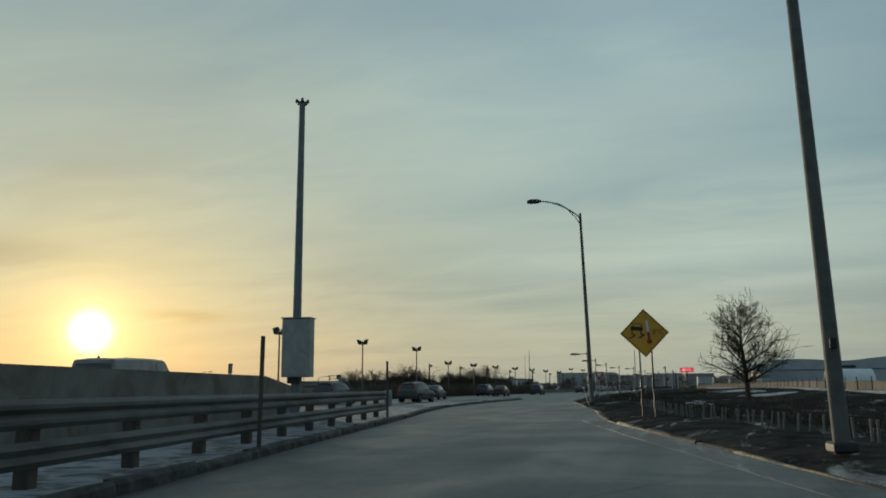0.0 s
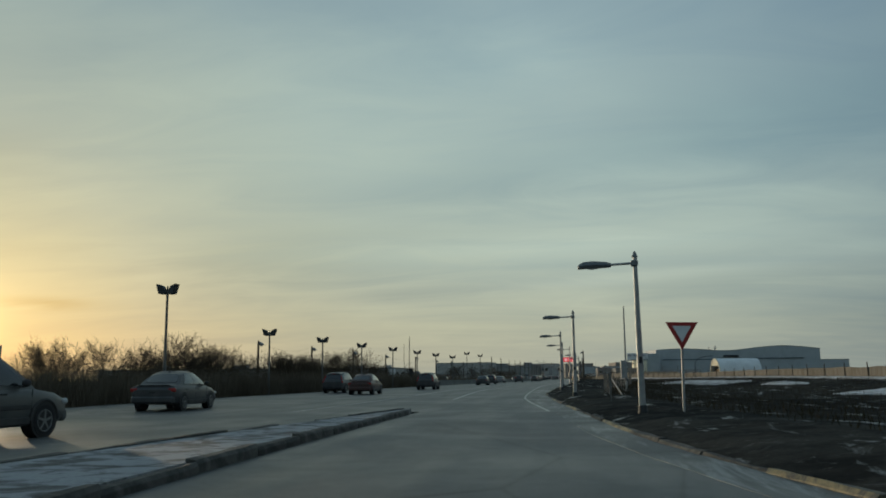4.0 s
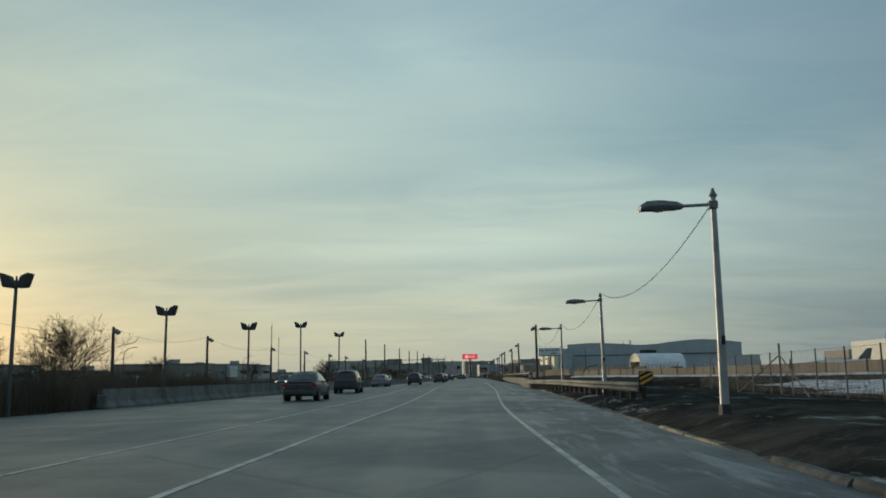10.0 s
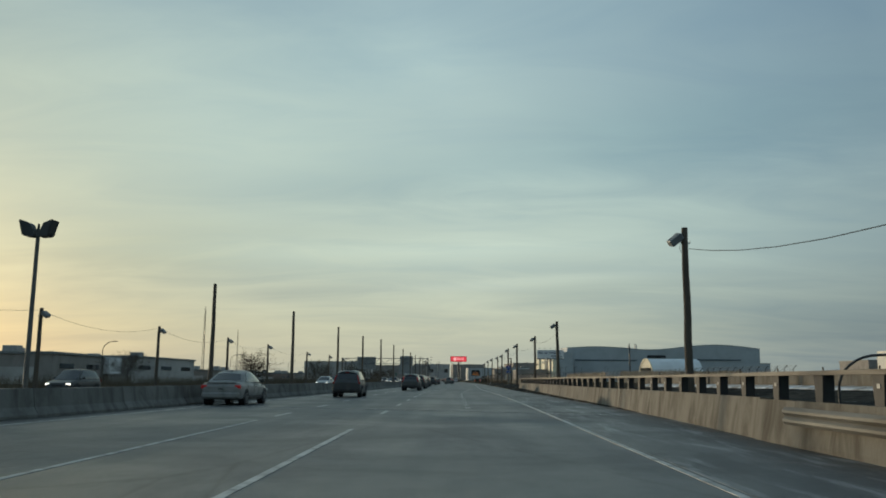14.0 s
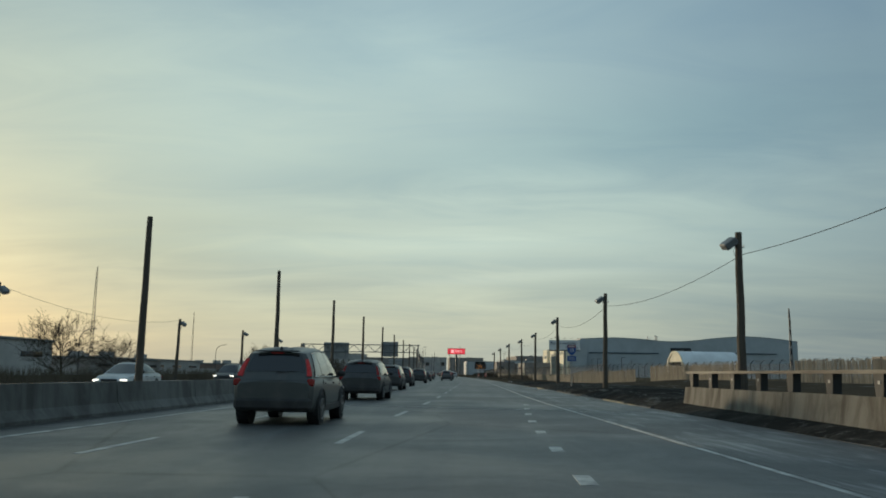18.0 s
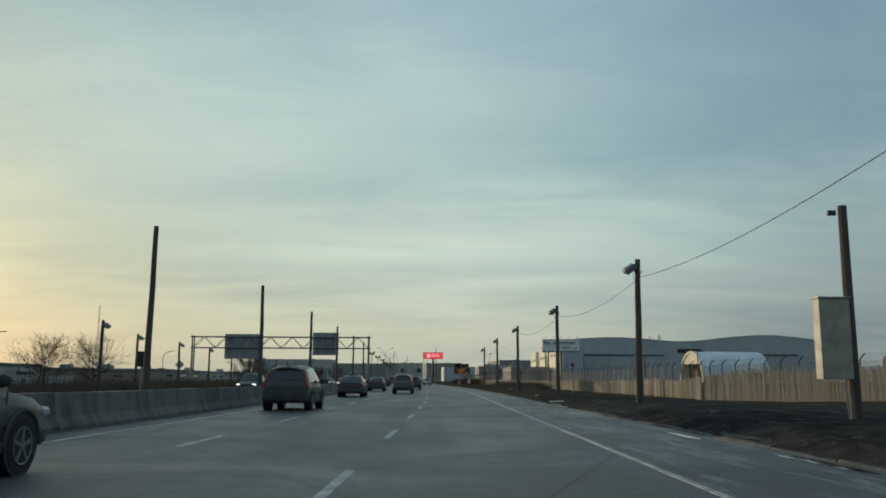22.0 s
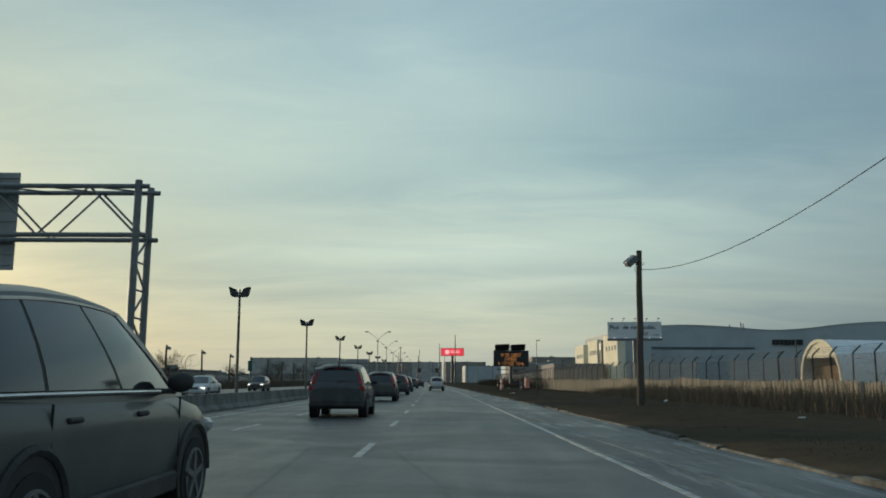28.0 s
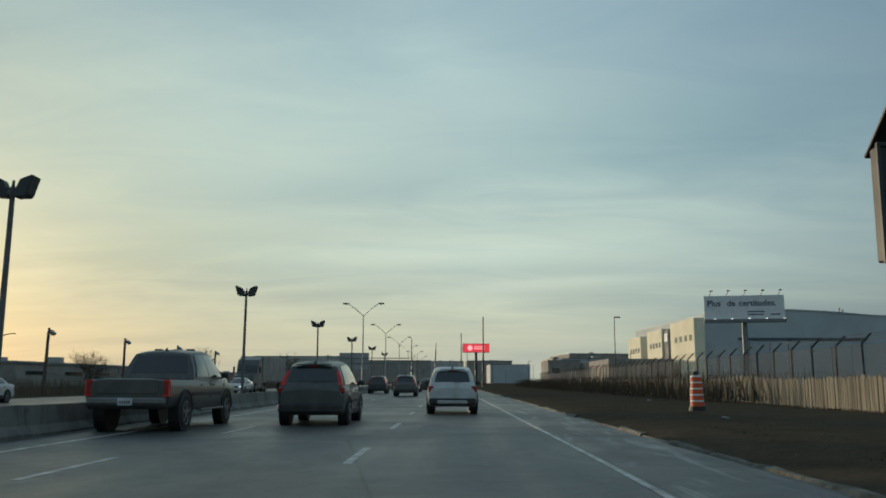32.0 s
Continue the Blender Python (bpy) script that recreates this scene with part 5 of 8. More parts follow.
# oncoming, beyond the median
for i, (y, key) in enumerate(((70, "front_dark"), (210, "front_white"), (268, "front_dark"), (322, "front_white"), (352, "front_dark"), (391, "front_white"), (425, "front_dark"),
                              (455, "front_white"), (476, "front_dark"), (512, "front_white"), (549, "front_dark"), (566, "front_white"), (584, "front_dark"), (607, "front_white"), (628, "front_van"), (660, "front_dark"), (690, "front_white"))):
    park(key, far_edge(y) - (9.0, 12.4, 15.8)[i % 3], y, far_edge, True)


# ---- things at the start of the ramp ----
def steel_wbeam(name, line, y0, y1, z, post_end, label, group, mat=RUST_RAIL, post_mat=WOOD_POLE, gap=2.4, post_z=0.3, side=1):
    t = thing(name, pose(0, 0, 0), label, "guardrail", group)
    prof = [(0.0, 0.155), (0.035, 0.155), (0.085, 0.10), (0.085, 0.055), (0.02, 0.0), (0.085, -0.055), (0.085, -0.10), (0.035, -0.155), (0.0, -0.155), (0.07, -0.09), (0.07, -0.06), (0.0, 0.0), (0.07, 0.06), (0.07, 0.09)]
    rings = []
    for y in steps(y0, y1, 2.0):
        s = line(y + 0.5) - line(y - 0.5)
        n = Vector((1, -s, 0)).normalized()
        rings.append([Vector((line(y), y, z(y) + h)) - n * o * side for o, h in prof])
    part("rail", loft(new_bm(), rings), mat, t)
    y = y0 + 0.25
    first = None
    top = z(y1)
    while y < post_end:
        m = pose(line(y) + 0.16 * side, y, post_z, random.uniform(-1, 1), random.uniform(-1.5, 1.5), turn_of(line, y))
        if first is None:
            first = part("post", box(new_bm(), (0, 0, (top - post_z + 0.17) / 2 - 0.1), (0.17, 0.20, top - post_z + 0.36), 0.012), post_mat, t)
            first.matrix_basis = m
        else:
            share("post", first.data, t, m)
        y += gap
    return t


RAIL_END = 30.6
isle_rail = lambda y: ramp_left(y) - 0.62
t = steel_wbeam("guardrail", isle_rail, -24, RAIL_END, lambda y: 0.92, RAIL_END, "weathered double guardrail on the traffic island", "guardrails", RUST_RAIL, WOOD_POLE, 2.4, 0.1, -1)
rings = []
for y in steps(-24, RAIL_END, 2):
    rings.append([(isle_rail(y) + o, y, 0.50 + h) for o, h in ((0.0, -0.14), (0.07, -0.07), (0.02, 0.0), (0.07, 0.07), (0.0, 0.14), (-0.03, 0.0))])
part("lower_rail", loft(new_bm(), rings), RUST_RAIL, t)
bm = new_bm()
box(bm, (isle_rail(RAIL_END + 0.1), RAIL_END + 0.2, 0.80), (0.30, 0.10, 0.62), 0.04)
part("end_piece", bm, GALV, t)
wall = lambda y: ramp_left(y) - 4.5
bm = new_bm()
rings = []
for y in steps(-26, 30, 2):
    h = 1.62 if y < 26 else 1.62 - 0.10 * (y - 26)
    s = wall(y + 0.5) - wall(y - 0.5)
    n = Vector((1, -s, 0)).normalized()
    rings.append([Vector((wall(y), y, z)) + n * o for o, z in ((-0.2, 0.0), (0.2, 0.0), (0.2, h), (-0.2, h))])
setting("retaining_wall", loft(bm, rings), CONCRETE, "long stained concrete wall between ramp and highway")


def mast():
    t = thing("camera_mast", pose(-10.7, 21.5, 0.12, 0, 0.1, 8), "tall grey mast with a steel cabinet and small lamps", "mast")
    part("pole", rod(new_bm(), (0, 0, -0.1), (0, 0, 9.4), 0.14, 0.085, 12), LAMP_GREY, t, smooth=True)
    bm = new_bm()
    for a in range(5):
        c, s = math.cos(a * 1.257), math.sin(a * 1.257)
        rod(bm, (0, 0, 9.42), (0.16 * c, 0.16 * s, 9.46), 0.02, 0.02, 5)
        rod(bm, (0.16 * c, 0.16 * s, 9.40), (0.17 * c, 0.17 * s, 9.50), 0.055, 0.03, 7)
    part("lamp_crown", bm, DARK_STEEL, t)
    part("cap", rod(new_bm(), (0, 0, 9.4), (0, 0, 9.58), 0.06, 0.02, 8), LAMP_GREY, t)
    cab = part("cabinet", box(new_bm(), (0.12, -0.22, 2.18), (0.80, 0.46, 1.62), 0.02), GALV, t, "grey steel equipment cabinet")
    part("cabinet_lid", box(new_bm(), (0.12, -0.22, 3.005), (0.86, 0.52, 0.03), 0.008), LAMP_GREY, cab)
    part("cabinet_door", box(new_bm(), (0.12, -0.455, 2.18), (0.72, 0.012, 1.50), 0.004), GALV, cab)
    part("cabinet_foot", box(new_bm(), (0.0, -0.1, 1.30), (0.36, 0.24, 0.20), 0.01), DARK_STEEL, cab)
    part("plinth", box(new_bm(), (0, 0, 0.15), (0.5, 0.5, 0.5), 0.03), CONCRETE, t)
    box(bm := new_bm(), (-0.52, -0.2, 2.72), (0.12, 0.14, 0.10), 0.02)
    part("side_camera", bm, DARK_STEEL, cab)


mast()


def tall_lamp():
    t = thing("tall_street_lamp", None, "tall grey steel lamp pole with a double curved arm", "street lamp", "tall lamps by the ramp")
    part("pole", rod(new_bm(), (0, 0, -0.1), (0, 0, 10.6), 0.125, 0.07, 12), POLE_STEEL, t, smooth=True)
    arm = [(-2.35 * u, 0, 10.3 + 1.15 * math.sin(u * math.pi / 2) ** 0.8) for u in [k / 9 for k in range(10)]]
    part("arm", tube(new_bm(), arm, 0.042, 7), GALV, t)
    brace = [(-1.5 * u, 0, 9.95 + 1.36 * math.sin(u * math.pi / 2) ** 0.9) for u in [k / 7 for k in range(8)]]
    part("brace", tube(new_bm(), brace, 0.03, 6), GALV, t)
    bm = new_bm()
    loft(bm, [[(x, -w, 11.47 + h), (x, w, 11.47 + h), (x, w * 1.1, 11.42 - h * 0.6), (x, -w * 1.1, 11.42 - h * 0.6)] for x, w, h in ((-2.15, 0.06, 0.04), (-2.35, 0.14, 0.09), (-2.75, 0.16, 0.10), (-2.95, 0.08, 0.04))])
    part("lamp_head", bm, DARK_STEEL, t)
    part("base_flange", box(new_bm(), (0, 0, 0.0), (0.36, 0.36, 0.16), 0.03), DARK_STEEL, t)
    part("hand_hole_cover", box(new_bm(), (-0.02, -0.13, 1.5), (0.10, 0.05, 0.16), 0.01), BLACK, t, "small black cover plate")
    return t


first = tall_lamp()
first.matrix_basis = pose(-5.36, 46.6, 0.3, 0, -1.7, 8)
copy_thing(first, pose(2.03, 13.6, 0.28, 0, -1.7, 14))
first = thing("plank_post", pose(-7.4, 13.5, 0.1, 0, 0.6, 4), "thin dark wooden post on the traffic island", "post", "short posts")
part("shaft", box(new_bm(), (0, 0, 0.98), (0.065, 0.065, 2.06), 0.008), WOOD_POLE, first)
part("reflector", box(new_bm(), (0, -0.037, 1.86), (0.05, 0.010, 0.14), 0.003), DARK_STEEL, first)
copy_thing(first, pose(-10.3, 27.85, 0.1, 0, -0.5, -5))


def warning_sign():
    t = thing("warning_sign", pose(-1.36, 27.1, 0.31, 2, -1.3, 13), "yellow diamond sign warning of ice with a skidding car", "road sign")
    h = 0.76
    m = Matrix.Translation((0, 0, 2.53))
    panel = part("panel", plate(new_bm(), [(0, -h), (h, 0), (0, h), (-h, 0)], 0.03, m), SIGN_Y, t)
    bm = new_bm()
    for a, b in (((0, -h), (h, 0)), ((h, 0), (0, h)), ((0, h), (-h, 0)), ((-h, 0), (0, -h))):
        a, b = Vector((*a, 0)), Vector((*b, 0))
        c, d = a * 0.965, b * 0.965
        e, f = a * 0.925, b * 0.925
        vs = [bm.verts.new((p.x, -0.003, 2.53 + p.y)) for p in (c, d, f, e)]
        bm.faces.new(vs)
    part("border", bm, BLACK, panel)
    def flat(name, outline, mat, lift=0.004):
        return part(name, plate(new_bm(), outline, 0.004, Matrix.Translation((0, -lift, 2.53))), mat, panel)

    flat("car_body", [(-0.43, 0.13), (-0.42, 0.215), (-0.37, 0.225), (-0.10, 0.190), (-0.045, 0.175), (-0.055, 0.085), (-0.09, 0.065), (-0.39, 0.10)], BLACK)
    for a in ([(-0.385, 0.215), (-0.340, 0.330), (-0.318, 0.325), (-0.360, 0.212)], [(-0.340, 0.330), (-0.338, 0.308), (-0.092, 0.275), (-0.085, 0.297)], [(-0.085, 0.297), (-0.105, 0.290), (-0.082, 0.183), (-0.055, 0.180)]):
        flat("car_window_frame", a, BLACK)
    for x in (-0.39, -0.115):
        flat("car_wheel", [(x - 0.02, 0.11), (x + 0.025, 0.11), (x + 0.02, 0.04), (x - 0.015, 0.04)], BLACK)
        flat("skid_mark", [(x - 0.015, 0.035), (x + 0.02, 0.03), (x + 0.015, -0.005), (x + 0.115, -0.05), (x + 0.095, -0.075), (x + 0.025, -0.055), (x - 0.02, -0.02)], BLACK)
        flat("skid_tail", [(x + 0.115, -0.05), (x + 0.105, -0.085), (x - 0.02, -0.155), (x - 0.12, -0.145), (x + 0.03, -0.08)], BLACK)
    flat("thermometer", [(0.045, 0.37), (0.06, 0.40), (0.105, 0.40), (0.125, 0.37), (0.165, -0.20), (0.10, -0.20)], WHITE)
    flat("thermometer_fill", [(0.068, 0.03), (0.148, 0.03), (0.170, -0.22), (0.100, -0.22)], RED, 0.008)
    bm = new_bm()
    rod(bm, (0.14, -0.004, 2.53 - 0.265), (0.14, -0.012, 2.53 - 0.265), 0.085, 0.085, 18)
    part("thermometer_bulb", bm, RED, panel)
    add_text("0°C", (0.24, -0.006, 2.485), 0.215, BLACK, panel)
    for s in (-0.19, 0.19):
        part("leg", box(new_bm(), (s, 0.05, 1.05), (0.05, 0.04, 2.2)), DARK_STEEL, t)


def add_text(words, at, size, mat, parent, align="LEFT", name="lettering", turn=(90, 0, 0), bold=0.0):
    cu = bpy.data.curves.new(name, "FONT")
    cu.body, cu.size, cu.align_x, cu.extrude, cu.resolution_u = words, size, align, 0.002, 3
    cu.offset = bold
    tmp = new("tmp_text", cu)
    me = bpy.data.meshes.new_from_object(tmp.evaluated_get(bpy.context.evaluated_depsgraph_get()))
    bpy.data.objects.remove(tmp)
    me.materials.clear()
    me.materials.append(mat)
    ob = new(name, me)
    ob.parent = parent
    ob.matrix_basis = pose(*at, *turn)
    return ob


warning_sign()

t = thing("yield_sign", pose(-8.2, 77.2, 0.28, 0, 1, 6), "white yield sign with a red border on a steel post", "road sign")
part("post", box(new_bm(), (0, 0.03, 1.1), (0.06, 0.04, 2.3)), GALV, t)
p = part("panel", plate(new_bm(), [(-0.42, 2.28), (0.42, 2.28), (0.0, 1.55)], 0.02), RED, t)
part("centre", plate(new_bm(), [(-0.24, 2.18), (0.24, 2.18), (0.0, 1.76)], 0.006, Matrix.Translation((0, -0.007, 0))), WHITE, p)

t = thing("cabinet_pole", pose(-7.2, 112.0, 0.2), "thin steel pole with a grey equipment cabinet", "utility pole")
part("pole", rod(new_bm(), (0, 0, -0.1), (0, 0, 5.55), 0.075, 0.045, 10), GALV, t)
part("tip", rod(new_bm(), (0, 0, 5.55), (0, 0, 5.68), 0.03, 0.03, 6), DARK_STEEL, t)
part("cabinet", box(new_bm(), (-0.14, -0.1, 1.45), (0.40, 0.36, 1.15), 0.02), GALV, t)
part("conduit", tube(new_bm(), [(-0.05, -0.1, 0.9), (0.12, -0.16, 0.6), (0.02, -0.1, 0.1)], 0.03, 6), DARK_STEEL, t)


for x, y, h, lean in ((-6.41, 55.3, 0.92, -1), (-6.82, 56.8, 0.78, -16)):
    t = thing("marker_stake", pose(x, y, 0.22, 4, lean, 0), "thin pale leaning stake in the verge", "stake", "pale stakes")
    part("shaft", rod(new_bm(), (0, 0, -0.15), (0, 0, h), 0.016, 0.014, 6), WHITE, t)

# a far traffic signal showing red
t = thing("traffic_signal", pose(27.6, 150.0, 0.1), "far traffic signal showing red on a thin pole", "traffic light")
part("pole", rod(new_bm(), (0, 0, -0.1), (0, 0, 2.0), 0.06, 0.05, 7), DARK_STEEL, t)
p = part("housing", box(new_bm(), (0, -0.05, 1.0), (0.34, 0.2, 0.9), 0.02), BLACK, t)
part("red_lamp", rod(new_bm(), (0, -0.15, 1.05), (0, -0.18, 1.05), 0.14, 0.14, 12), material("lit_red_signal", (1.0, 0.05, 0.03), 0.3, emit=3.0, grain=0.0), p)


# ---- along the right verge: guardrail, bridge rail ----
guard = curve_of((165, -10.35), (180, -10.15), (200, -10.05), (214, -10.16), (218, -10.10), (224, -9.94))
guard_z = curve_of((165, 0.72), (195, 0.68), (210, 0.60), (217, 0.55), (224, 0.55))
t = steel_wbeam("guardrail", guard, 169.6, 223.5, guard_z, 216.0, "rust-streaked double steel guardrail on wooden posts", "guardrails", RUST_RAIL, material("dark_wet_posts", (0.05, 0.045, 0.038), 0.9, grain=0.3), 1.9, 0.18)
bm = new_bm()
rings = []
for y in steps(171, 215.5, 2.5):
    rings.append([(guard(y) + o, y, guard_z(y) + 0.04 + h) for o, h in ((0.33, 0.10), (0.40, 0.05), (0.36, 0.0), (0.40, -0.05), (0.33, -0.10), (0.30, 0.0))])
part("rear_rail", loft(bm, rings), RUST_RAIL, t)
b = part("hazard_board", box(new_bm(), (guard(169.4) + 0.16, 169.35, 0.98), (0.44, 0.04, 0.46), 0.01), BLACK, t, "black and yellow striped end board")
for i in range(3):
    bm = new_bm()
    x0, z0 = guard(169.4) - 0.05 + 0.02, 0.76
    a = [(0.0, 0.02 + 0.16 * i), (0.0, 0.10 + 0.16 * i), (0.40, min(0.43, 0.30 + 0.16 * i)), (0.40, min(0.43, 0.22 + 0.16 * i))]
    if i == 2:
        a = [(0.0, 0.34), (0.0, 0.42), (0.2, 0.43), (0.12, 0.40)]
    vs = [bm.verts.new((x0 + u, 169.325, z0 + v)) for u, v in a]
    bm.faces.new(vs)
    part("stripe", bm, SIGN_Y, b)
t = thing("bridge_rail", pose(0, 0, 0), "weathered steel beam on dark posts over the bridge parapet", "railing")
rail_x = lambda y: wall_line(y) + 0.10
rings = []
for y in steps(217.6, 306.8, 2.3):
    rings.append([(rail_x(y) + o, y, 1.31 + h) for o, h in ((-0.15, -0.04), (0.13, -0.04), (0.13, 0.035), (-0.15, 0.035))])
part("beam", loft(new_bm(), rings), material("weathered_beam_steel", (0.15, 0.145, 0.125), 0.7, 0.2, grain=0.2, stain=0.5, scale=1.0, tint=(0.08, 0.065, 0.05), stretch=(1, 0.2, 1)), t, "long weathered steel beam")
first = None
for y in steps(218.4, 306.2, 2.2):
    m = pose(rail_x(y), y, 0.80, 0, 0, turn_of(wall_line, y))
    if first is None:
        bm = new_bm()
        loft(bm, [[(-0.10, -0.15 - k, z), (0.10, -0.15 - k, z), (0.10, 0.15 + k, z), (-0.10, 0.15 + k, z)] for z, k in ((-0.01, 0.0), (0.05, 0.0), (0.47, 0.05))])
        first = part("post", bm, material("dark_rail_posts", (0.035, 0.036, 0.036), 0.75, grain=0.2), t)
        first.matrix_basis = m
    else:
        share("post", first.data, t, m)
    if int(y) % 3:
        bm = box(new_bm(), (-0.106, -0.02, 0.30), (0.012, 0.10, 0.07))
        tag = part("tag_plate", bm, LAMP_GREY, t)
        tag.matrix_basis = m
part("end_brace", loft(new_bm(), [[(rail_x(y) + o, y, z + h) for o, h in ((-0.14, 0.0), (0.12, 0.0), (0.12, 0.24), (-0.14, 0.24))] for y, z in ((218.0, 1.10), (217.1, 0.78))]), POLE_STEEL, t, "broad slanted steel end beam")


# ---- fences ----
def chain_link(name, line, zf, y0, y1, tall, gap, label, arms=0.0, mesh=True, post_mat=POLE_STEEL, wire=0.0018, thick=0.03):
    t = thing(name, pose(0, 0, 0), label, "fence", "fences along the airfield")
    first = None
    y = y0
    while y < y1:
        m = pose(line(y), y, zf(y), random.uniform(-1, 1), random.uniform(-1.5, 1.5), turn_of(line, y))
        if first is None:
            bm = rod(new_bm(), (0, 0, -0.2), (0, 0, tall), thick, thick, 6)
            if arms:
                rod(bm, (0, 0, tall), (arms, 0, tall + abs(arms)), thick * 1.1, thick, 5)
            first = part("fence_post", bm, post_mat, t)
            first.matrix_basis = m
        else:
            share("fence_post", first.data, t, m)
        y += gap
    bm = new_bm()
    ys = steps(y0, y1, 3)
    levels = [0.05, tall * 0.5, tall - 0.05]
    for z in levels:
        tube(bm, [(line(y), y, zf(y) + z) for y in ys], 0.006, 3)
    if arms:
        for k in (0.4, 0.7, 1.0):
            tube(bm, [(line(y) + arms * k, y, zf(y) + tall + abs(arms) * k) for y in ys], 0.008, 3)
    part("line_wire", bm, FENCE_DARK, t)["kind"] = "stuff"
    if mesh:
        verts, faces = [], []
        step = 0.10 if arms else 0.075
        n = int((y1 - y0) / step)
        for i in range(n):
            ya = y0 + i * step
            for s in (-1, 1):
                yb = ya + s * (tall - 0.1)
                yb = min(max(yb, y0), y1)
                h = abs(yb - ya)
                if h < 0.1:
                    continue
                k = len(verts)
                w = wire
                verts += [(line(ya), ya - w, zf(ya) + 0.05), (line(ya), ya + w, zf(ya) + 0.05), (line(yb), yb + w, zf(yb) + 0.05 + h), (line(yb), yb - w, zf(yb) + 0.05 + h)]
                faces.append((k, k + 1, k + 2, k + 3))
        me = bpy.data.meshes.new("wire_mesh")
        me.from_pydata(verts, [], faces)
        me.materials.append(FENCE_DARK if arms else WIRE_GREY)
        ob = new("wire_mesh", me)
        ob.parent = t
        ob["kind"] = "stuff"
    return t


near_fence = curve_of((84, -9.7), (95, -9.15), (104, -8.95), (113, -8.6), (119, -7.8), (125, -7.0), (140, -5.2), (152, -4.0), (170, -2.5), (200, -0.5), (236, 1.5))
flat_z = lambda y: 0.2
chain_link("chain_link_fence", near_fence, flat_z, 88, 146, 1.05, 3.0, "low grey chain-link fence on steel posts by the verge")
chain_link("chain_link_fence", near_fence, flat_z, 149, 197, 1.8, 3.0, "grey chain-link fence on steel posts beside the field")
# the slanted corner brace of the low fence
t = thing("fence_brace", pose(-8.85, 100.4, 0.2), "pale slanted steel brace at the fence's corner", "fence brace")
part("corner_post", rod(new_bm(), (0, 0, -0.1), (0, 0, 1.1), 0.04, 0.04, 7), GALV, t)
part("strut", rod(new_bm(), (0.02, 0, 0.95), (0.50, -1.1, 0.03), 0.028, 0.028, 6), GALV, t)
part("foot", box(new_bm(), (0.45, -1.0, 0.02), (0.5, 0.3, 0.06), 0.01), CONCRETE, t)
# the tall fence's corner post with a strut to each side
t = thing("fence_brace", pose(-1.95, 180.0, 0.0), "tall grey fence corner post with two slanted struts", "fence brace")
part("corner_post", rod(new_bm(), (0, 0, -0.2), (0, 0, 2.35), 0.05, 0.045, 7), POLE_STEEL, t)
for x, y in ((-0.50, -4.3), (-0.9, 3.6)):
    part("strut", rod(new_bm(), (0, 0, 1.85), (x, y, 0.02), 0.032, 0.032, 6), POLE_STEEL, t)
back_fence = curve_of((310, 30), (345, 25), (390, 20.0), (428, 13.2), (460, 11.6), (495, 10.3), (509, 9.5), (523, 7.5), (537, 5.7), (549, 4.5), (565, 3.6), (600, 3.2), (760, 3.0))
chain_link("security_fence", back_fence, lambda y: 0.5, 318, 700, 2.3, 2.3, "tall security fence with slanted barbed-wire arms", 0.45, True, FENCE_DARK, 0.010, 0.045)


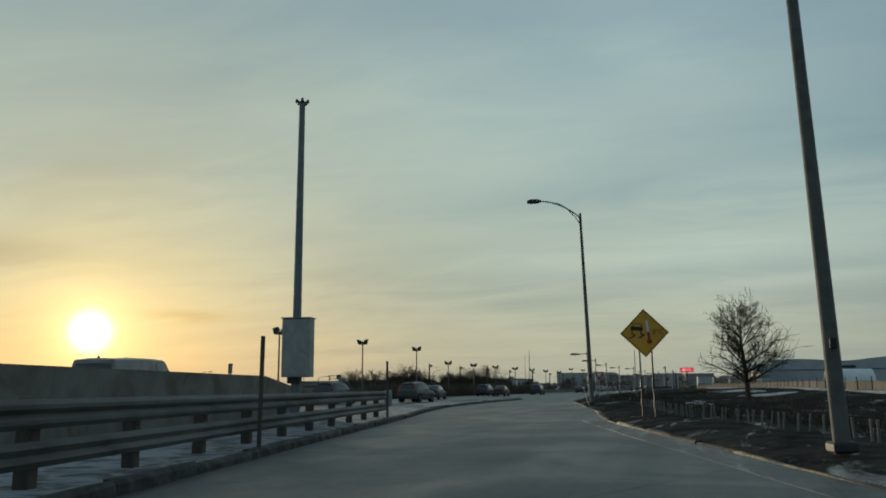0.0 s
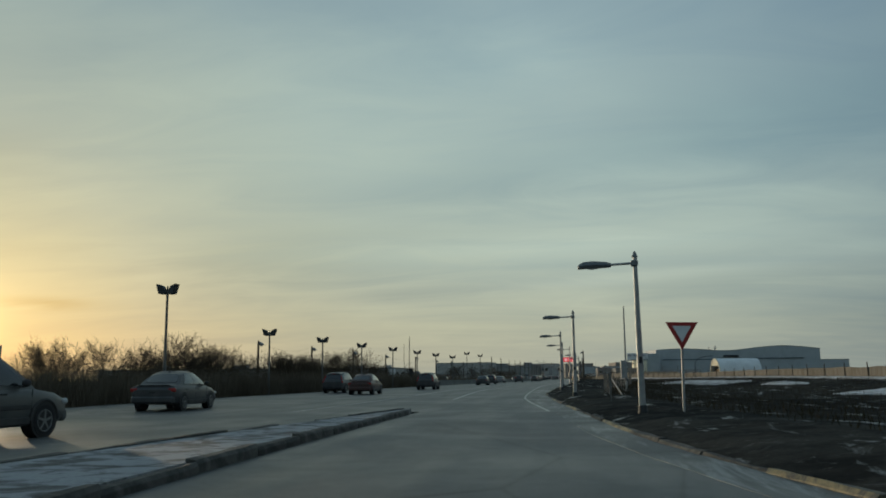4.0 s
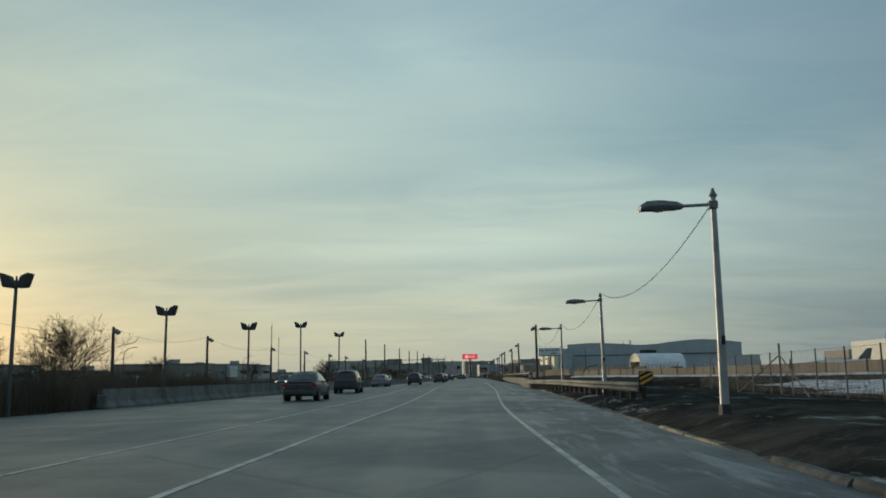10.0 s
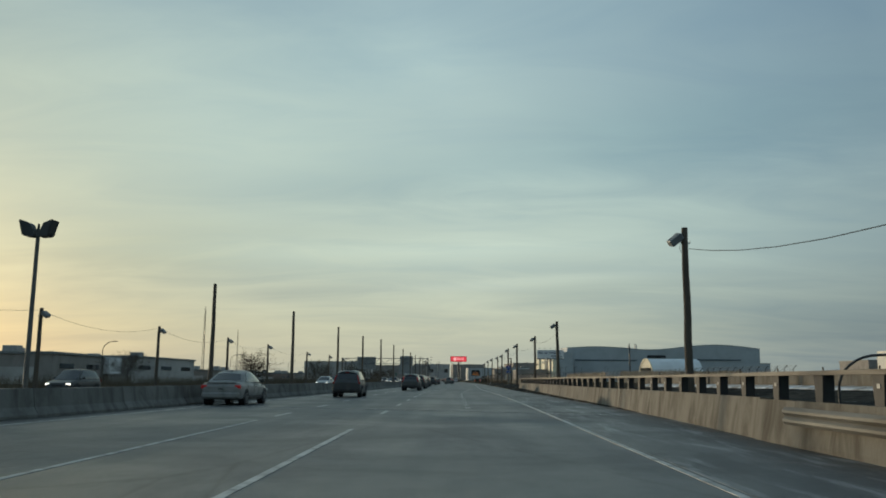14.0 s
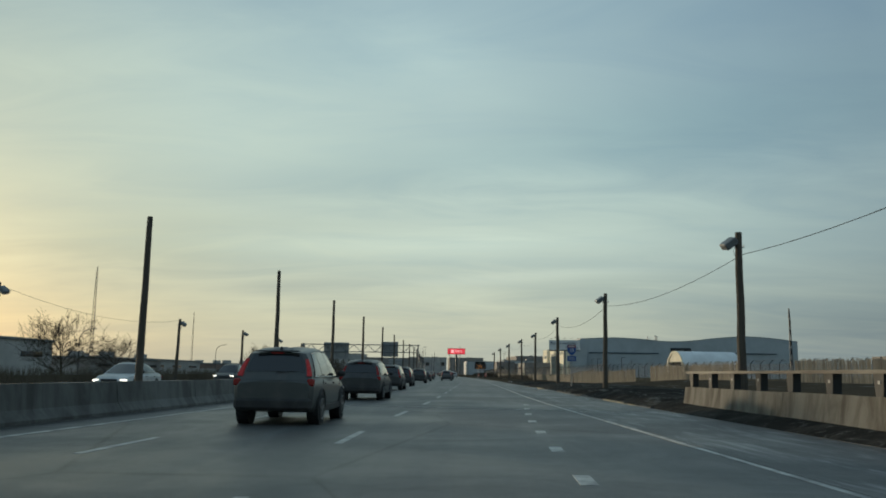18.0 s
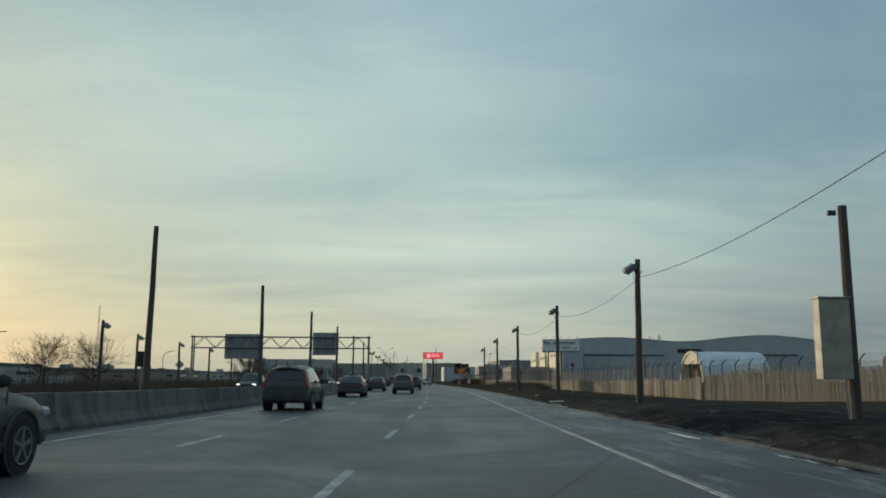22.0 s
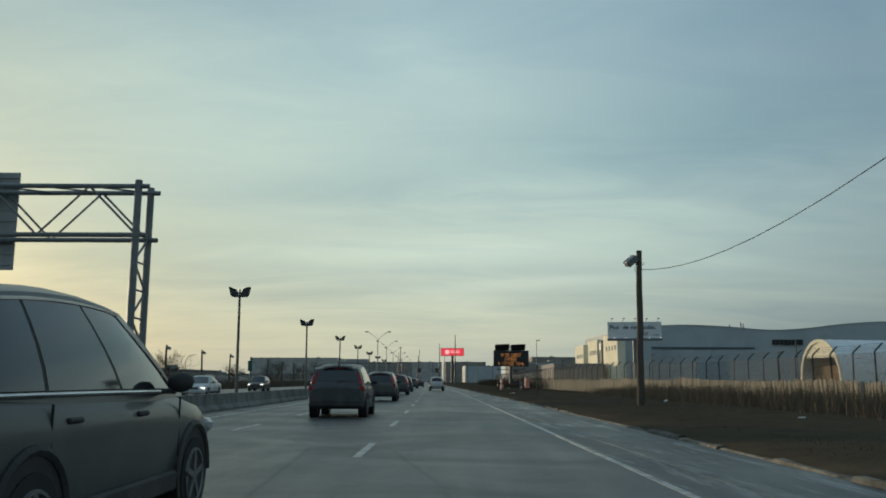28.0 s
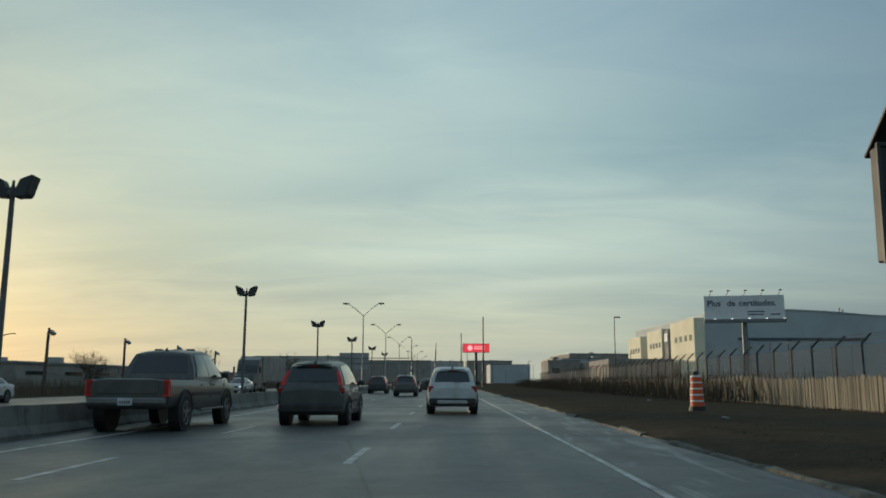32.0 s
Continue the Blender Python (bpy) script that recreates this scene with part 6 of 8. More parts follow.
def board_fence():
    """Upright weathered boards, slightly uneven and leaning."""
    t = thing("board_fence", pose(0, 0, 0), "low fence of weathered tan upright boards, uneven and leaning", "fence")
    me = []
    for k in range(4):
        w, h = 0.105, 1.10 + 0.05 * k
        bm = new_bm()
        loft(bm, [[(-0.012, -w / 2, -0.1), (0.012, -w / 2, -0.1), (0.012, w / 2, -0.1), (-0.012, w / 2, -0.1)],
                  [(-0.012, -w / 2, h), (0.012, -w / 2, h), (0.012, w / 2, h - 0.02), (-0.012, w / 2, h - 0.02)]])
        ob = part("board", bm, WOOD_FENCE, t)
        me.append(ob.data)
        bpy.data.objects.remove(ob)
    verts, faces = [], []
    runs = [((23.0, 320.5), (11.5, 343.8), 0.80, 0.84, 1.74, 1.76), ((11.0, 353.8), (6.9, 372.0), 0.80, 0.45, 1.74, 1.80), ((6.5, 377.6), (1.25, 392), 0.36, 0.16, 1.60, 1.30)]
    spots = []
    for (xa, ya), (xb, yb), za, zb, ha, hb in runs:
        c = int(math.hypot(xb - xa, yb - ya) / 0.11)
        for i in range(c):
            u = i / c
            spots.append((xa + (xb - xa) * u, ya + (yb - ya) * u, za + (zb - za) * u, ha + (hb - ha) * u, -math.atan2(xb - xa, yb - ya), ya > 350))
    for i in range(2480):
        y = 392 + i * 0.1
        spots.append((bank(y), y, bank_z(y) - 0.04, 1.12 + 0.18 * max(0.0, 1 - (y - 392) / 12), 0.0, 532 < y < 537))
    n = 0
    for x, y, z, h, heading, near in spots:
        h *= 1.0 + 0.14 * min(max((y - 484) / 26, 0.0), 1.0)
        h *= 1 + (0.18 if y > 385 else 0.06) * noise.noise(Vector((y * 0.13, 0, 0))) + random.uniform(-0.055, 0.055)
        lean = (0.10 if y > 385 else 0.03) * noise.noise(Vector((y * 0.08, 5, 0)))
        x += 0.06 * noise.noise(Vector((y * 0.3, 2, 0)))
        if near and n < 290:
            m = Matrix.Translation((x, y, z)) @ Matrix.Rotation(heading, 4, "Z") @ Matrix.Rotation(lean, 4, "Y") @ Matrix.Rotation(random.uniform(-0.05, 0.05) + lean, 4, "X") @ Matrix.Diagonal((1, 0.88, h / 1.15, 1))
            share("board", me[n % 4], t, m)
            n += 1
        else:
            k = len(verts)
            w = 0.041 * random.uniform(0.8, 1.12)
            x += random.uniform(-0.018, 0.018)
            wx, wy = -math.sin(heading) * w, math.cos(heading) * w
            tip = Vector((lean * h, random.uniform(-0.03, 0.03) + lean * h, h))
            for dz, off in ((0, Vector()), (1, tip)):
                for dx, dy in ((-0.012 - wx, -wy), (0.012 - wx, -wy), (0.012 + wx, wy), (-0.012 + wx, wy)):
                    verts.append((x + dx + off.x, y + dy + off.y, z + off.z))
            faces += [(k, k + 1, k + 5, k + 4), (k + 1, k + 2, k + 6, k + 5), (k + 2, k + 3, k + 7, k + 6), (k + 3, k, k + 4, k + 7), (k + 4, k + 5, k + 6, k + 7)]
    me = bpy.data.meshes.new("board_rest")
    me.from_pydata(verts, [], faces)
    me.materials.append(WOOD_FENCE)
    ob = new("board_rest", me)
    ob.parent = t
    ob["kind"] = "stuff"
    bm = new_bm()
    for z in (0.3, 0.85):
        tube(bm, [(bank(y) + 0.05, y, bank_z(y) + z) for y in steps(394, 640, 6)], 0.03, 4)
    for (xa, ya), (xb, yb), za, zb, ha, hb in runs:
        for f in (0.25, 0.78):
            tube(bm, [(xa + 0.06, ya + 0.06, za + ha * f), (xb + 0.06, yb + 0.06, zb + hb * f)], 0.03, 4)
    part("rail", bm, WOOD_FENCE, t)


board_fence()

# a far tan fence on the bank, with a strip of snow at its foot
REED = material("dry_reed", (0.175, 0.16, 0.135), 0.95, grain=0.35, stain=0.4, scale=0.9, bump=0.5, tint=(0.10, 0.085, 0.06), each=0.18, stretch=(2, 2, 0.4))
t = thing("reed_fence", pose(0, 0, 0), "far tan fence of dry reed panels along the bank", "fence")
spot = None
for y in steps(40, 294, 6):
    rings = []
    for k in range(4):
        yy = y + 1.96 * k + 0.05
        h = 0.88 + 0.14 * noise.noise(Vector((yy * 0.2, 9, 0)))
        rings.append([(bank(yy) - 0.06, yy, bank_z(yy) - 0.1), (bank(yy) + 0.06, yy, bank_z(yy) - 0.1), (bank(yy) + 0.05, yy, bank_z(yy) + h), (bank(yy) - 0.05, yy, bank_z(yy) + h)])
    part("panel", loft(new_bm(), rings), REED, t)
    m = pose(bank(y) - 0.1, y, bank_z(y) - 0.1, 0, random.uniform(-2, 2), 0)
    if spot is None:
        spot = part("post", rod(new_bm(), (0, 0, -0.1), (0, 0, 1.38), 0.06, 0.05, 6), WOOD_POLE, t)
        spot.matrix_basis = m
    else:
        share("post", spot.data, t, m)
bm = new_bm()
rings = []
for y in steps(40, 297, 3):
    w = 0.5 + 0.45 * noise.noise(Vector((y * 0.05, 4, 0)))
    rings.append([(bank(y) - 0.3, y, bank_z(y) - 0.12), (bank(y) - 0.2, y, bank_z(y) + 0.06), (bank(y) - 0.6 - w, y, bank_z(y) - 0.10), (bank(y) - 1.0 - w, y, bank_z(y) - 0.5)])
tagged(part("snow_strip", loft(bm, rings), SNOW, None), "strip of old snow along the foot of the bank", "snow", "", "stuff")


rings = []
for i in range(31):
    u = i / 30
    w = 0.75 * math.sin(math.pi * u) ** 0.6 * (0.8 + 0.5 * noise.noise(Vector((u * 9, 1, 7)))) + 0.05
    x, y, z = 10.7 - 4.0 * u, 353.4 + 18.2 * u, 0.86 - 0.36 * u
    rings.append([(x - 0.1, y, z - 0.15), (x - 0.1, y, z + 0.12 * w), (x - 0.3 - w, y - 0.2 * w, z - 0.02), (x - 0.4 - w, y - 0.2 * w, z - 0.2)])
tagged(part("snow_drift", loft(new_bm(), rings), SNOW, None, smooth=True), "thin drift of old snow along the foot of the board fence", "snow", "snow patches")


def snow_patch(x, y, w, l, seed):
    bm = new_bm()
    n = 48
    ring0, ring1 = [], []
    for i in range(n):
        a = i * 2 * math.pi / n
        k = 1 + 0.5 * noise.noise(Vector((math.cos(a) * 1.5, math.sin(a) * 1.5, seed))) + 0.35 * noise.noise(Vector((math.cos(a) * 5, math.sin(a) * 5, seed + 7)))
        for ring, f, rise in ((ring0, 1.0, -0.02), (ring1, 0.82, 0.08 + 0.03 * noise.noise(Vector((a * 2, seed, 1))))):
            px, py = x + w * k * f * math.cos(a), y + l * k * f * math.sin(a)
            ring.append((px, py, ground_z(px, py) + rise))
    bm2 = loft(bm, [ring0, ring1])
    return tagged(part("snow_patch", bm2, SNOW, None, smooth=True), "patch of old dirty snow on the verge", "snow", "snow patches")


for i, (x, y, w, l) in enumerate(((7.2, 178, 4.6, 23), (9.5, 140, 1.2, 6), (8.6, 108, 3.4, 5), (0.3, 57.9, 0.8, 0.7), (0.4, 72.5, 0.5, 2.6))):
    snow_patch(x, y, w, l, i * 3.1)


# ---- overhead gantry ----
def gantry():
    t = thing("sign_gantry", pose(-0.12, 477, -0.2), "steel truss gantry carrying two grey sign backs", "gantry")
    x0, x1 = -50.0, -22.7
    chords = [(dy, z) for dy in (-0.55, 0.55) for z in (6.25, 7.95)]
    for dy, z in chords:
        part("chord", rod(new_bm(), (x0 - 0.3, dy, z), (x1 + 0.35, dy, z), 0.085, 0.085, 8), LAMP_GREY, t)
    n = 16
    for i in range(n):
        a, b = x0 + (x1 - x0) * i / n, x0 + (x1 - x0) * (i + 1) / n
        for dy in (-0.55, 0.55):
            z = (6.25, 7.95) if i % 2 == 0 else (7.95, 6.25)
            part("diagonal", rod(new_bm(), (a, dy, z[0]), (b, dy, z[1]), 0.04, 0.04, 6), LAMP_GREY, t)
        part("cross_brace", rod(new_bm(), (a, -0.55, 7.95), (b, 0.55, 7.95), 0.035, 0.035, 5), LAMP_GREY, t)
    for x in (x0, x1):
        for dy in (-0.6, 0.6):
            part("leg", rod(new_bm(), (x, dy, -0.1), (x, dy, 8.15), 0.13, 0.12, 10), LAMP_GREY, t)
        for i in range(6):
            za, zb = 0.6 + i * 0.95, 1.55 + i * 0.95
            part("leg_brace", rod(new_bm(), (x, -0.6, za if i % 2 else zb), (x, 0.6, zb if i % 2 else za), 0.04, 0.04, 6), LAMP_GREY, t)
            part("leg_rung", rod(new_bm(), (x, -0.6, zb), (x, 0.6, zb), 0.035, 0.035, 6), LAMP_GREY, t)
    back = material("grey_sign_back", (0.33, 0.345, 0.35), 0.5, 0.2, grain=0.08, stain=0.2)
    for xa, xb, za, zb in ((-45.3, -39.3, 4.55, 8.45), (-31.55, -27.5, 5.2, 8.75)):
        p = part("sign_back", box(new_bm(), ((xa + xb) / 2, 0.78, (za + zb) / 2), (xb - xa, 0.05, zb - za), 0.01), back, t, "grey aluminium back of a road sign")
        for i in range(9):
            z = za + (zb - za) * (i + 0.5) / 9
            part("rib", box(new_bm(), ((xa + xb) / 2, 0.73, z), (xb - xa - 0.05, 0.05, 0.06)), back, p)
        for x in (xa + 0.8, (xa + xb) / 2, xb - 0.8):
            part("upright", box(new_bm(), (x, 0.66, (za + zb) / 2), (0.09, 0.09, zb - za - 0.1)), LAMP_GREY, p)


gantry()
t = thing("diamond_sign", pose(-51.2, 474.0, 0.0), "grey back of a diamond road sign on a post", "road sign")
part("post", box(new_bm(), (0, -0.05, 1.6), (0.07, 0.05, 3.4)), GALV, t)
p = part("panel", plate(new_bm(), [(0, 2.65), (0.7, 3.35), (0, 4.05), (-0.7, 3.35)], 0.03), material("grey_sign_back", (0.33, 0.345, 0.35)), t)
part("brace", box(new_bm(), (0, -0.02, 3.35), (0.9, 0.03, 0.05)), GALV, p)
# a second, far gantry
t = thing("sign_gantry", pose(0, 760, 0), "distant steel gantry with one grey sign back", "gantry")
for z in (6.3, 7.8):
    part("chord", rod(new_bm(), (-52, 0, z), (-28, 0, z), 0.12, 0.12, 6), LAMP_GREY, t)
for x in (-52, -28):
    part("leg", rod(new_bm(), (x, 0, -0.1), (x, 0, 8), 0.18, 0.15, 8), LAMP_GREY, t)
part("sign_back", box(new_bm(), (-44.5, 0.3, 7.0), (8.5, 0.08, 4.6), 0.01), material("grey_sign_back", (0.17, 0.18, 0.185)), t)


# ---- route marker, sign backs on the verge ----
t = thing("route_marker", pose(-6.67, 340.7, 0.25, 0, 0.5, -3) @ Matrix.Diagonal((0.72, 0.72, 0.727, 1)), "blue route shield above a blue direction plate on a post", "road sign")
part("post", box(new_bm(), (0, 0.04, 2.1), (0.07, 0.05, 4.4)), GALV, t)
shield = [(-0.46, 4.42), (0.46, 4.42), (0.46, 3.95), (0.40, 3.65), (0.22, 3.45), (0.0, 3.30), (-0.22, 3.45), (-0.40, 3.65), (-0.46, 3.95)]
p = part("shield", plate(new_bm(), shield, 0.02), BLUE, t)
part("shield_band", plate(new_bm(), [(-0.43, 4.39), (0.43, 4.39), (0.43, 4.13), (-0.43, 4.13)], 0.006, Matrix.Translation((0, -0.007, 0))), material("faded_red_band", (0.36, 0.10, 0.09), 0.5), p)
part("shield_bars", box(new_bm(), (0, -0.010, 4.26), (0.6, 0.006, 0.09)), WHITE, p)
add_text("13", (0, -0.008, 3.68), 0.52, WHITE, p, "CENTER")
d = part("direction_plate", plate(new_bm(), [(-0.46, 2.72), (0.46, 2.72), (0.46, 3.25), (-0.46, 3.25)], 0.02), BLUE, t)
add_text("SUD", (0, -0.008, 2.85), 0.36, WHITE, d, "CENTER")


def sign_back(x, y, z0, z1, w, tall, label, turn=0):
    t = thing("pole_cabinet", pose(x, y, 0.30, 0, 0, turn), label, "utility cabinet")
    part("post", rod(new_bm(), (w / 2 + 0.12, 0.08, -0.2), (w / 2 + 0.12, 0.08, tall), 0.13, 0.10, 9), WOOD_POLE, t)
    part("cabinet", box(new_bm(), (0, 0, (z0 + z1) / 2), (w, 0.34, z1 - z0), 0.012), material("grey_cabinet_paint", (0.40, 0.375, 0.30), 0.55, grain=0.12, stain=0.4, scale=1.5), t)
    part("cabinet_roof", box(new_bm(), (0, 0, z1 + 0.02), (w + 0.06, 0.42, 0.035), 0.008), GALV, t)
    part("conduit", tube(new_bm(), [(w * 0.3, -0.05, z0), (w * 0.28, -0.08, z0 - 0.3), (w * 0.36, -0.05, z0 - 0.9)], 0.03, 6), GALV, t)
    box(bm := new_bm(), (w / 2 - 0.16, 0.05, tall - 0.18), (0.20, 0.10, 0.12), 0.02)
    part("small_camera", bm, DARK_STEEL, t)


sign_back(-4.94, 364.35, 0.93, 2.75, 0.70, 4.95, "weathered tan-grey steel cabinet mounted on a dark wooden pole")
for x, y, z in ((-32.9, 172.6, 2.6), (-39, 420, 3.6), (-38, 560, 3.8)):
    t = thing("roadside_sign", pose(x, y, 0), "narrow dark sign on a post across the highway", "road sign", "narrow signs")
    part("post", rod(new_bm(), (0, 0, -0.1), (0, 0, z), 0.06, 0.06, 6), GALV, t)
    part("panel", box(new_bm(), (0, -0.07, z - 0.7), (0.6, 0.05, 1.35), 0.01), BLACK if y < 500 else material("green_sign_back", (0.03, 0.12, 0.10), 0.5), t)


for x, y, h in ((-5.25, 423.4, 1.76), (-5.55, 509.5, 2.1)):
    t = thing("marker_post", pose(x, y, 0.3, 0.6, -0.5, 0), "thin dark marker post with a small plate on the verge", "post", "marker posts")
    part("post", rod(new_bm(), (0, 0, -0.2), (0, 0, h), 0.03, 0.03, 7), FENCE_DARK, t)
    part("marker_plate", box(new_bm(), (0, -0.04, h - 0.15), (0.13, 0.02, 0.22), 0.005), DARK_STEEL, t)


t = thing("reflector_post", pose(-6.12, 391.1, 0.2, 0.5, -0.6, 0), "thin dark post with a small round red reflector on top", "post", "marker posts")
part("post", rod(new_bm(), (0, 0, -0.2), (0, 0, 1.9), 0.032, 0.03, 7), DARK_STEEL, t)
part("reflector", rod(new_bm(), (0, -0.02, 1.84), (0, -0.05, 1.84), 0.11, 0.11, 16), material("dull_red_reflector", (0.13, 0.025, 0.025), 0.5), t, "dull red round reflector")


# ---- message board and barrels ----
def barrel_mesh():
    t = thing("traffic_barrel", None, "orange construction barrel with pale bands and a black base", "traffic barrel", "orange barrels")
    part("base", rod(new_bm(), (0, 0, 0), (0, 0, 0.14), 0.27, 0.25, 14), BLACK, t, "black rubber base")
    for i in range(5):
        z = 0.14 + 0.19 * i
        r = 0.215 - 0.008 * i
        part("orange_band", rod(new_bm(), (0, 0, z), (0, 0, z + 0.14), r, r - 0.003, 14), ORANGE, t, smooth=False)
        part("pale_band", rod(new_bm(), (0, 0, z + 0.14), (0, 0, z + 0.19), r - 0.008, r - 0.011, 14), WHITE, t)
    part("handle", box(new_bm(), (0, 0, 1.16), (0.16, 0.04, 0.12), 0.015), BLACK, t)
    return t


first = barrel_mesh()
first.matrix_basis = pose(-5.45, 548.3, 0.30, 1, -1, 0)
copy_thing(first, pose(-3.92, 534.0, 0.33, 1, 1, 40) @ Matrix.Diagonal((1.3, 1.3, 1.12, 1)))


# the board's letters, five lamps wide and seven high; accents sit a row above
DOTS = {
    "A": "01110 10001 10001 11111 10001 10001 10001", "À": "01000 01110 10001 11111 10001 10001 10001", "B": "11110 10001 10001 11110 10001 10001 11110",
    "E": "11111 10000 10000 11110 10000 10000 11111", "É": "00100 11111 10000 11110 10000 10000 11111", "I": "01110 00100 00100 00100 00100 00100 01110",
    "O": "01110 10001 10001 10001 10001 10001 01110", "R": "11110 10001 10001 11110 10100 10010 10001", "S": "01111 10000 10000 01110 00001 00001 11110",
    "T": "11111 00100 00100 00100 00100 00100 00100", "U": "10001 10001 10001 10001 10001 10001 01110", "0": "01110 10001 10011 10101 11001 10001 01110",
    "2": "01110 10001 00001 00010 00100 01000 11111", "5": "11111 10000 11110 00001 00001 10001 01110", "6": "00110 01000 10000 11110 10001 10001 01110",
    "-": "00000 00000 00000 11111 00000 00000 00000", " ": "",
}


def message_board():
    t = thing("message_board", pose(-5.66, 532.25, 0.43, 0, 0.3, -1), "trailer-mounted message board with amber lamps and a solar panel", "message board")
    casing = material("dark_board_casing", (0.020, 0.022, 0.024), 0.6)
    b = part("board", box(new_bm(), (0, 0, 3.02), (3.45, 0.22, 1.52), 0.02), casing, t)
    for s in (-1, 1):
        part("edge_frame", box(new_bm(), (s * 1.72, -0.12, 3.02), (0.05, 0.05, 1.54)), DARK_STEEL, b)
    for z in (2.25, 3.79):
        part("edge_frame", box(new_bm(), (0, -0.12, z), (3.48, 0.05, 0.05)), DARK_STEEL, b)
    amber = material("lit_amber_lamps", (0.95, 0.36, 0.09), 0.4, emit=0.5, grain=0.0, stain=0.0)
    lines = (("A-20 OUEST", 3.31), ("BARRÉE", 2.92), ("À SORTIE 56-E", 2.47))
    for words, z in lines:
        verts, faces = [], []
        x0 = -(len(words) * 6 - 1) * 0.0335 / 2
        for k, letter in enumerate(words):
            for r, bits in enumerate(DOTS[letter].split()):
                for c, lit in enumerate(bits):
                    if lit == "1":
                        x, zz, n = x0 + (k * 6 + c + 0.5) * 0.0335, z + 0.19 - r * 0.047, len(verts)
                        for y in (-0.118, -0.108):
                            verts += [(x - 0.0115, y, zz - 0.016), (x + 0.0115, y, zz - 0.016), (x + 0.0115, y, zz + 0.016), (x - 0.0115, y, zz + 0.016)]
                        faces += [(n, n + 1, n + 2, n + 3), (n, n + 4, n + 5, n + 1), (n + 1, n + 5, n + 6, n + 2), (n + 2, n + 6, n + 7, n + 3), (n + 3, n + 7, n + 4, n)]
        me = bpy.data.meshes.new("lit_lettering")
        me.from_pydata(verts, [], faces)
        me.materials.append(amber)
        ob = new("lit_lettering", me)
        ob.parent = b
        ob["kind"] = "stuff"
    part("mast", box(new_bm(), (0, 0.12, 1.45), (0.16, 0.16, 1.9), 0.01), DARK_STEEL, t)
    part("lift_ram", rod(new_bm(), (-0.16, 0.1, 0.7), (-0.16, 0.1, 2.2), 0.04, 0.03, 8), GALV, t)
    part("lower_bar", box(new_bm(), (-0.1, 0.12, 1.92), (2.9, 0.05, 0.05)), DARK_STEEL, t)
    for x in (-1.3, -0.4, 0.5, 1.3):
        part("hanger", box(new_bm(), (x, 0.12, 2.1), (0.05, 0.04, 0.34)), DARK_STEEL, t)
    tilt = Euler((radians(-32), radians(-3), 0))
    for x, name in ((-0.86, "solar_panel"), (0.72, "solar_panel")):
        part(name, box(new_bm(), (x, 0.15, 4.12), (1.46, 1.05, 0.05), 0.01, tilt), casing, t, "black solar panel")
    part("panel_stay", box(new_bm(), (0, 0.12, 4.0), (0.10, 0.10, 0.5), 0.0, Euler((0, radians(-14), 0))), GALV, t)
    part("chassis", box(new_bm(), (0, 0.1, 0.52), (2.3, 1.2, 0.14), 0.02), material("rusty_chassis", (0.10, 0.055, 0.04), 0.8), t)
    part("battery_box", box(new_bm(), (0.3, 0.1, 0.68), (0.9, 0.7, 0.22), 0.02), DARK_STEEL, t)
    for s in (-1, 1):
        w = part("wheel", rod(new_bm(), (s * 1.12, 0.1, 0.34), (s * 1.32, 0.1, 0.34), 0.34, 0.34, 18), RUBBER, t, "black tyre")
        part("rim", rod(new_bm(), (s * 1.30, 0.1, 0.34), (s * 1.335, 0.1, 0.34), 0.19, 0.17, 12), RIM, w)
        part("mudguard", box(new_bm(), (s * 1.22, 0.1, 0.74), (0.26, 0.8, 0.04), 0.01), DARK_STEEL, t)
        for dy in (-0.7, 0.9):
            j = part("jack", rod(new_bm(), (s * 0.95, dy, 0.0), (s * 0.95, dy, 0.78), 0.035, 0.035, 6), GALV, t)
            part("jack_foot", box(new_bm(), (s * 0.95, dy, 0.02), (0.2, 0.2, 0.04)), GALV, j)
    part("drawbar", box(new_bm(), (0.2, 1.6, 0.5), (0.12, 1.9, 0.12), 0.01), DARK_STEEL, t)


message_board()


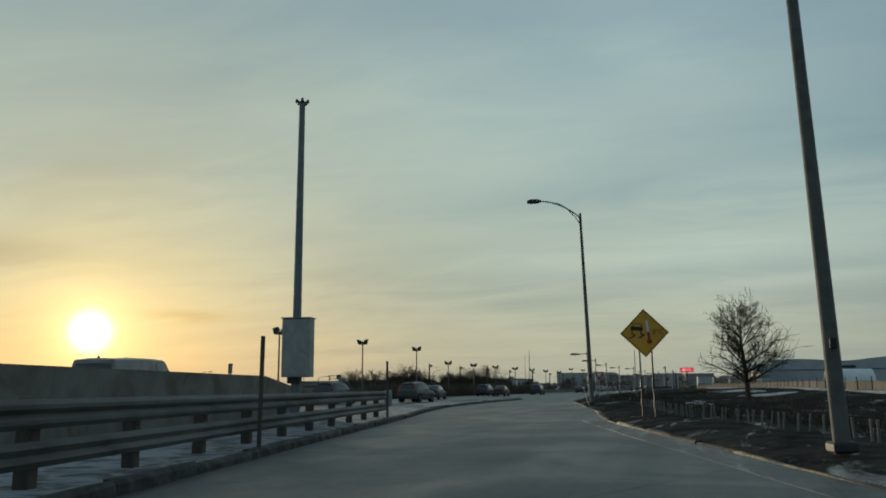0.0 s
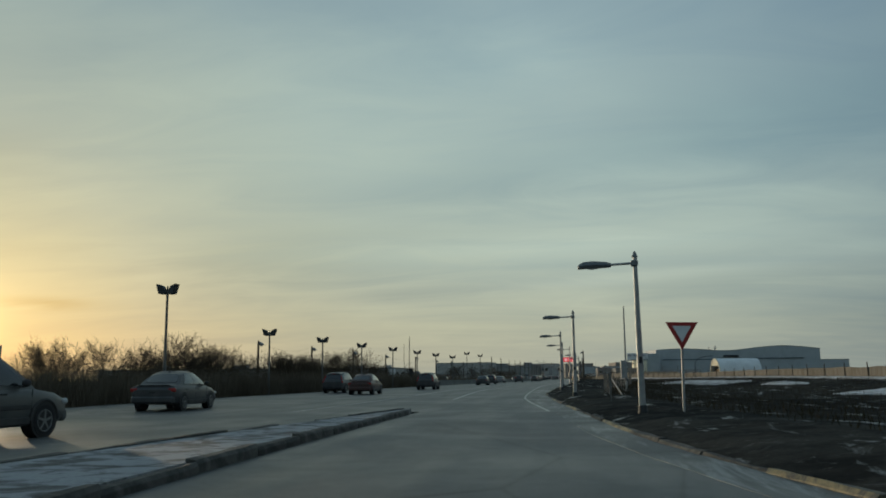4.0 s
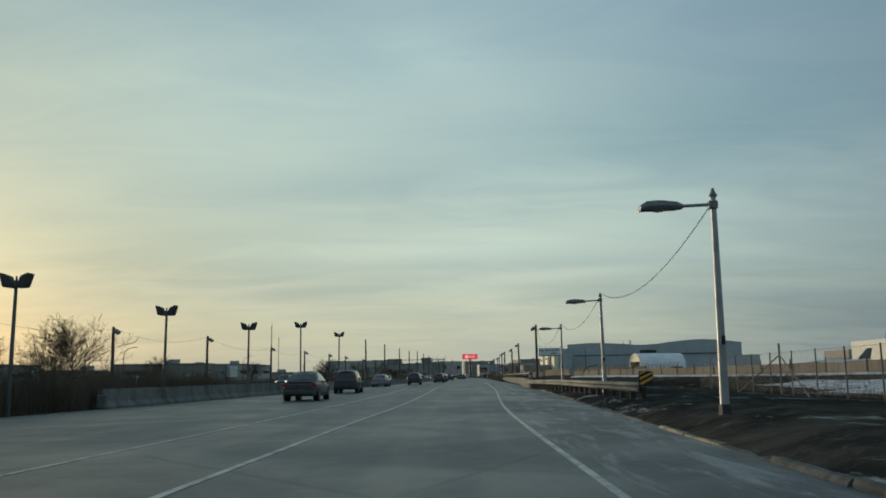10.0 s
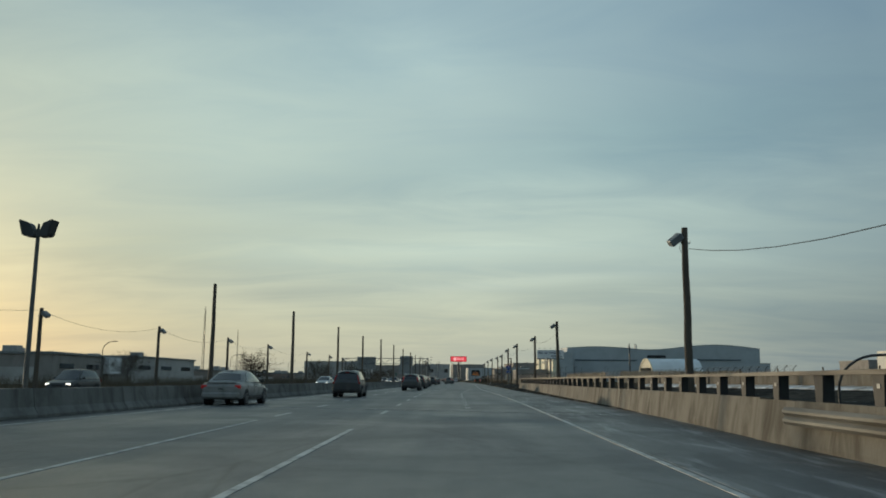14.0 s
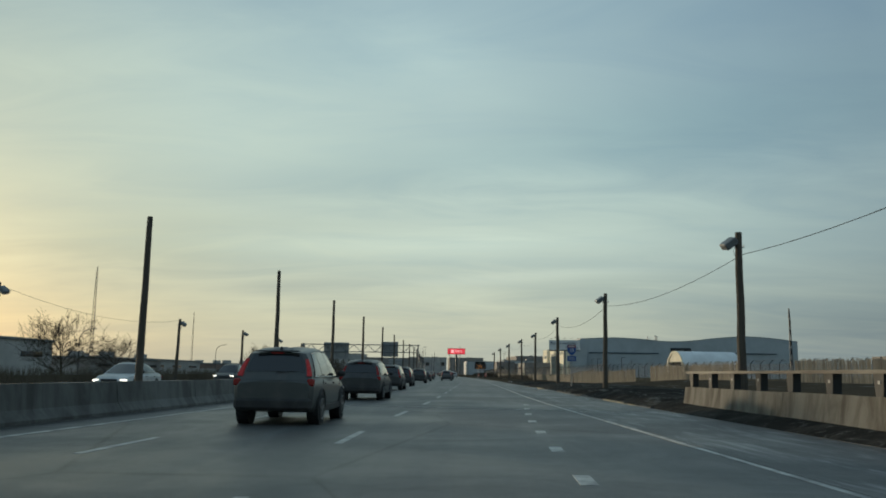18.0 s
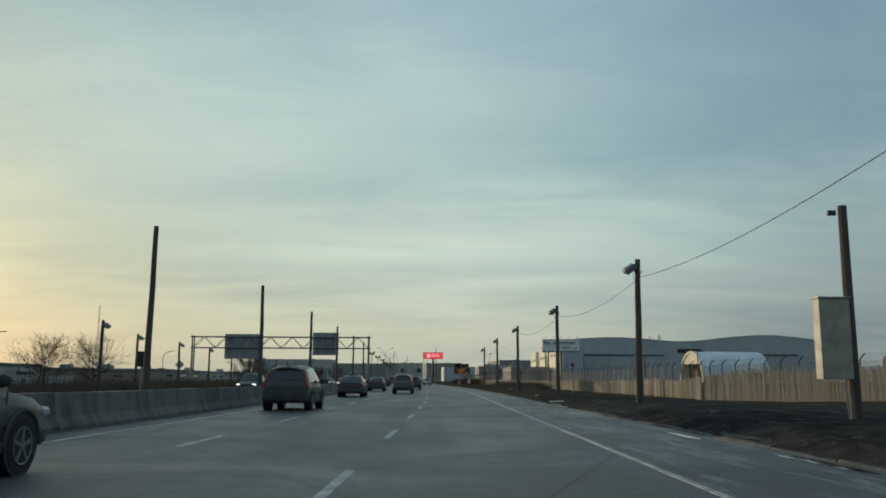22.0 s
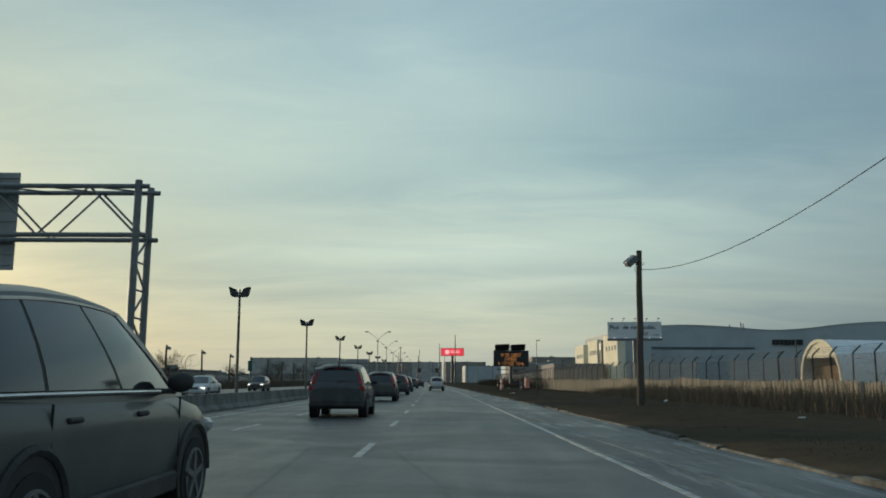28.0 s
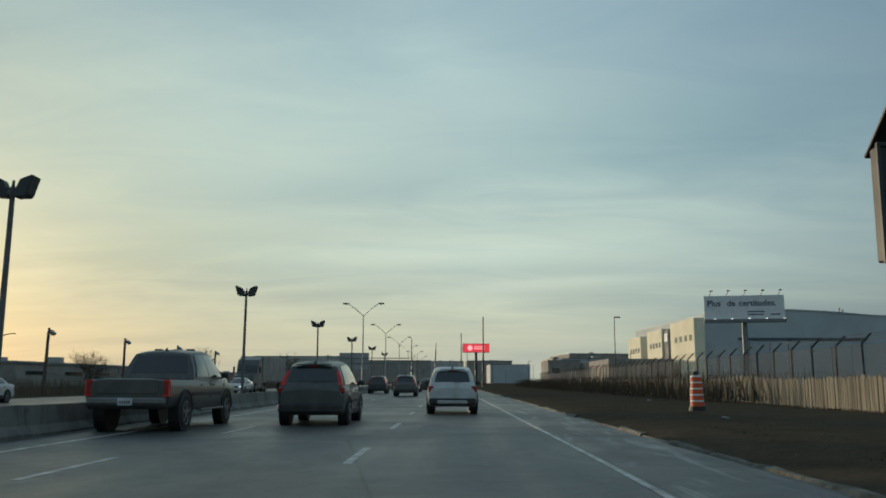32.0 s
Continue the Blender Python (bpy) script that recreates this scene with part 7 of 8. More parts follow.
# ---- the hangar, the tent and the billboards ----
def hangar():
    t = thing("hangar", pose(0, 0, 0), "long blue-grey aircraft hangar with a waved roof", "building")
    a, b, deep = Vector((66, 790, 0)), Vector((199, 790, 0)), Vector((-4, 100, 0))
    wave = curve_of((0.0, 23.2), (0.143, 24.1), (0.27, 23.5), (0.40, 22.2), (0.50, 22.6), (0.64, 24.7), (0.767, 25.7), (0.88, 24.9), (1.0, 23.0))
    us = [i / 48 for i in range(49)]
    bm = new_bm()
    rings = []
    for u in us:
        p = a.lerp(b, u)
        z = wave(u)
        rings.append([p, p + Vector((0, 0, z)), p + deep + Vector((0, 0, z)), p + deep])
    part("wall", loft(bm, rings), CLAD, t)
    bm = new_bm()
    rings = []
    for u in us:
        p = a.lerp(b, u) + Vector((0.2, -0.25, 0))
        z = wave(u)
        rings.append([p + Vector((0, 0, z + 0.02)), p + Vector((0, 0, z + 0.4)), p + deep + Vector((0, 0.5, z + 0.4)), p + deep + Vector((0, 0.5, z + 0.02))])
    part("roof", loft(bm, rings), material("hangar_roof", (0.40, 0.43, 0.445), 0.6, grain=0.05), t)
    face = (b - a).normalized()
    turn = math.degrees(math.atan2(face.y, face.x))
    dark = material("dark_blue_grey_band", (0.07, 0.095, 0.12), 0.6)
    for u0, u1, z in ((0.04, 0.36, 15.0), (0.42, 0.50, 18.2), (0.60, 0.90, 15.5)):
        p = a.lerp(b, (u0 + u1) / 2)
        part("door_track", box(new_bm(), p + Vector((0, -0.4, z)), ((u1 - u0) * 133, 0.5, 0.7), 0, Euler((0, 0, radians(turn)))), dark, t)
    for i in range(7):
        p = a.lerp(b, 0.06 + 0.048 * i)
        d = part("hangar_door", box(new_bm(), p + Vector((0, -0.35, 7.2)), (6.2, 0.3, 14.0), 0, Euler((0, 0, radians(turn)))), CLAD, t)
    for u, w in ((0.42, 1.1), (0.432, 1.0), (0.444, 1.0), (0.456, 1.0), (0.468, 1.1), (0.48, 1.0), (0.492, 1.0), (0.504, 1.1)):
        p = a.lerp(b, u)
        part("letter_bar", box(new_bm(), p + Vector((0, -0.6, 17.4)), (1.3, 0.3, 1.9), 0, Euler((0, 0, radians(turn)))), BLACK, t)
    for u, h in ((0.375, 3.4), (0.385, 1.8), (0.40, 1.4), (0.412, 4.4), (0.42, 3.8)):
        p = a.lerp(b, u) + deep * 0.3
        part("roof_stack", rod(new_bm(), p + Vector((0, 0, 21.0)), p + Vector((0, 0, 23.2 + h)), 0.42, 0.32, 8), GALV, t)
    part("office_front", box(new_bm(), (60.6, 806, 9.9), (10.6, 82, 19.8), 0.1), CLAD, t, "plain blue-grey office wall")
    # the office end facing the evening sun, with warm sunlight in its cream
    cream = material("sunlit_cream_end_wall", (0.82, 0.76, 0.58), 0.8, grain=0.05, stain=0.15, scale=0.1)
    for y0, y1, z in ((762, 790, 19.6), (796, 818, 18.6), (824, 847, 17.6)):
        w = part("end_wall", box(new_bm(), (54.0 - 0.04 * (y0 - 762), (y0 + y1) / 2, z / 2), (3.0, y1 - y0, z), 0.1), cream, t, "cream wall with low sunlight put into its colour")
        for k in range(4):
            part("window", box(new_bm(), (52.45 - 0.04 * (y0 - 762), y0 + (y1 - y0) * (k + 0.7) / 5, z * 0.72), (0.12, 2.6, 1.7)), GLASS_DARK, w)
    p = part("entrance_block", box(new_bm(), (53.4, 793, 9.0), (3.0, 5, 18.0), 0.1), BRICK_WALL, t)
    part("entrance_sign", box(new_bm(), (51.85, 793, 15.5), (0.2, 4, 2.6)), WHITE, p)
    part("annex", box(new_bm(), (41, 815, 4.2), (20, 70, 8.4), 0.1), BRICK_WALL, t)


hangar()


def tent():
    t = thing("storage_tent", pose(0, 0, 0), "white arched fabric storage tent, sunlight coloured onto its open end", "tent")
    a, d = Vector((97.9, 694.9, 1.0)), Vector((0.97, 0.22, 0)).normalized()
    side = Vector((d.y, -d.x, 0)) * -1
    wide, high, long = 8.95, 12.75, 31.5
    arc = [(math.cos(k * math.pi / 20), math.sin(k * math.pi / 20)) for k in range(21)]

    def hoop(u, f):
        return [a + d * u + side * (wide * f * c) + Vector((0, 0, high * f * s ** 0.9)) for c, s in arc]

    cover = part("cover", loft(new_bm(), [hoop(long * i / 10, 1.0) + hoop(long * i / 10, 0.975)[::-1] for i in range(11)], False), TENT, t)
    bm = new_bm()
    bm.faces.new([bm.verts.new(p) for p in hoop(long - 0.1, 0.99)])
    part("end_sheet", bm, TENT, t)
    # low sunlight on the white fabric's end, put in as a cream colour
    cream = material("sunlit_cream_tent_end", (0.84, 0.77, 0.58), 0.7)
    part("rim", loft(new_bm(), [hoop(u, f) for u, f in ((-0.35, 1.01), (0.3, 1.01), (0.3, 0.93), (-0.35, 0.93), (-0.35, 1.01))], False), cream, t, "hoop with low sunlight put into its cream colour")
    # the upper half of the end is closed, the lower half stands open
    bm = new_bm()
    bm.faces.new([bm.verts.new(p) for p in hoop(0.0, 0.94) if p.z > 8.3])
    part("gable", bm, cream, t, "upper gable with low sunlight put into its cream colour")
    part("stored_goods", box(new_bm(), a + d * 5.0 + Vector((0, 0, 2.6)), (5.0, 13.5, 5.2), 0.3, Euler((0, 0, math.atan2(d.y, d.x)))), material("brown_stored_goods", (0.26, 0.165, 0.085), 0.9, grain=0.3, stain=0.5, scale=0.3), t, "brown goods stacked inside")
    part("side_opening", box(new_bm(), a + d * 24.5 - side * (wide * 0.99) + Vector((0, 0, 2.0)), (8.5, 0.6, 3.8), 0.05, Euler((0, 0, math.atan2(d.y, d.x)))), DARK_STEEL, t, "dark opening low in the side")
    for k in range(1, 9):
        part("rib", tube(new_bm(), hoop(k * 3.5, 1.004), 0.05, 4), TENT, cover)


tent()


def billboard():
    t = thing("billboard", pose(0, 0, 0), "large pale billboard with dark lettering on a single column", "billboard")
    a, b = Vector((34.4, 687.3, 0)), Vector((49.0, 684.4, 0))
    turn = math.degrees(math.atan2((b - a).y, (b - a).x))
    t.matrix_basis = Matrix.Translation(a.lerp(b, 0.5)) @ Matrix.Rotation(radians(turn), 4, "Z")
    p = part("panel", box(new_bm(), (0, 0, 15.75), (14.9, 0.5, 4.7), 0.05), WHITE, t)
    part("frame_foot", box(new_bm(), (0, -0.5, 13.1), (15.1, 1.3, 0.7), 0.03), LAMP_GREY, t)
    navy = material("navy_lettering", (0.015, 0.03, 0.09), 0.5)
    for k, word in enumerate(("Plus", "de", "certitudes.")):
        add_text(word, (-6.9 + (0.0, 3.75, 5.95)[k], -0.27, 16.05), 1.62, navy, p, bold=0.03)["kind"] = "stuff"
    for w, x, z in ((3.2, 2.2, 14.9), (3.0, 2.1, 14.35), (1.7, 5.8, 14.35)):
        part("small_print_bar", box(new_bm(), (x, -0.27, z), (w, 0.03, 0.22)), navy, p)
    part("column", rod(new_bm(), (0, 0.3, -0.2), (0, 0.3, 13.2), 0.55, 0.55, 14), LAMP_GREY, t)
    lit = material("lit_spot_lamp", (1.0, 0.97, 0.9), 0.4, emit=1.0, grain=0.0)
    for i in range(5):
        x = -6.4 + 3.2 * i
        arm = part("lamp_arm", rod(new_bm(), (x, -0.1, 18.1), (x + 0.3, -1.2, 18.9), 0.05, 0.05, 5), DARK_STEEL, t)
        part("spot_lamp", box(new_bm(), (x + 0.3, -1.3, 18.95), (0.6, 0.35, 0.22), 0.05), DARK_STEEL, arm)
        part("under_lamp", box(new_bm(), (x + 0.8, -1.1, 13.5), (0.35, 0.2, 0.15), 0.03), lit, t)


billboard()
t = thing("led_billboard", pose(-6.8, 1000, 0, 0, 0, 1), "red lit electronic billboard on a column far ahead", "billboard")
red_lit = material("lit_red_screen", (0.75, 0.05, 0.07), 0.5, emit=0.75, grain=0.0, stain=0.0)
p = part("screen", box(new_bm(), (0, 0, 20.3), (14.8, 0.8, 4.6), 0.05), red_lit, t)
rose = material("lit_pale_red", (1.0, 0.45, 0.45), 0.5, emit=0.8, grain=0.0, stain=0.0)
bm = rod(new_bm(), (-3.4, -0.43, 20.3), (-3.4, -0.5, 20.3), 1.5, 1.5, 16)
part("round_logo", bm, rose, p)
for z in (21.0, 19.9):
    part("text_bar", box(new_bm(), (1.8, -0.45, z), (6.0, 0.08, 0.5)), rose, p)
part("frame", box(new_bm(), (0, 0.3, 20.3), (15.3, 0.7, 5.1), 0.05), DARK_STEEL, t)
part("column", rod(new_bm(), (0, 0.3, -0.2), (0, 0.3, 18), 0.8, 0.8, 12), DARK_STEEL, t)

# the pale hall by the airfield and a parked aircraft's tail
t = thing("terminal_hall", pose(0, 0, 0), "pale sunlit airport hall with a dark logo shape", "building")
p = part("wall", box(new_bm(), (336, 812, 12), (60, 60, 24), 0.2), material("cream_hall_wall", (0.80, 0.78, 0.71), 0.8, grain=0.05), t)
part("logo_shape", box(new_bm(), (314, 781.6, 19), (4, 0.4, 6), 0.1, Euler((0, radians(35), 0))), DARK_STEEL, p)
part("logo_bars", box(new_bm(), (336, 781.6, 19), (26, 0.4, 3.5)), material("bronze_lettering", (0.20, 0.14, 0.08), 0.6), p)
t = thing("parked_aircraft", pose(238, 720, 1.0, 0, 0, 0), "white parked airliner with a grey-green tail fin", "aircraft")
bm = new_bm()
loft(bm, [[(x, r * math.cos(a), 5.2 + dz + r * math.sin(a)) for a in [k * math.pi / 6 for k in range(12)]] for x, r, dz in ((-16, 0.5, 0.6), (-13, 1.6, 0.2), (-8, 2.0, 0.0), (14, 2.0, 0.0), (20, 1.3, 0.8), (25, 0.4, 1.5))])
part("fuselage", bm, WHITE, t, smooth=True)
part("tail_fin", plate(new_bm(), [(15, 6.6), (24, 6.6), (26, 14.5), (22.5, 14.5)], 0.4), material("grey_green_tail", (0.05, 0.12, 0.14), 0.5), t)
part("wing", box(new_bm(), (0, -6, 4.2), (7, 14, 0.5), 0.1, Euler((0, 0, radians(20)))), WHITE, t)
part("gear", rod(new_bm(), (0, 0, 0), (0, 0, 3.4), 0.35, 0.35, 8), DARK_STEEL, t)


# ---- low buildings ----
def low_block(x, y, w, l, h, mat, label, turn=0, windows=True):
    t = thing("warehouse", pose(x, y, 0.1, 0, 0, turn), label, "building", "low buildings beyond the highway")
    wall = part("wall", box(new_bm(), (0, 0, h / 2 - 0.3), (w, l, h + 0.6), 0.05), mat, t)
    part("roof_edge", box(new_bm(), (0, 0, h + 0.12), (w + 0.5, l + 0.5, 0.35), 0.04), LAMP_GREY, t)
    part("roof", box(new_bm(), (0, 0, h + 0.31), (w - 0.2, l - 0.2, 0.06)), material("gravel_roof", (0.22, 0.215, 0.2), 0.95, grain=0.3, stain=0.4, scale=0.4), t, "grey gravel roof")
    if windows:
        n = max(2, int(l / 10))
        for i in range(n):
            yy = -l / 2 + l * (i + 0.5) / n
            part("window", box(new_bm(), (w / 2 + 0.02, yy, h * 0.62), (0.12, l / n * 0.5, h * 0.16)), GLASS_DARK, wall)
        m = max(2, int(w / 10))
        for i in range(m):
            xx = -w / 2 + w * (i + 0.5) / m
            part("loading_door" if i % 2 else "window", box(new_bm(), (xx, -l / 2 - 0.02, h * (0.3 if i % 2 else 0.6)), (w / m * 0.5, 0.12, h * (0.55 if i % 2 else 0.22))), PALE_WALL if i % 2 else GLASS_DARK, wall)
    for i in range(2):
        part("roof_unit", box(new_bm(), (random.uniform(-w / 3, w / 3), random.uniform(-l / 3, l / 3), h + 0.8), (2.2, 1.8, 1.1), 0.05), GALV, t)


random.seed(21)
specs = [(-74, 52, 16, 12, 3.6), (-78, 236, 22, 26, 4.2), (-74, 272, 18, 22, 5.0), (-77, 306, 24, 26, 4.0), (-73, 342, 20, 30, 5.2), (-78, 384, 26, 34, 5.8), (-72, 428, 18, 30, 4.6), (-80, 470, 24, 36, 5.0), (-74, 512, 20, 32, 4.4), (-76, 556, 24, 36, 5.0),
         (-82, 604, 26, 40, 5.2), (-78, 660, 26, 46, 5.6), (-86, 724, 30, 50, 6.5), (-90, 800, 30, 60, 7.5), (-100, 900, 40, 80, 9)]
for i, (x, y, w, l, h) in enumerate(specs):
    x, h = x - (22 if y < 330 else 10), h * (0.46 if y > 690 else 0.62 if y > 420 else 0.72 if y < 330 else 0.85)
    low_block(x, y, w, l, h, (PALE_WALL, BRICK_WALL, PALE_WALL, RED_WALL, BRICK_WALL)[i % 5], ("pale low warehouse", "brown brick low building", "pale low warehouse", "dull red low building", "brown brick low building")[i % 5] + " beyond the opposite lanes", random.uniform(-3, 3))
for i, (x, y, w, l, h) in enumerate(((60, 1000, 40, 60, 16), (120, 1150, 60, 50, 18), (20, 1180, 30, 50, 14), (-70, 1150, 60, 60, 16), (-150, 1250, 80, 50, 22), (260, 1050, 70, 50, 18), (400, 980, 90, 60, 20), (330, 700, 40, 40, 10), (420, 640, 70, 40, 12), (8, 1300, 40, 40, 20), (-40, 1400, 50, 40, 22), (36, 900, 24, 30, 11), (24, 850, 12, 24, 9))):
    low_block(x, y, w, l, h, (BRICK_WALL, PALE_WALL, CLAD)[i % 3], "distant low block near the airfield", random.uniform(-5, 5), i > 9)

t = thing("storage_container", pose(-75.2, 349.5, 0.1, 0, 0, -28), "white steel storage container beyond the opposite lanes", "container")
body = part("body", box(new_bm(), (0, 0, 3.0), (8.6, 2.6, 2.7), 0.04), WHITE, t)
for i in range(14):
    part("rib", box(new_bm(), (-3.9 + 0.6 * i, -1.32, 3.0), (0.12, 0.05, 2.45)), WHITE, body)
part("sign_bars", box(new_bm(), (1.6, -1.37, 2.9), (1.4, 0.03, 0.9)), RED_WALL, body)
part("plinth", box(new_bm(), (0, 0, 0.8), (8.2, 2.3, 1.7), 0.05), BRICK_WALL, t)

# the long hill on the horizon beyond the airfield, haze painted in as blue glow
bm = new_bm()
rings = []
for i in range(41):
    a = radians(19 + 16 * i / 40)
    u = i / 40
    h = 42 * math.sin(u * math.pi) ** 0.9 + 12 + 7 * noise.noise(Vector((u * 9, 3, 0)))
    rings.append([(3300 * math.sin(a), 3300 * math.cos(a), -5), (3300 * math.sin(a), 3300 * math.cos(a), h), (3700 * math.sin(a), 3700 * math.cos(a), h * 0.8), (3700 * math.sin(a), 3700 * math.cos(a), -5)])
setting("backdrop_hill", loft(bm, rings), material("far_hill_haze_glow", (0.20, 0.245, 0.275), 1.0, grain=0.1, stain=0.2, scale=0.002, emit=0.55, spec=0.0), "long low wooded hill, blue haze put into its colour and glow", True)

# lamps, a tall sign and a small gantry far beyond the opposite lanes
for x, y, h, arm in ((-134, 210, 6.2, 2.6), (-102, 210, 5.3, 2.2), (-98.6, 212, 4.5, 2.4)):
    t = thing("far_street_lamp", pose(x, y, 0.0), "slim far street lamp with one bent arm", "street lamp", "far lamps beyond the opposite lanes")
    part("pole", rod(new_bm(), (0, 0, -0.2), (0, 0, h - 0.3), 0.12, 0.08, 8), DARK_STEEL, t)
    part("arm", tube(new_bm(), [(0, 0, h - 0.4), (arm * 0.3, 0, h - 0.05), (arm, 0, h)], 0.06, 6), DARK_STEEL, t)
    part("lamp_head", box(new_bm(), (arm + 0.3, 0, h), (0.9, 0.35, 0.18), 0.05), DARK_STEEL, t)
t = thing("tall_sign", pose(-125, 210, 0.0, 0, 2.0, 0), "narrow upright sign on a single tall post", "sign")
part("post", rod(new_bm(), (0, 0, -0.2), (0, 0, 6.0), 0.14, 0.12, 8), DARK_STEEL, t)
part("panel", box(new_bm(), (0, -0.05, 7.0), (1.25, 0.25, 2.9), 0.03), BRICK_WALL, t)
t = thing("small_gantry", pose(-110, 250, 0.0, 0, 0, 10), "small far steel gantry with a sign box", "gantry")
for x in (-2.3, 2.3):
    part("leg", rod(new_bm(), (x, 0, -0.2), (x, 0, 5.5), 0.14, 0.12, 8), DARK_STEEL, t)
for z in (4.4, 5.4):
    part("chord", rod(new_bm(), (-2.6, 0, z), (2.9, 0, z), 0.09, 0.09, 6), DARK_STEEL, t)
for i in range(5):
    part("diagonal", rod(new_bm(), (-2.3 + i * 0.92, 0, (4.4, 5.4)[i % 2]), (-1.38 + i * 0.92, 0, (5.4, 4.4)[i % 2]), 0.05, 0.05, 5), DARK_STEEL, t)
part("sign_back", box(new_bm(), (0.9, -0.2, 5.0), (1.5, 0.1, 1.5), 0.02), DARK_STEEL, t)

# masts on the horizon
for i, (x, y, h) in enumerate(((-81, 430, 19), (15.1, 353, 6.4), (-120, 620, 24))):
    t = thing("lattice_mast", pose(x, y, 0.2), "slim lattice radio mast", "mast", "lattice masts")
    w = 0.35 if h > 10 else 0.12
    for sx, sy in ((-1, -1), (1, -1), (0, 1)):
        part("mast_leg", rod(new_bm(), (sx * w, sy * w, 0), (sx * w * 0.4, sy * w * 0.4, h), 0.05, 0.04, 5), DARK_STEEL, t)
    bm = new_bm()
    n = int(h / 0.9)
    for k in range(n):
        f = 1 - 0.6 * k / n
        g = 1 - 0.6 * (k + 1) / n
        z, zz = h * k / n, h * (k + 1) / n
        for (ax, ay), (bx, by) in (((-1, -1), (1, -1)), ((1, -1), (0, 1)), ((0, 1), (-1, -1))):
            rod(bm, (ax * w * f, ay * w * f, z), (bx * w * g, by * w * g, zz), 0.025, 0.025, 4)
    part("lattice", bm, DARK_STEEL, t)
    part("beacon", rod(new_bm(), (0, 0, h), (0, 0, h + 0.9), 0.10, 0.05, 6), DARK_STEEL, t)


def slim_lamp():
    t = thing("slim_street_lamp", None, "slim dark street lamp with a small flat head", "street lamp", "slim lamps round the airfield")
    part("pole", rod(new_bm(), (0, 0, -0.1), (0, 0, 7.6), 0.11, 0.07, 8), DARK_STEEL, t)
    part("head", box(new_bm(), (0.55, 0, 7.6), (1.1, 0.26, 0.14), 0.03), DARK_STEEL, t)
    return t


first = slim_lamp()
for i, (x, y) in enumerate(((60, 690), (40, 660), (26, 720), (22, 760), (8, 800), (16, 880), (0, 930), (64, 640), (52, 740), (75, 690), (10, 1000), (-2, 1080), (30, 960))):
    m = pose(x, y, 0.4, 0, 0, random.uniform(-40, 40))
    if i == 0:
        first.matrix_basis = m
    else:
        copy_thing(first, m)


for x, y, h in ((19.9, 449.3, 4.5), (18.7, 470.1, 4.6), (32.0, 554.0, 6.1), (9.7, 648.0, 10.5)):
    lamp = copy_thing(first, pose(x, y, 0.4))
    lamp.scale = (0.8, 0.8, h / 7.6)


def hoop_lamp(x, y, h, reach, label):
    t = thing("curved_lamp", pose(x, y, 0.3, 0, 0, 0), label, "street lamp", "curved lamps")
    pts = [(reach * (1 - math.cos(a)), 0, h - 1.2 + 1.2 * math.sin(a)) for a in [k * math.pi / 2 / 8 for k in range(9)]]
    part("pole", tube(new_bm(), [(0, 0, -0.1)] + pts, 0.05, 7), DARK_STEEL, t)
    part("head", box(new_bm(), (reach + 0.18, 0, h), (0.5, 0.2, 0.09), 0.03), DARK_STEEL, t)


hoop_lamp(9.3, 193, 4.0, 2.4, "dark lamp post bent over like a hook")
hoop_lamp(-2.3, 238, 1.8, 1.5, "low dark lamp post bent over like a hook")
for y in (215, 262, 318, 376, 432, 490, 548, 606, 664):
    hoop_lamp(far_edge(y) - 38, y, 5.6, 1.5, "far curved street lamp beyond the highway")
first = thing("thin_mast", pose(-30, 790, 0), "thin bare pole far along the highway", "pole", "thin poles")
part("pole", rod(new_bm(), (0, 0, -0.1), (0, 0, 15), 0.22, 0.12, 7), DARK_STEEL, first)
for x, y, lean in ((-24, 820, 3), (-14, 760, 0), (-34, 860, -2), (-9, 700, 0), (-27, 900, 4), (-38, 960, 0), (-12, 905, 0), (-44, 1020, 0), (-20, 1050, -2), (6, 1100, 0)):
    copy_thing(first, pose(x, y, 0, 0, lean, 0))


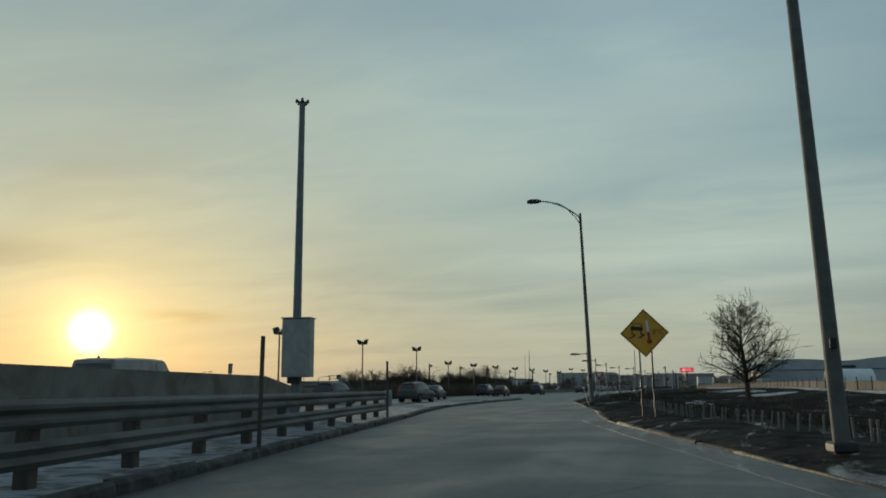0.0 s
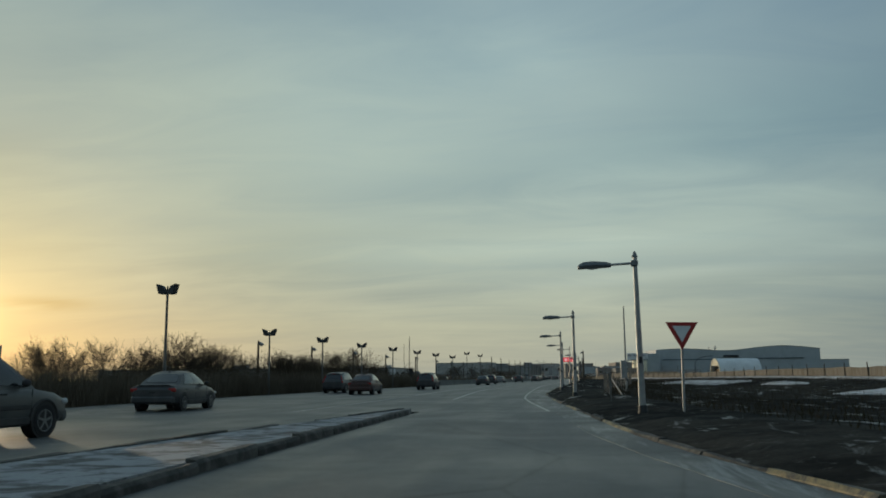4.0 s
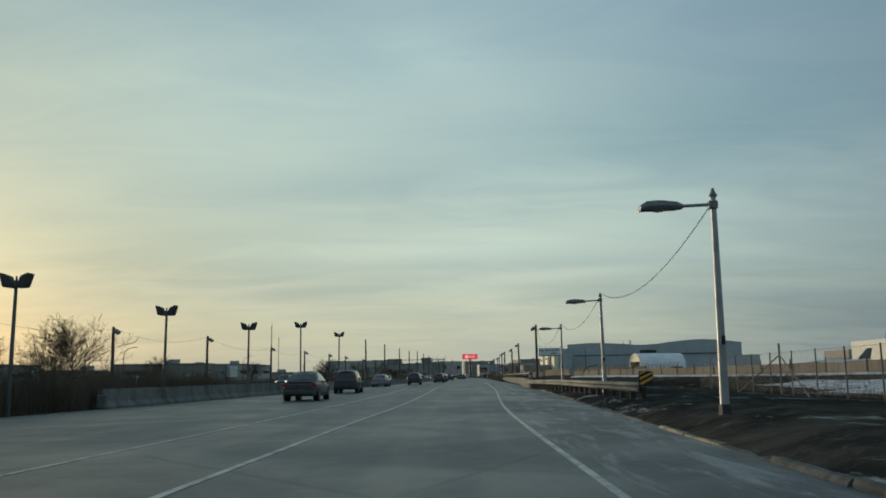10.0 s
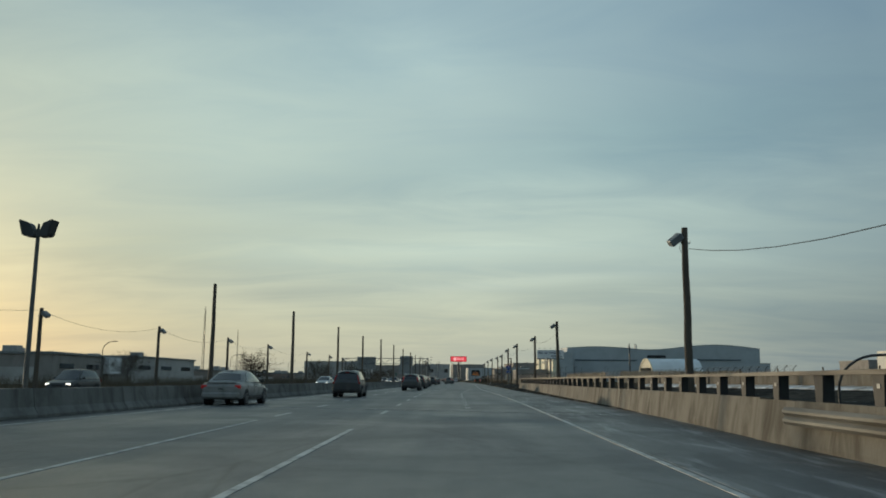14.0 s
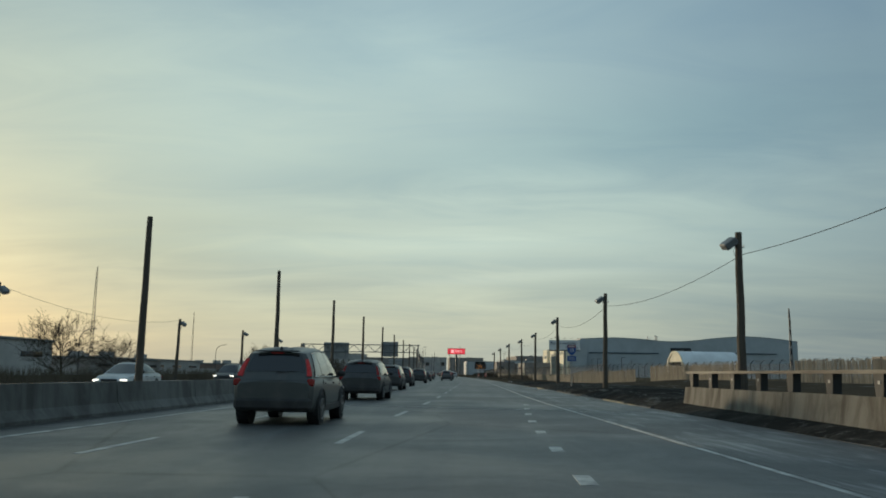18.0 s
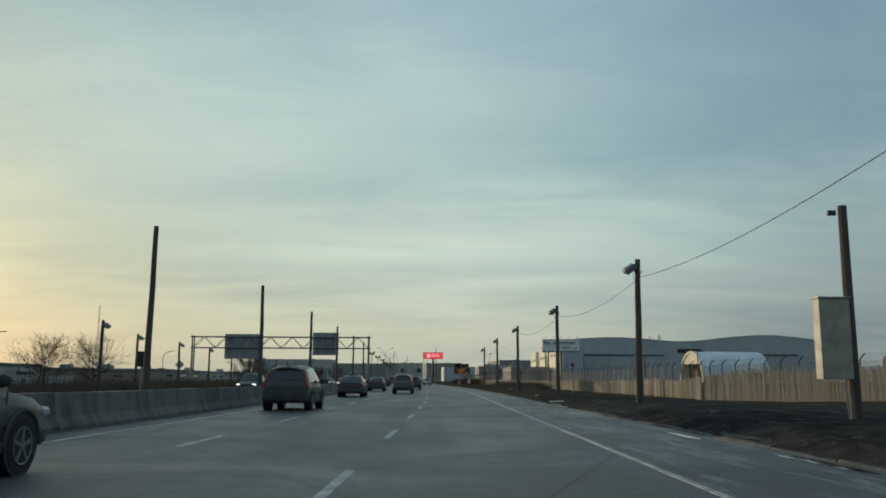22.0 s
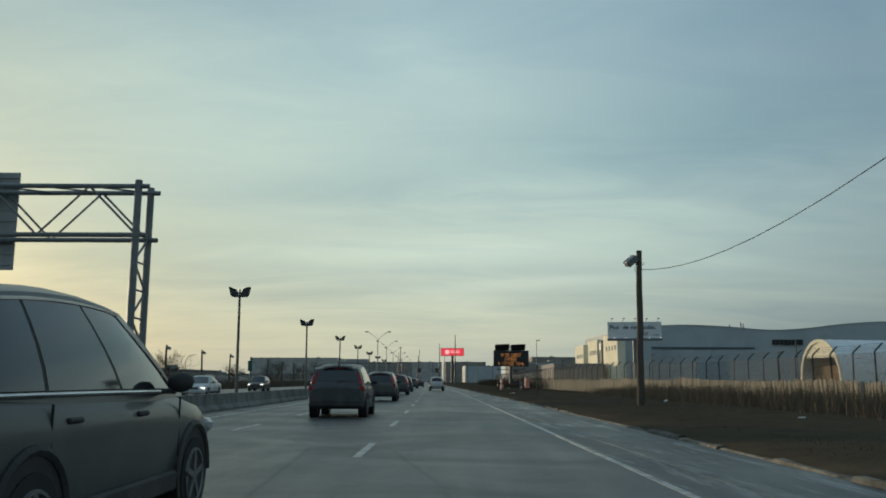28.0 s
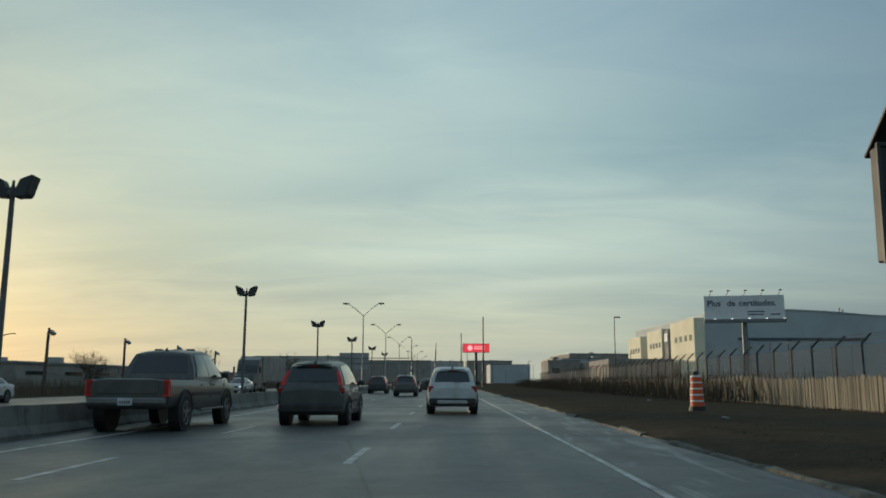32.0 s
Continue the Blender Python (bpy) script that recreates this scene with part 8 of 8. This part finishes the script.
# ---- trees and scrub ----
def branch_mesh(seed, tall, spread, limbs=22, r0=0.15, bare=0.18, thin=0.009):
    """Trunk and twigs of a bare tree, as two lists of (a, b, r, r)."""
    rnd = random.Random(seed)
    trunk, twigs = [], []

    def shoot(p, d, length, r, level, store):
        n = 4 if level < 2 else 3
        q = p
        for i in range(n):
            q = p + d * (length / n)
            store.append((p, q, r * (1 - 0.6 * i / n), r * (1 - 0.6 * (i + 1) / n)))
            p = q
            d = (d + Vector((rnd.uniform(-1, 1), rnd.uniform(-1, 1), rnd.uniform(-0.2, 0.7))) * 0.17).normalized()
            if level < 3:
                for k in range(2 if level else 3):
                    a = rnd.uniform(0, 2 * math.pi)
                    side = (d.orthogonal().normalized() * math.cos(a) + d.cross(d.orthogonal().normalized()) * math.sin(a))
                    nd = (d * rnd.uniform(0.5, 1.0) + side * rnd.uniform(0.5, 1.0) + Vector((0, 0, 0.15))).normalized()
                    shoot(p, nd, length * rnd.uniform(0.34, 0.55), max(r * 0.42, thin), level + 1, twigs)

    p, d = Vector((0, 0, -0.1)), Vector((0, 0, 1))
    n = 9
    for i in range(n):
        q = p + d * (tall * 0.80 / n)
        trunk.append((p, q, r0 * (1 - 0.8 * i / n), r0 * (1 - 0.8 * (i + 1) / n)))
        p = q
        d = (d + Vector((rnd.uniform(-1, 1), rnd.uniform(-1, 1), 0)) * 0.06).normalized()
        f = (i + 1) / n
        if f > bare:
            for k in range(max(1, limbs // n)):
                a = rnd.uniform(0, 2 * math.pi)
                reach = tall * spread * 0.40 * (1.0 - 0.55 * f) * rnd.uniform(0.75, 1.15)
                nd = Vector((math.cos(a), math.sin(a), 0.25 + 0.9 * f)).normalized()
                shoot(p, nd, reach, r0 * 0.36 * (1.15 - f), 1, trunk)
    return trunk, twigs


def sticks(segs, seg):
    verts, faces = [], []
    for a, b, ra, rb in segs:
        d = (b - a).normalized()
        u = d.orthogonal().normalized()
        v = d.cross(u)
        k = len(verts)
        for c, r in ((a, ra), (b, rb)):
            for i in range(seg):
                an = 2 * math.pi * i / seg
                verts.append(c + (u * math.cos(an) + v * math.sin(an)) * r)
        for i in range(seg):
            j = (i + 1) % seg
            faces.append((k + i, k + j, k + seg + j, k + seg + i))
    return verts, faces


def bare_tree(name, seed, tall, spread, label, limbs=22, r0=0.15, thin=0.009):
    t = thing(name, None, label, "tree" if name == "bare_tree" else "shrub", "bare trees and shrubs")
    trunk, twigs = branch_mesh(seed, tall, spread, limbs, r0, 0.18, thin)
    for nm, segs, n in (("trunk", trunk, 6), ("crown", twigs, 3)):
        me = bpy.data.meshes.new(nm)
        v, f = sticks(segs, n)
        me.from_pydata(v, [], f)
        me.materials.append(TWIG)
        ob = new(nm, me)
        ob.parent = t
    return t


big = bare_tree("bare_tree", 4, 6.7, 1.15, "large bare spreading tree in the field", 63, 0.20, 0.014)
big.matrix_basis = pose(3.5, 61.0, 0.35)
kinds = [bare_tree("bare_tree", 11 + i, 3.7, 2.2, "bare roadside tree beyond the highway", 36, 0.08, 0.011) for i in range(3)]
spots = []
rnd = random.Random(8)
for y in range(98, 152, 2):
    spots.append((far_edge(y) - rnd.uniform(5, 9), y + rnd.uniform(-1, 1), rnd.uniform(0.62, 0.86)))
for y in range(152, 200, 5):
    spots.append((far_edge(y) - rnd.uniform(8, 19), y + rnd.uniform(-2, 2), rnd.uniform(0.6, 0.95)))
for y in (222, 240, 262, 330, 346, 372, 420, 448, 500, 560, 575, 610, 640, 700, 730):
    spots.append((far_edge(y) - rnd.uniform(24, 40), y, rnd.uniform(0.9, 1.6)))
for i, (x, y, s) in enumerate(spots):
    k = kinds[i % 3]
    m = pose(x, y, 0.05, 0, 0, rnd.uniform(0, 360)) @ Matrix.Diagonal((s, s, s, 1))
    if i < 3:
        k.matrix_basis = m
    else:
        o = copy_thing(k, pose(x, y, 0.05, 0, 0, rnd.uniform(0, 360)))
        o.scale = (s, s, s * rnd.uniform(0.85, 1.15))


def scrub(name, spots_of, count, tall, width, mat, label, seed, lean=0.35):
    """Thousands of thin upright stems in one object."""
    rnd = random.Random(seed)
    verts, faces = [], []
    for i in range(count):
        x, y, z = spots_of(rnd)
        h = tall * rnd.uniform(0.45, 1.15)
        a = rnd.uniform(0, 2 * math.pi)
        w = width * rnd.uniform(0.6, 1.4)
        tip = Vector((x + rnd.uniform(-lean, lean) * h, y + rnd.uniform(-lean, lean) * h, z + h))
        mid = Vector((x, y, z)).lerp(tip, 0.55) + Vector((rnd.uniform(-0.05, 0.05), rnd.uniform(-0.05, 0.05), 0.05 * h))
        d = Vector((math.cos(a), math.sin(a), 0)) * w
        k = len(verts)
        verts += [Vector((x, y, z - 0.05)) - d, Vector((x, y, z - 0.05)) + d, mid + d * 0.7, mid - d * 0.7, tip]
        faces += [(k, k + 1, k + 2, k + 3), (k + 3, k + 2, k + 4)]
    me = bpy.data.meshes.new(name)
    me.from_pydata(verts, [], faces)
    me.materials.append(mat)
    return tagged(new(name, me), label, "vegetation", "", "stuff")


def median_spot(rnd):
    y = rnd.uniform(88, 196)
    return far_edge(y) - 0.9 - abs(rnd.gauss(0, 2.6)), y, -0.1


scrub("scrub", median_spot, 36000, 1.95, 0.012, SCRUB, "dense bare brown scrub beside the highway", 3)


def low_median(rnd):
    y = rnd.uniform(40, 92)
    return far_edge(y) - 0.8 - abs(rnd.gauss(0, 2.5)), y, -0.1


scrub("scrub", low_median, 9000, 1.1, 0.014, SCRUB, "dense bare brown scrub beside the upper highway", 4)


def verge_spot(rnd):
    y = rnd.uniform(393, 640)
    u = rnd.random() ** 0.8
    x0 = kerb(y) + 0.7
    x = x0 + (bank(y) - x0 + 0.2) * u
    return x, y, verge(x, y) - 0.02


scrub("dry_grass", verge_spot, 120000, 0.045, 0.008, DRY, "short dry brown grass on the verge", 5, 1.5)


def weed_spot(rnd):
    y = rnd.uniform(446, 518)
    return bank(y) - abs(rnd.gauss(0.2, 1.2)), y, bank_z(y) - 0.06


scrub("dry_weeds", weed_spot, 12000, 0.70, 0.010, material("brown_weeds", (0.155, 0.125, 0.092), 0.95, grain=0.3, spec=0.0), "tangled dry brown weeds against the board fence", 6)


def tall_weed_spot(rnd):
    y = rnd.uniform(450, 508)
    return bank(y) - 0.15 - abs(rnd.gauss(0.1, 0.9)), y, bank_z(y) - 0.08


scrub("tall_weeds", tall_weed_spot, 11000, 1.0, 0.011, material("grey_brown_weeds", (0.17, 0.138, 0.102), 0.95, grain=0.3, spec=0.0), "tall grey-brown weeds grown up against the board fence", 12)


def far_bank_spot(rnd):
    y = rnd.uniform(196, 690)
    return far_edge(y) - 22 - abs(rnd.gauss(0, 5.0)), y, 0.05


scrub("scrub", far_bank_spot, 26000, 1.35, 0.022, SCRUB, "bare brown scrub along the far side of the opposite lanes", 14)


def far_bush(rnd):
    y = rnd.uniform(560, 700)
    return rnd.uniform(-2.5, 7), y, 0.35


scrub("bushes", far_bush, 9000, 1.5, 0.02, TWIG, "dark bare bushes by the roadside ahead", 7)


def field_spot(rnd):
    y = rnd.uniform(-10, 235)
    x0 = near_fence(y) if y > 95 else kerb(y) + 3.0
    x = x0 + (bank(y) - x0) * rnd.random() ** 1.3
    return x, y, ground_z(x, y) - 0.02


scrub("field_grass", field_spot, 30000, 0.24, 0.014, material("dark_dead_grass", (0.060, 0.050, 0.034), 0.95, grain=0.3, spec=0.0), "dark dead grass in the field", 9)

# a row of pale short stakes in the field by the ramp
rnd = random.Random(2)
first = None
t = thing("stake_row", pose(0, 0, 0), "long row of pale short wooden stakes in the field", "fence")
for i in range(60):
    y = 12 + i * 0.53 + (0.16 if i % 2 else 0.0)
    x = kerb(y) + 2.35 + rnd.uniform(-0.08, 0.08)
    m = pose(x, y, 0.13, (9 if i % 2 else -9) + rnd.uniform(-4, 4), rnd.uniform(-6, 6), 0)
    if first is None:
        first = part("stake", box(new_bm(), (0, 0, 0.2), (0.042, 0.04, 0.54)), material("grey_stake_wood", (0.19, 0.185, 0.17), 0.9, grain=0.3, stain=0.4, scale=2.0), t)
        first.matrix_basis = m
    else:
        share("stake", first.data, t, m)


# ---- churned soil, puddles and litter on the verge ----
PUDDLE = glass_material("puddle_water", (0.012, 0.013, 0.014), rough=0.06)
for i, (y, off, w, l) in enumerate(((338, -0.5, 0.16, 0.9), (343, -0.9, 0.20, 1.1), (346.5, -0.35, 0.22, 0.8), (349, -0.7, 0.15, 1.2), (353, -0.5, 0.22, 1.6), (358, -0.35, 0.18, 1.5), (364, -0.5, 0.14, 1.2), (324, -0.4, 0.14, 1.0), (318, -0.6, 0.12, 1.3))):
    x, w = kerb(y) + off, w * 0.7
    z = 0.006 if off < 0 else verge(x, y) + 0.015
    bm = new_bm()
    vs = []
    for k in range(40):
        a = k * math.pi / 20
        f = 1 + 0.55 * noise.noise(Vector((1.6 * math.cos(a), 1.6 * math.sin(a), i * 2.3))) + 0.3 * noise.noise(Vector((5 * math.cos(a), 5 * math.sin(a), i + 40)))
        vs.append(bm.verts.new((w * f * math.cos(a), l * f * math.sin(a), 0)))
    bm.faces.new(vs)
    ob = tagged(part("puddle", bm, PUDDLE, None), "shallow puddle of meltwater beside the kerb", "puddle", "puddles")
    ob.matrix_basis = pose(x, y, z, 0, 0, turn_of(kerb, y))
for x, y, w, l, turn in ((-7.9, 385.6, 0.62, 0.30, 20), (-3.4, 564.8, 0.35, 0.20, 70), (-6.0, 543.7, 0.14, 0.10, 30), (-6.65, 517.2, 0.20, 0.16, 115), (-7.0, 516.1, 0.15, 0.10, 10), (-1.4, 490.1, 0.30, 0.16, 50), (-3.1, 470.4, 0.16, 0.12, 140), (-4.8, 437.0, 0.14, 0.10, 80), (-6.6, 402.3, 0.16, 0.10, 5)):
    bm = box(new_bm(), (0, 0, 0.02), (w, l, 0.025), 0.006)
    ob = tagged(part("litter_scrap", bm, WHITE, None), "pale scrap of litter lying on the verge", "litter", "litter on the verge")
    ob.matrix_basis = pose(x, y, verge(x, y) + 0.03, rnd.uniform(-12, 12), rnd.uniform(-12, 12), turn)


# churned wet soil between kerb and fence
def soil_relief(y0, y1):
    verts, faces = [], []
    ys = steps(y0, y1, 0.45)
    cols = [0.14, 0.4, 0.7, 1.0, 1.4, 1.8, 2.2, 2.6, 3.0, 3.5]
    for y in ys:
        for o in cols:
            x = kerb(y) + o
            base = (0.06 + 0.25 * (o - 0.1) if o < 0.9 else 0.26 + 0.09 * (o - 0.9) if o < 2 else 0.36 + 0.03 * (o - 2)) * low(y)
            lump = 0.045 * noise.noise(Vector((x * 1.1, y * 0.6, 2.0))) + 0.035 * noise.noise(Vector((x * 3.1, y * 2.2, 5.0))) + 0.02 * noise.noise(Vector((x * 7.0, y * 5.0, 8.0)))
            fade = min(1.0, (o - 0.1) / 0.5) * min(1.0, max(0.0, (3.5 - o) / 0.5))
            verts.append((x, y, base + (0.035 + lump) * fade - 0.02 * (1 - fade)))
    n = len(cols)
    for i in range(len(ys) - 1):
        for k in range(n - 1):
            a = i * n + k
            faces.append((a, a + 1, a + n + 1, a + n))
    me = bpy.data.meshes.new("verge_soil")
    me.from_pydata(verts, [], faces)
    for p in me.polygons:
        p.use_smooth = True
    me.materials.append(SOIL)
    tagged(new("verge_soil", me), "lumpy churned wet soil on the verge", "soil", "", "stuff")


soil_relief(60, 217)
soil_relief(309, 420)
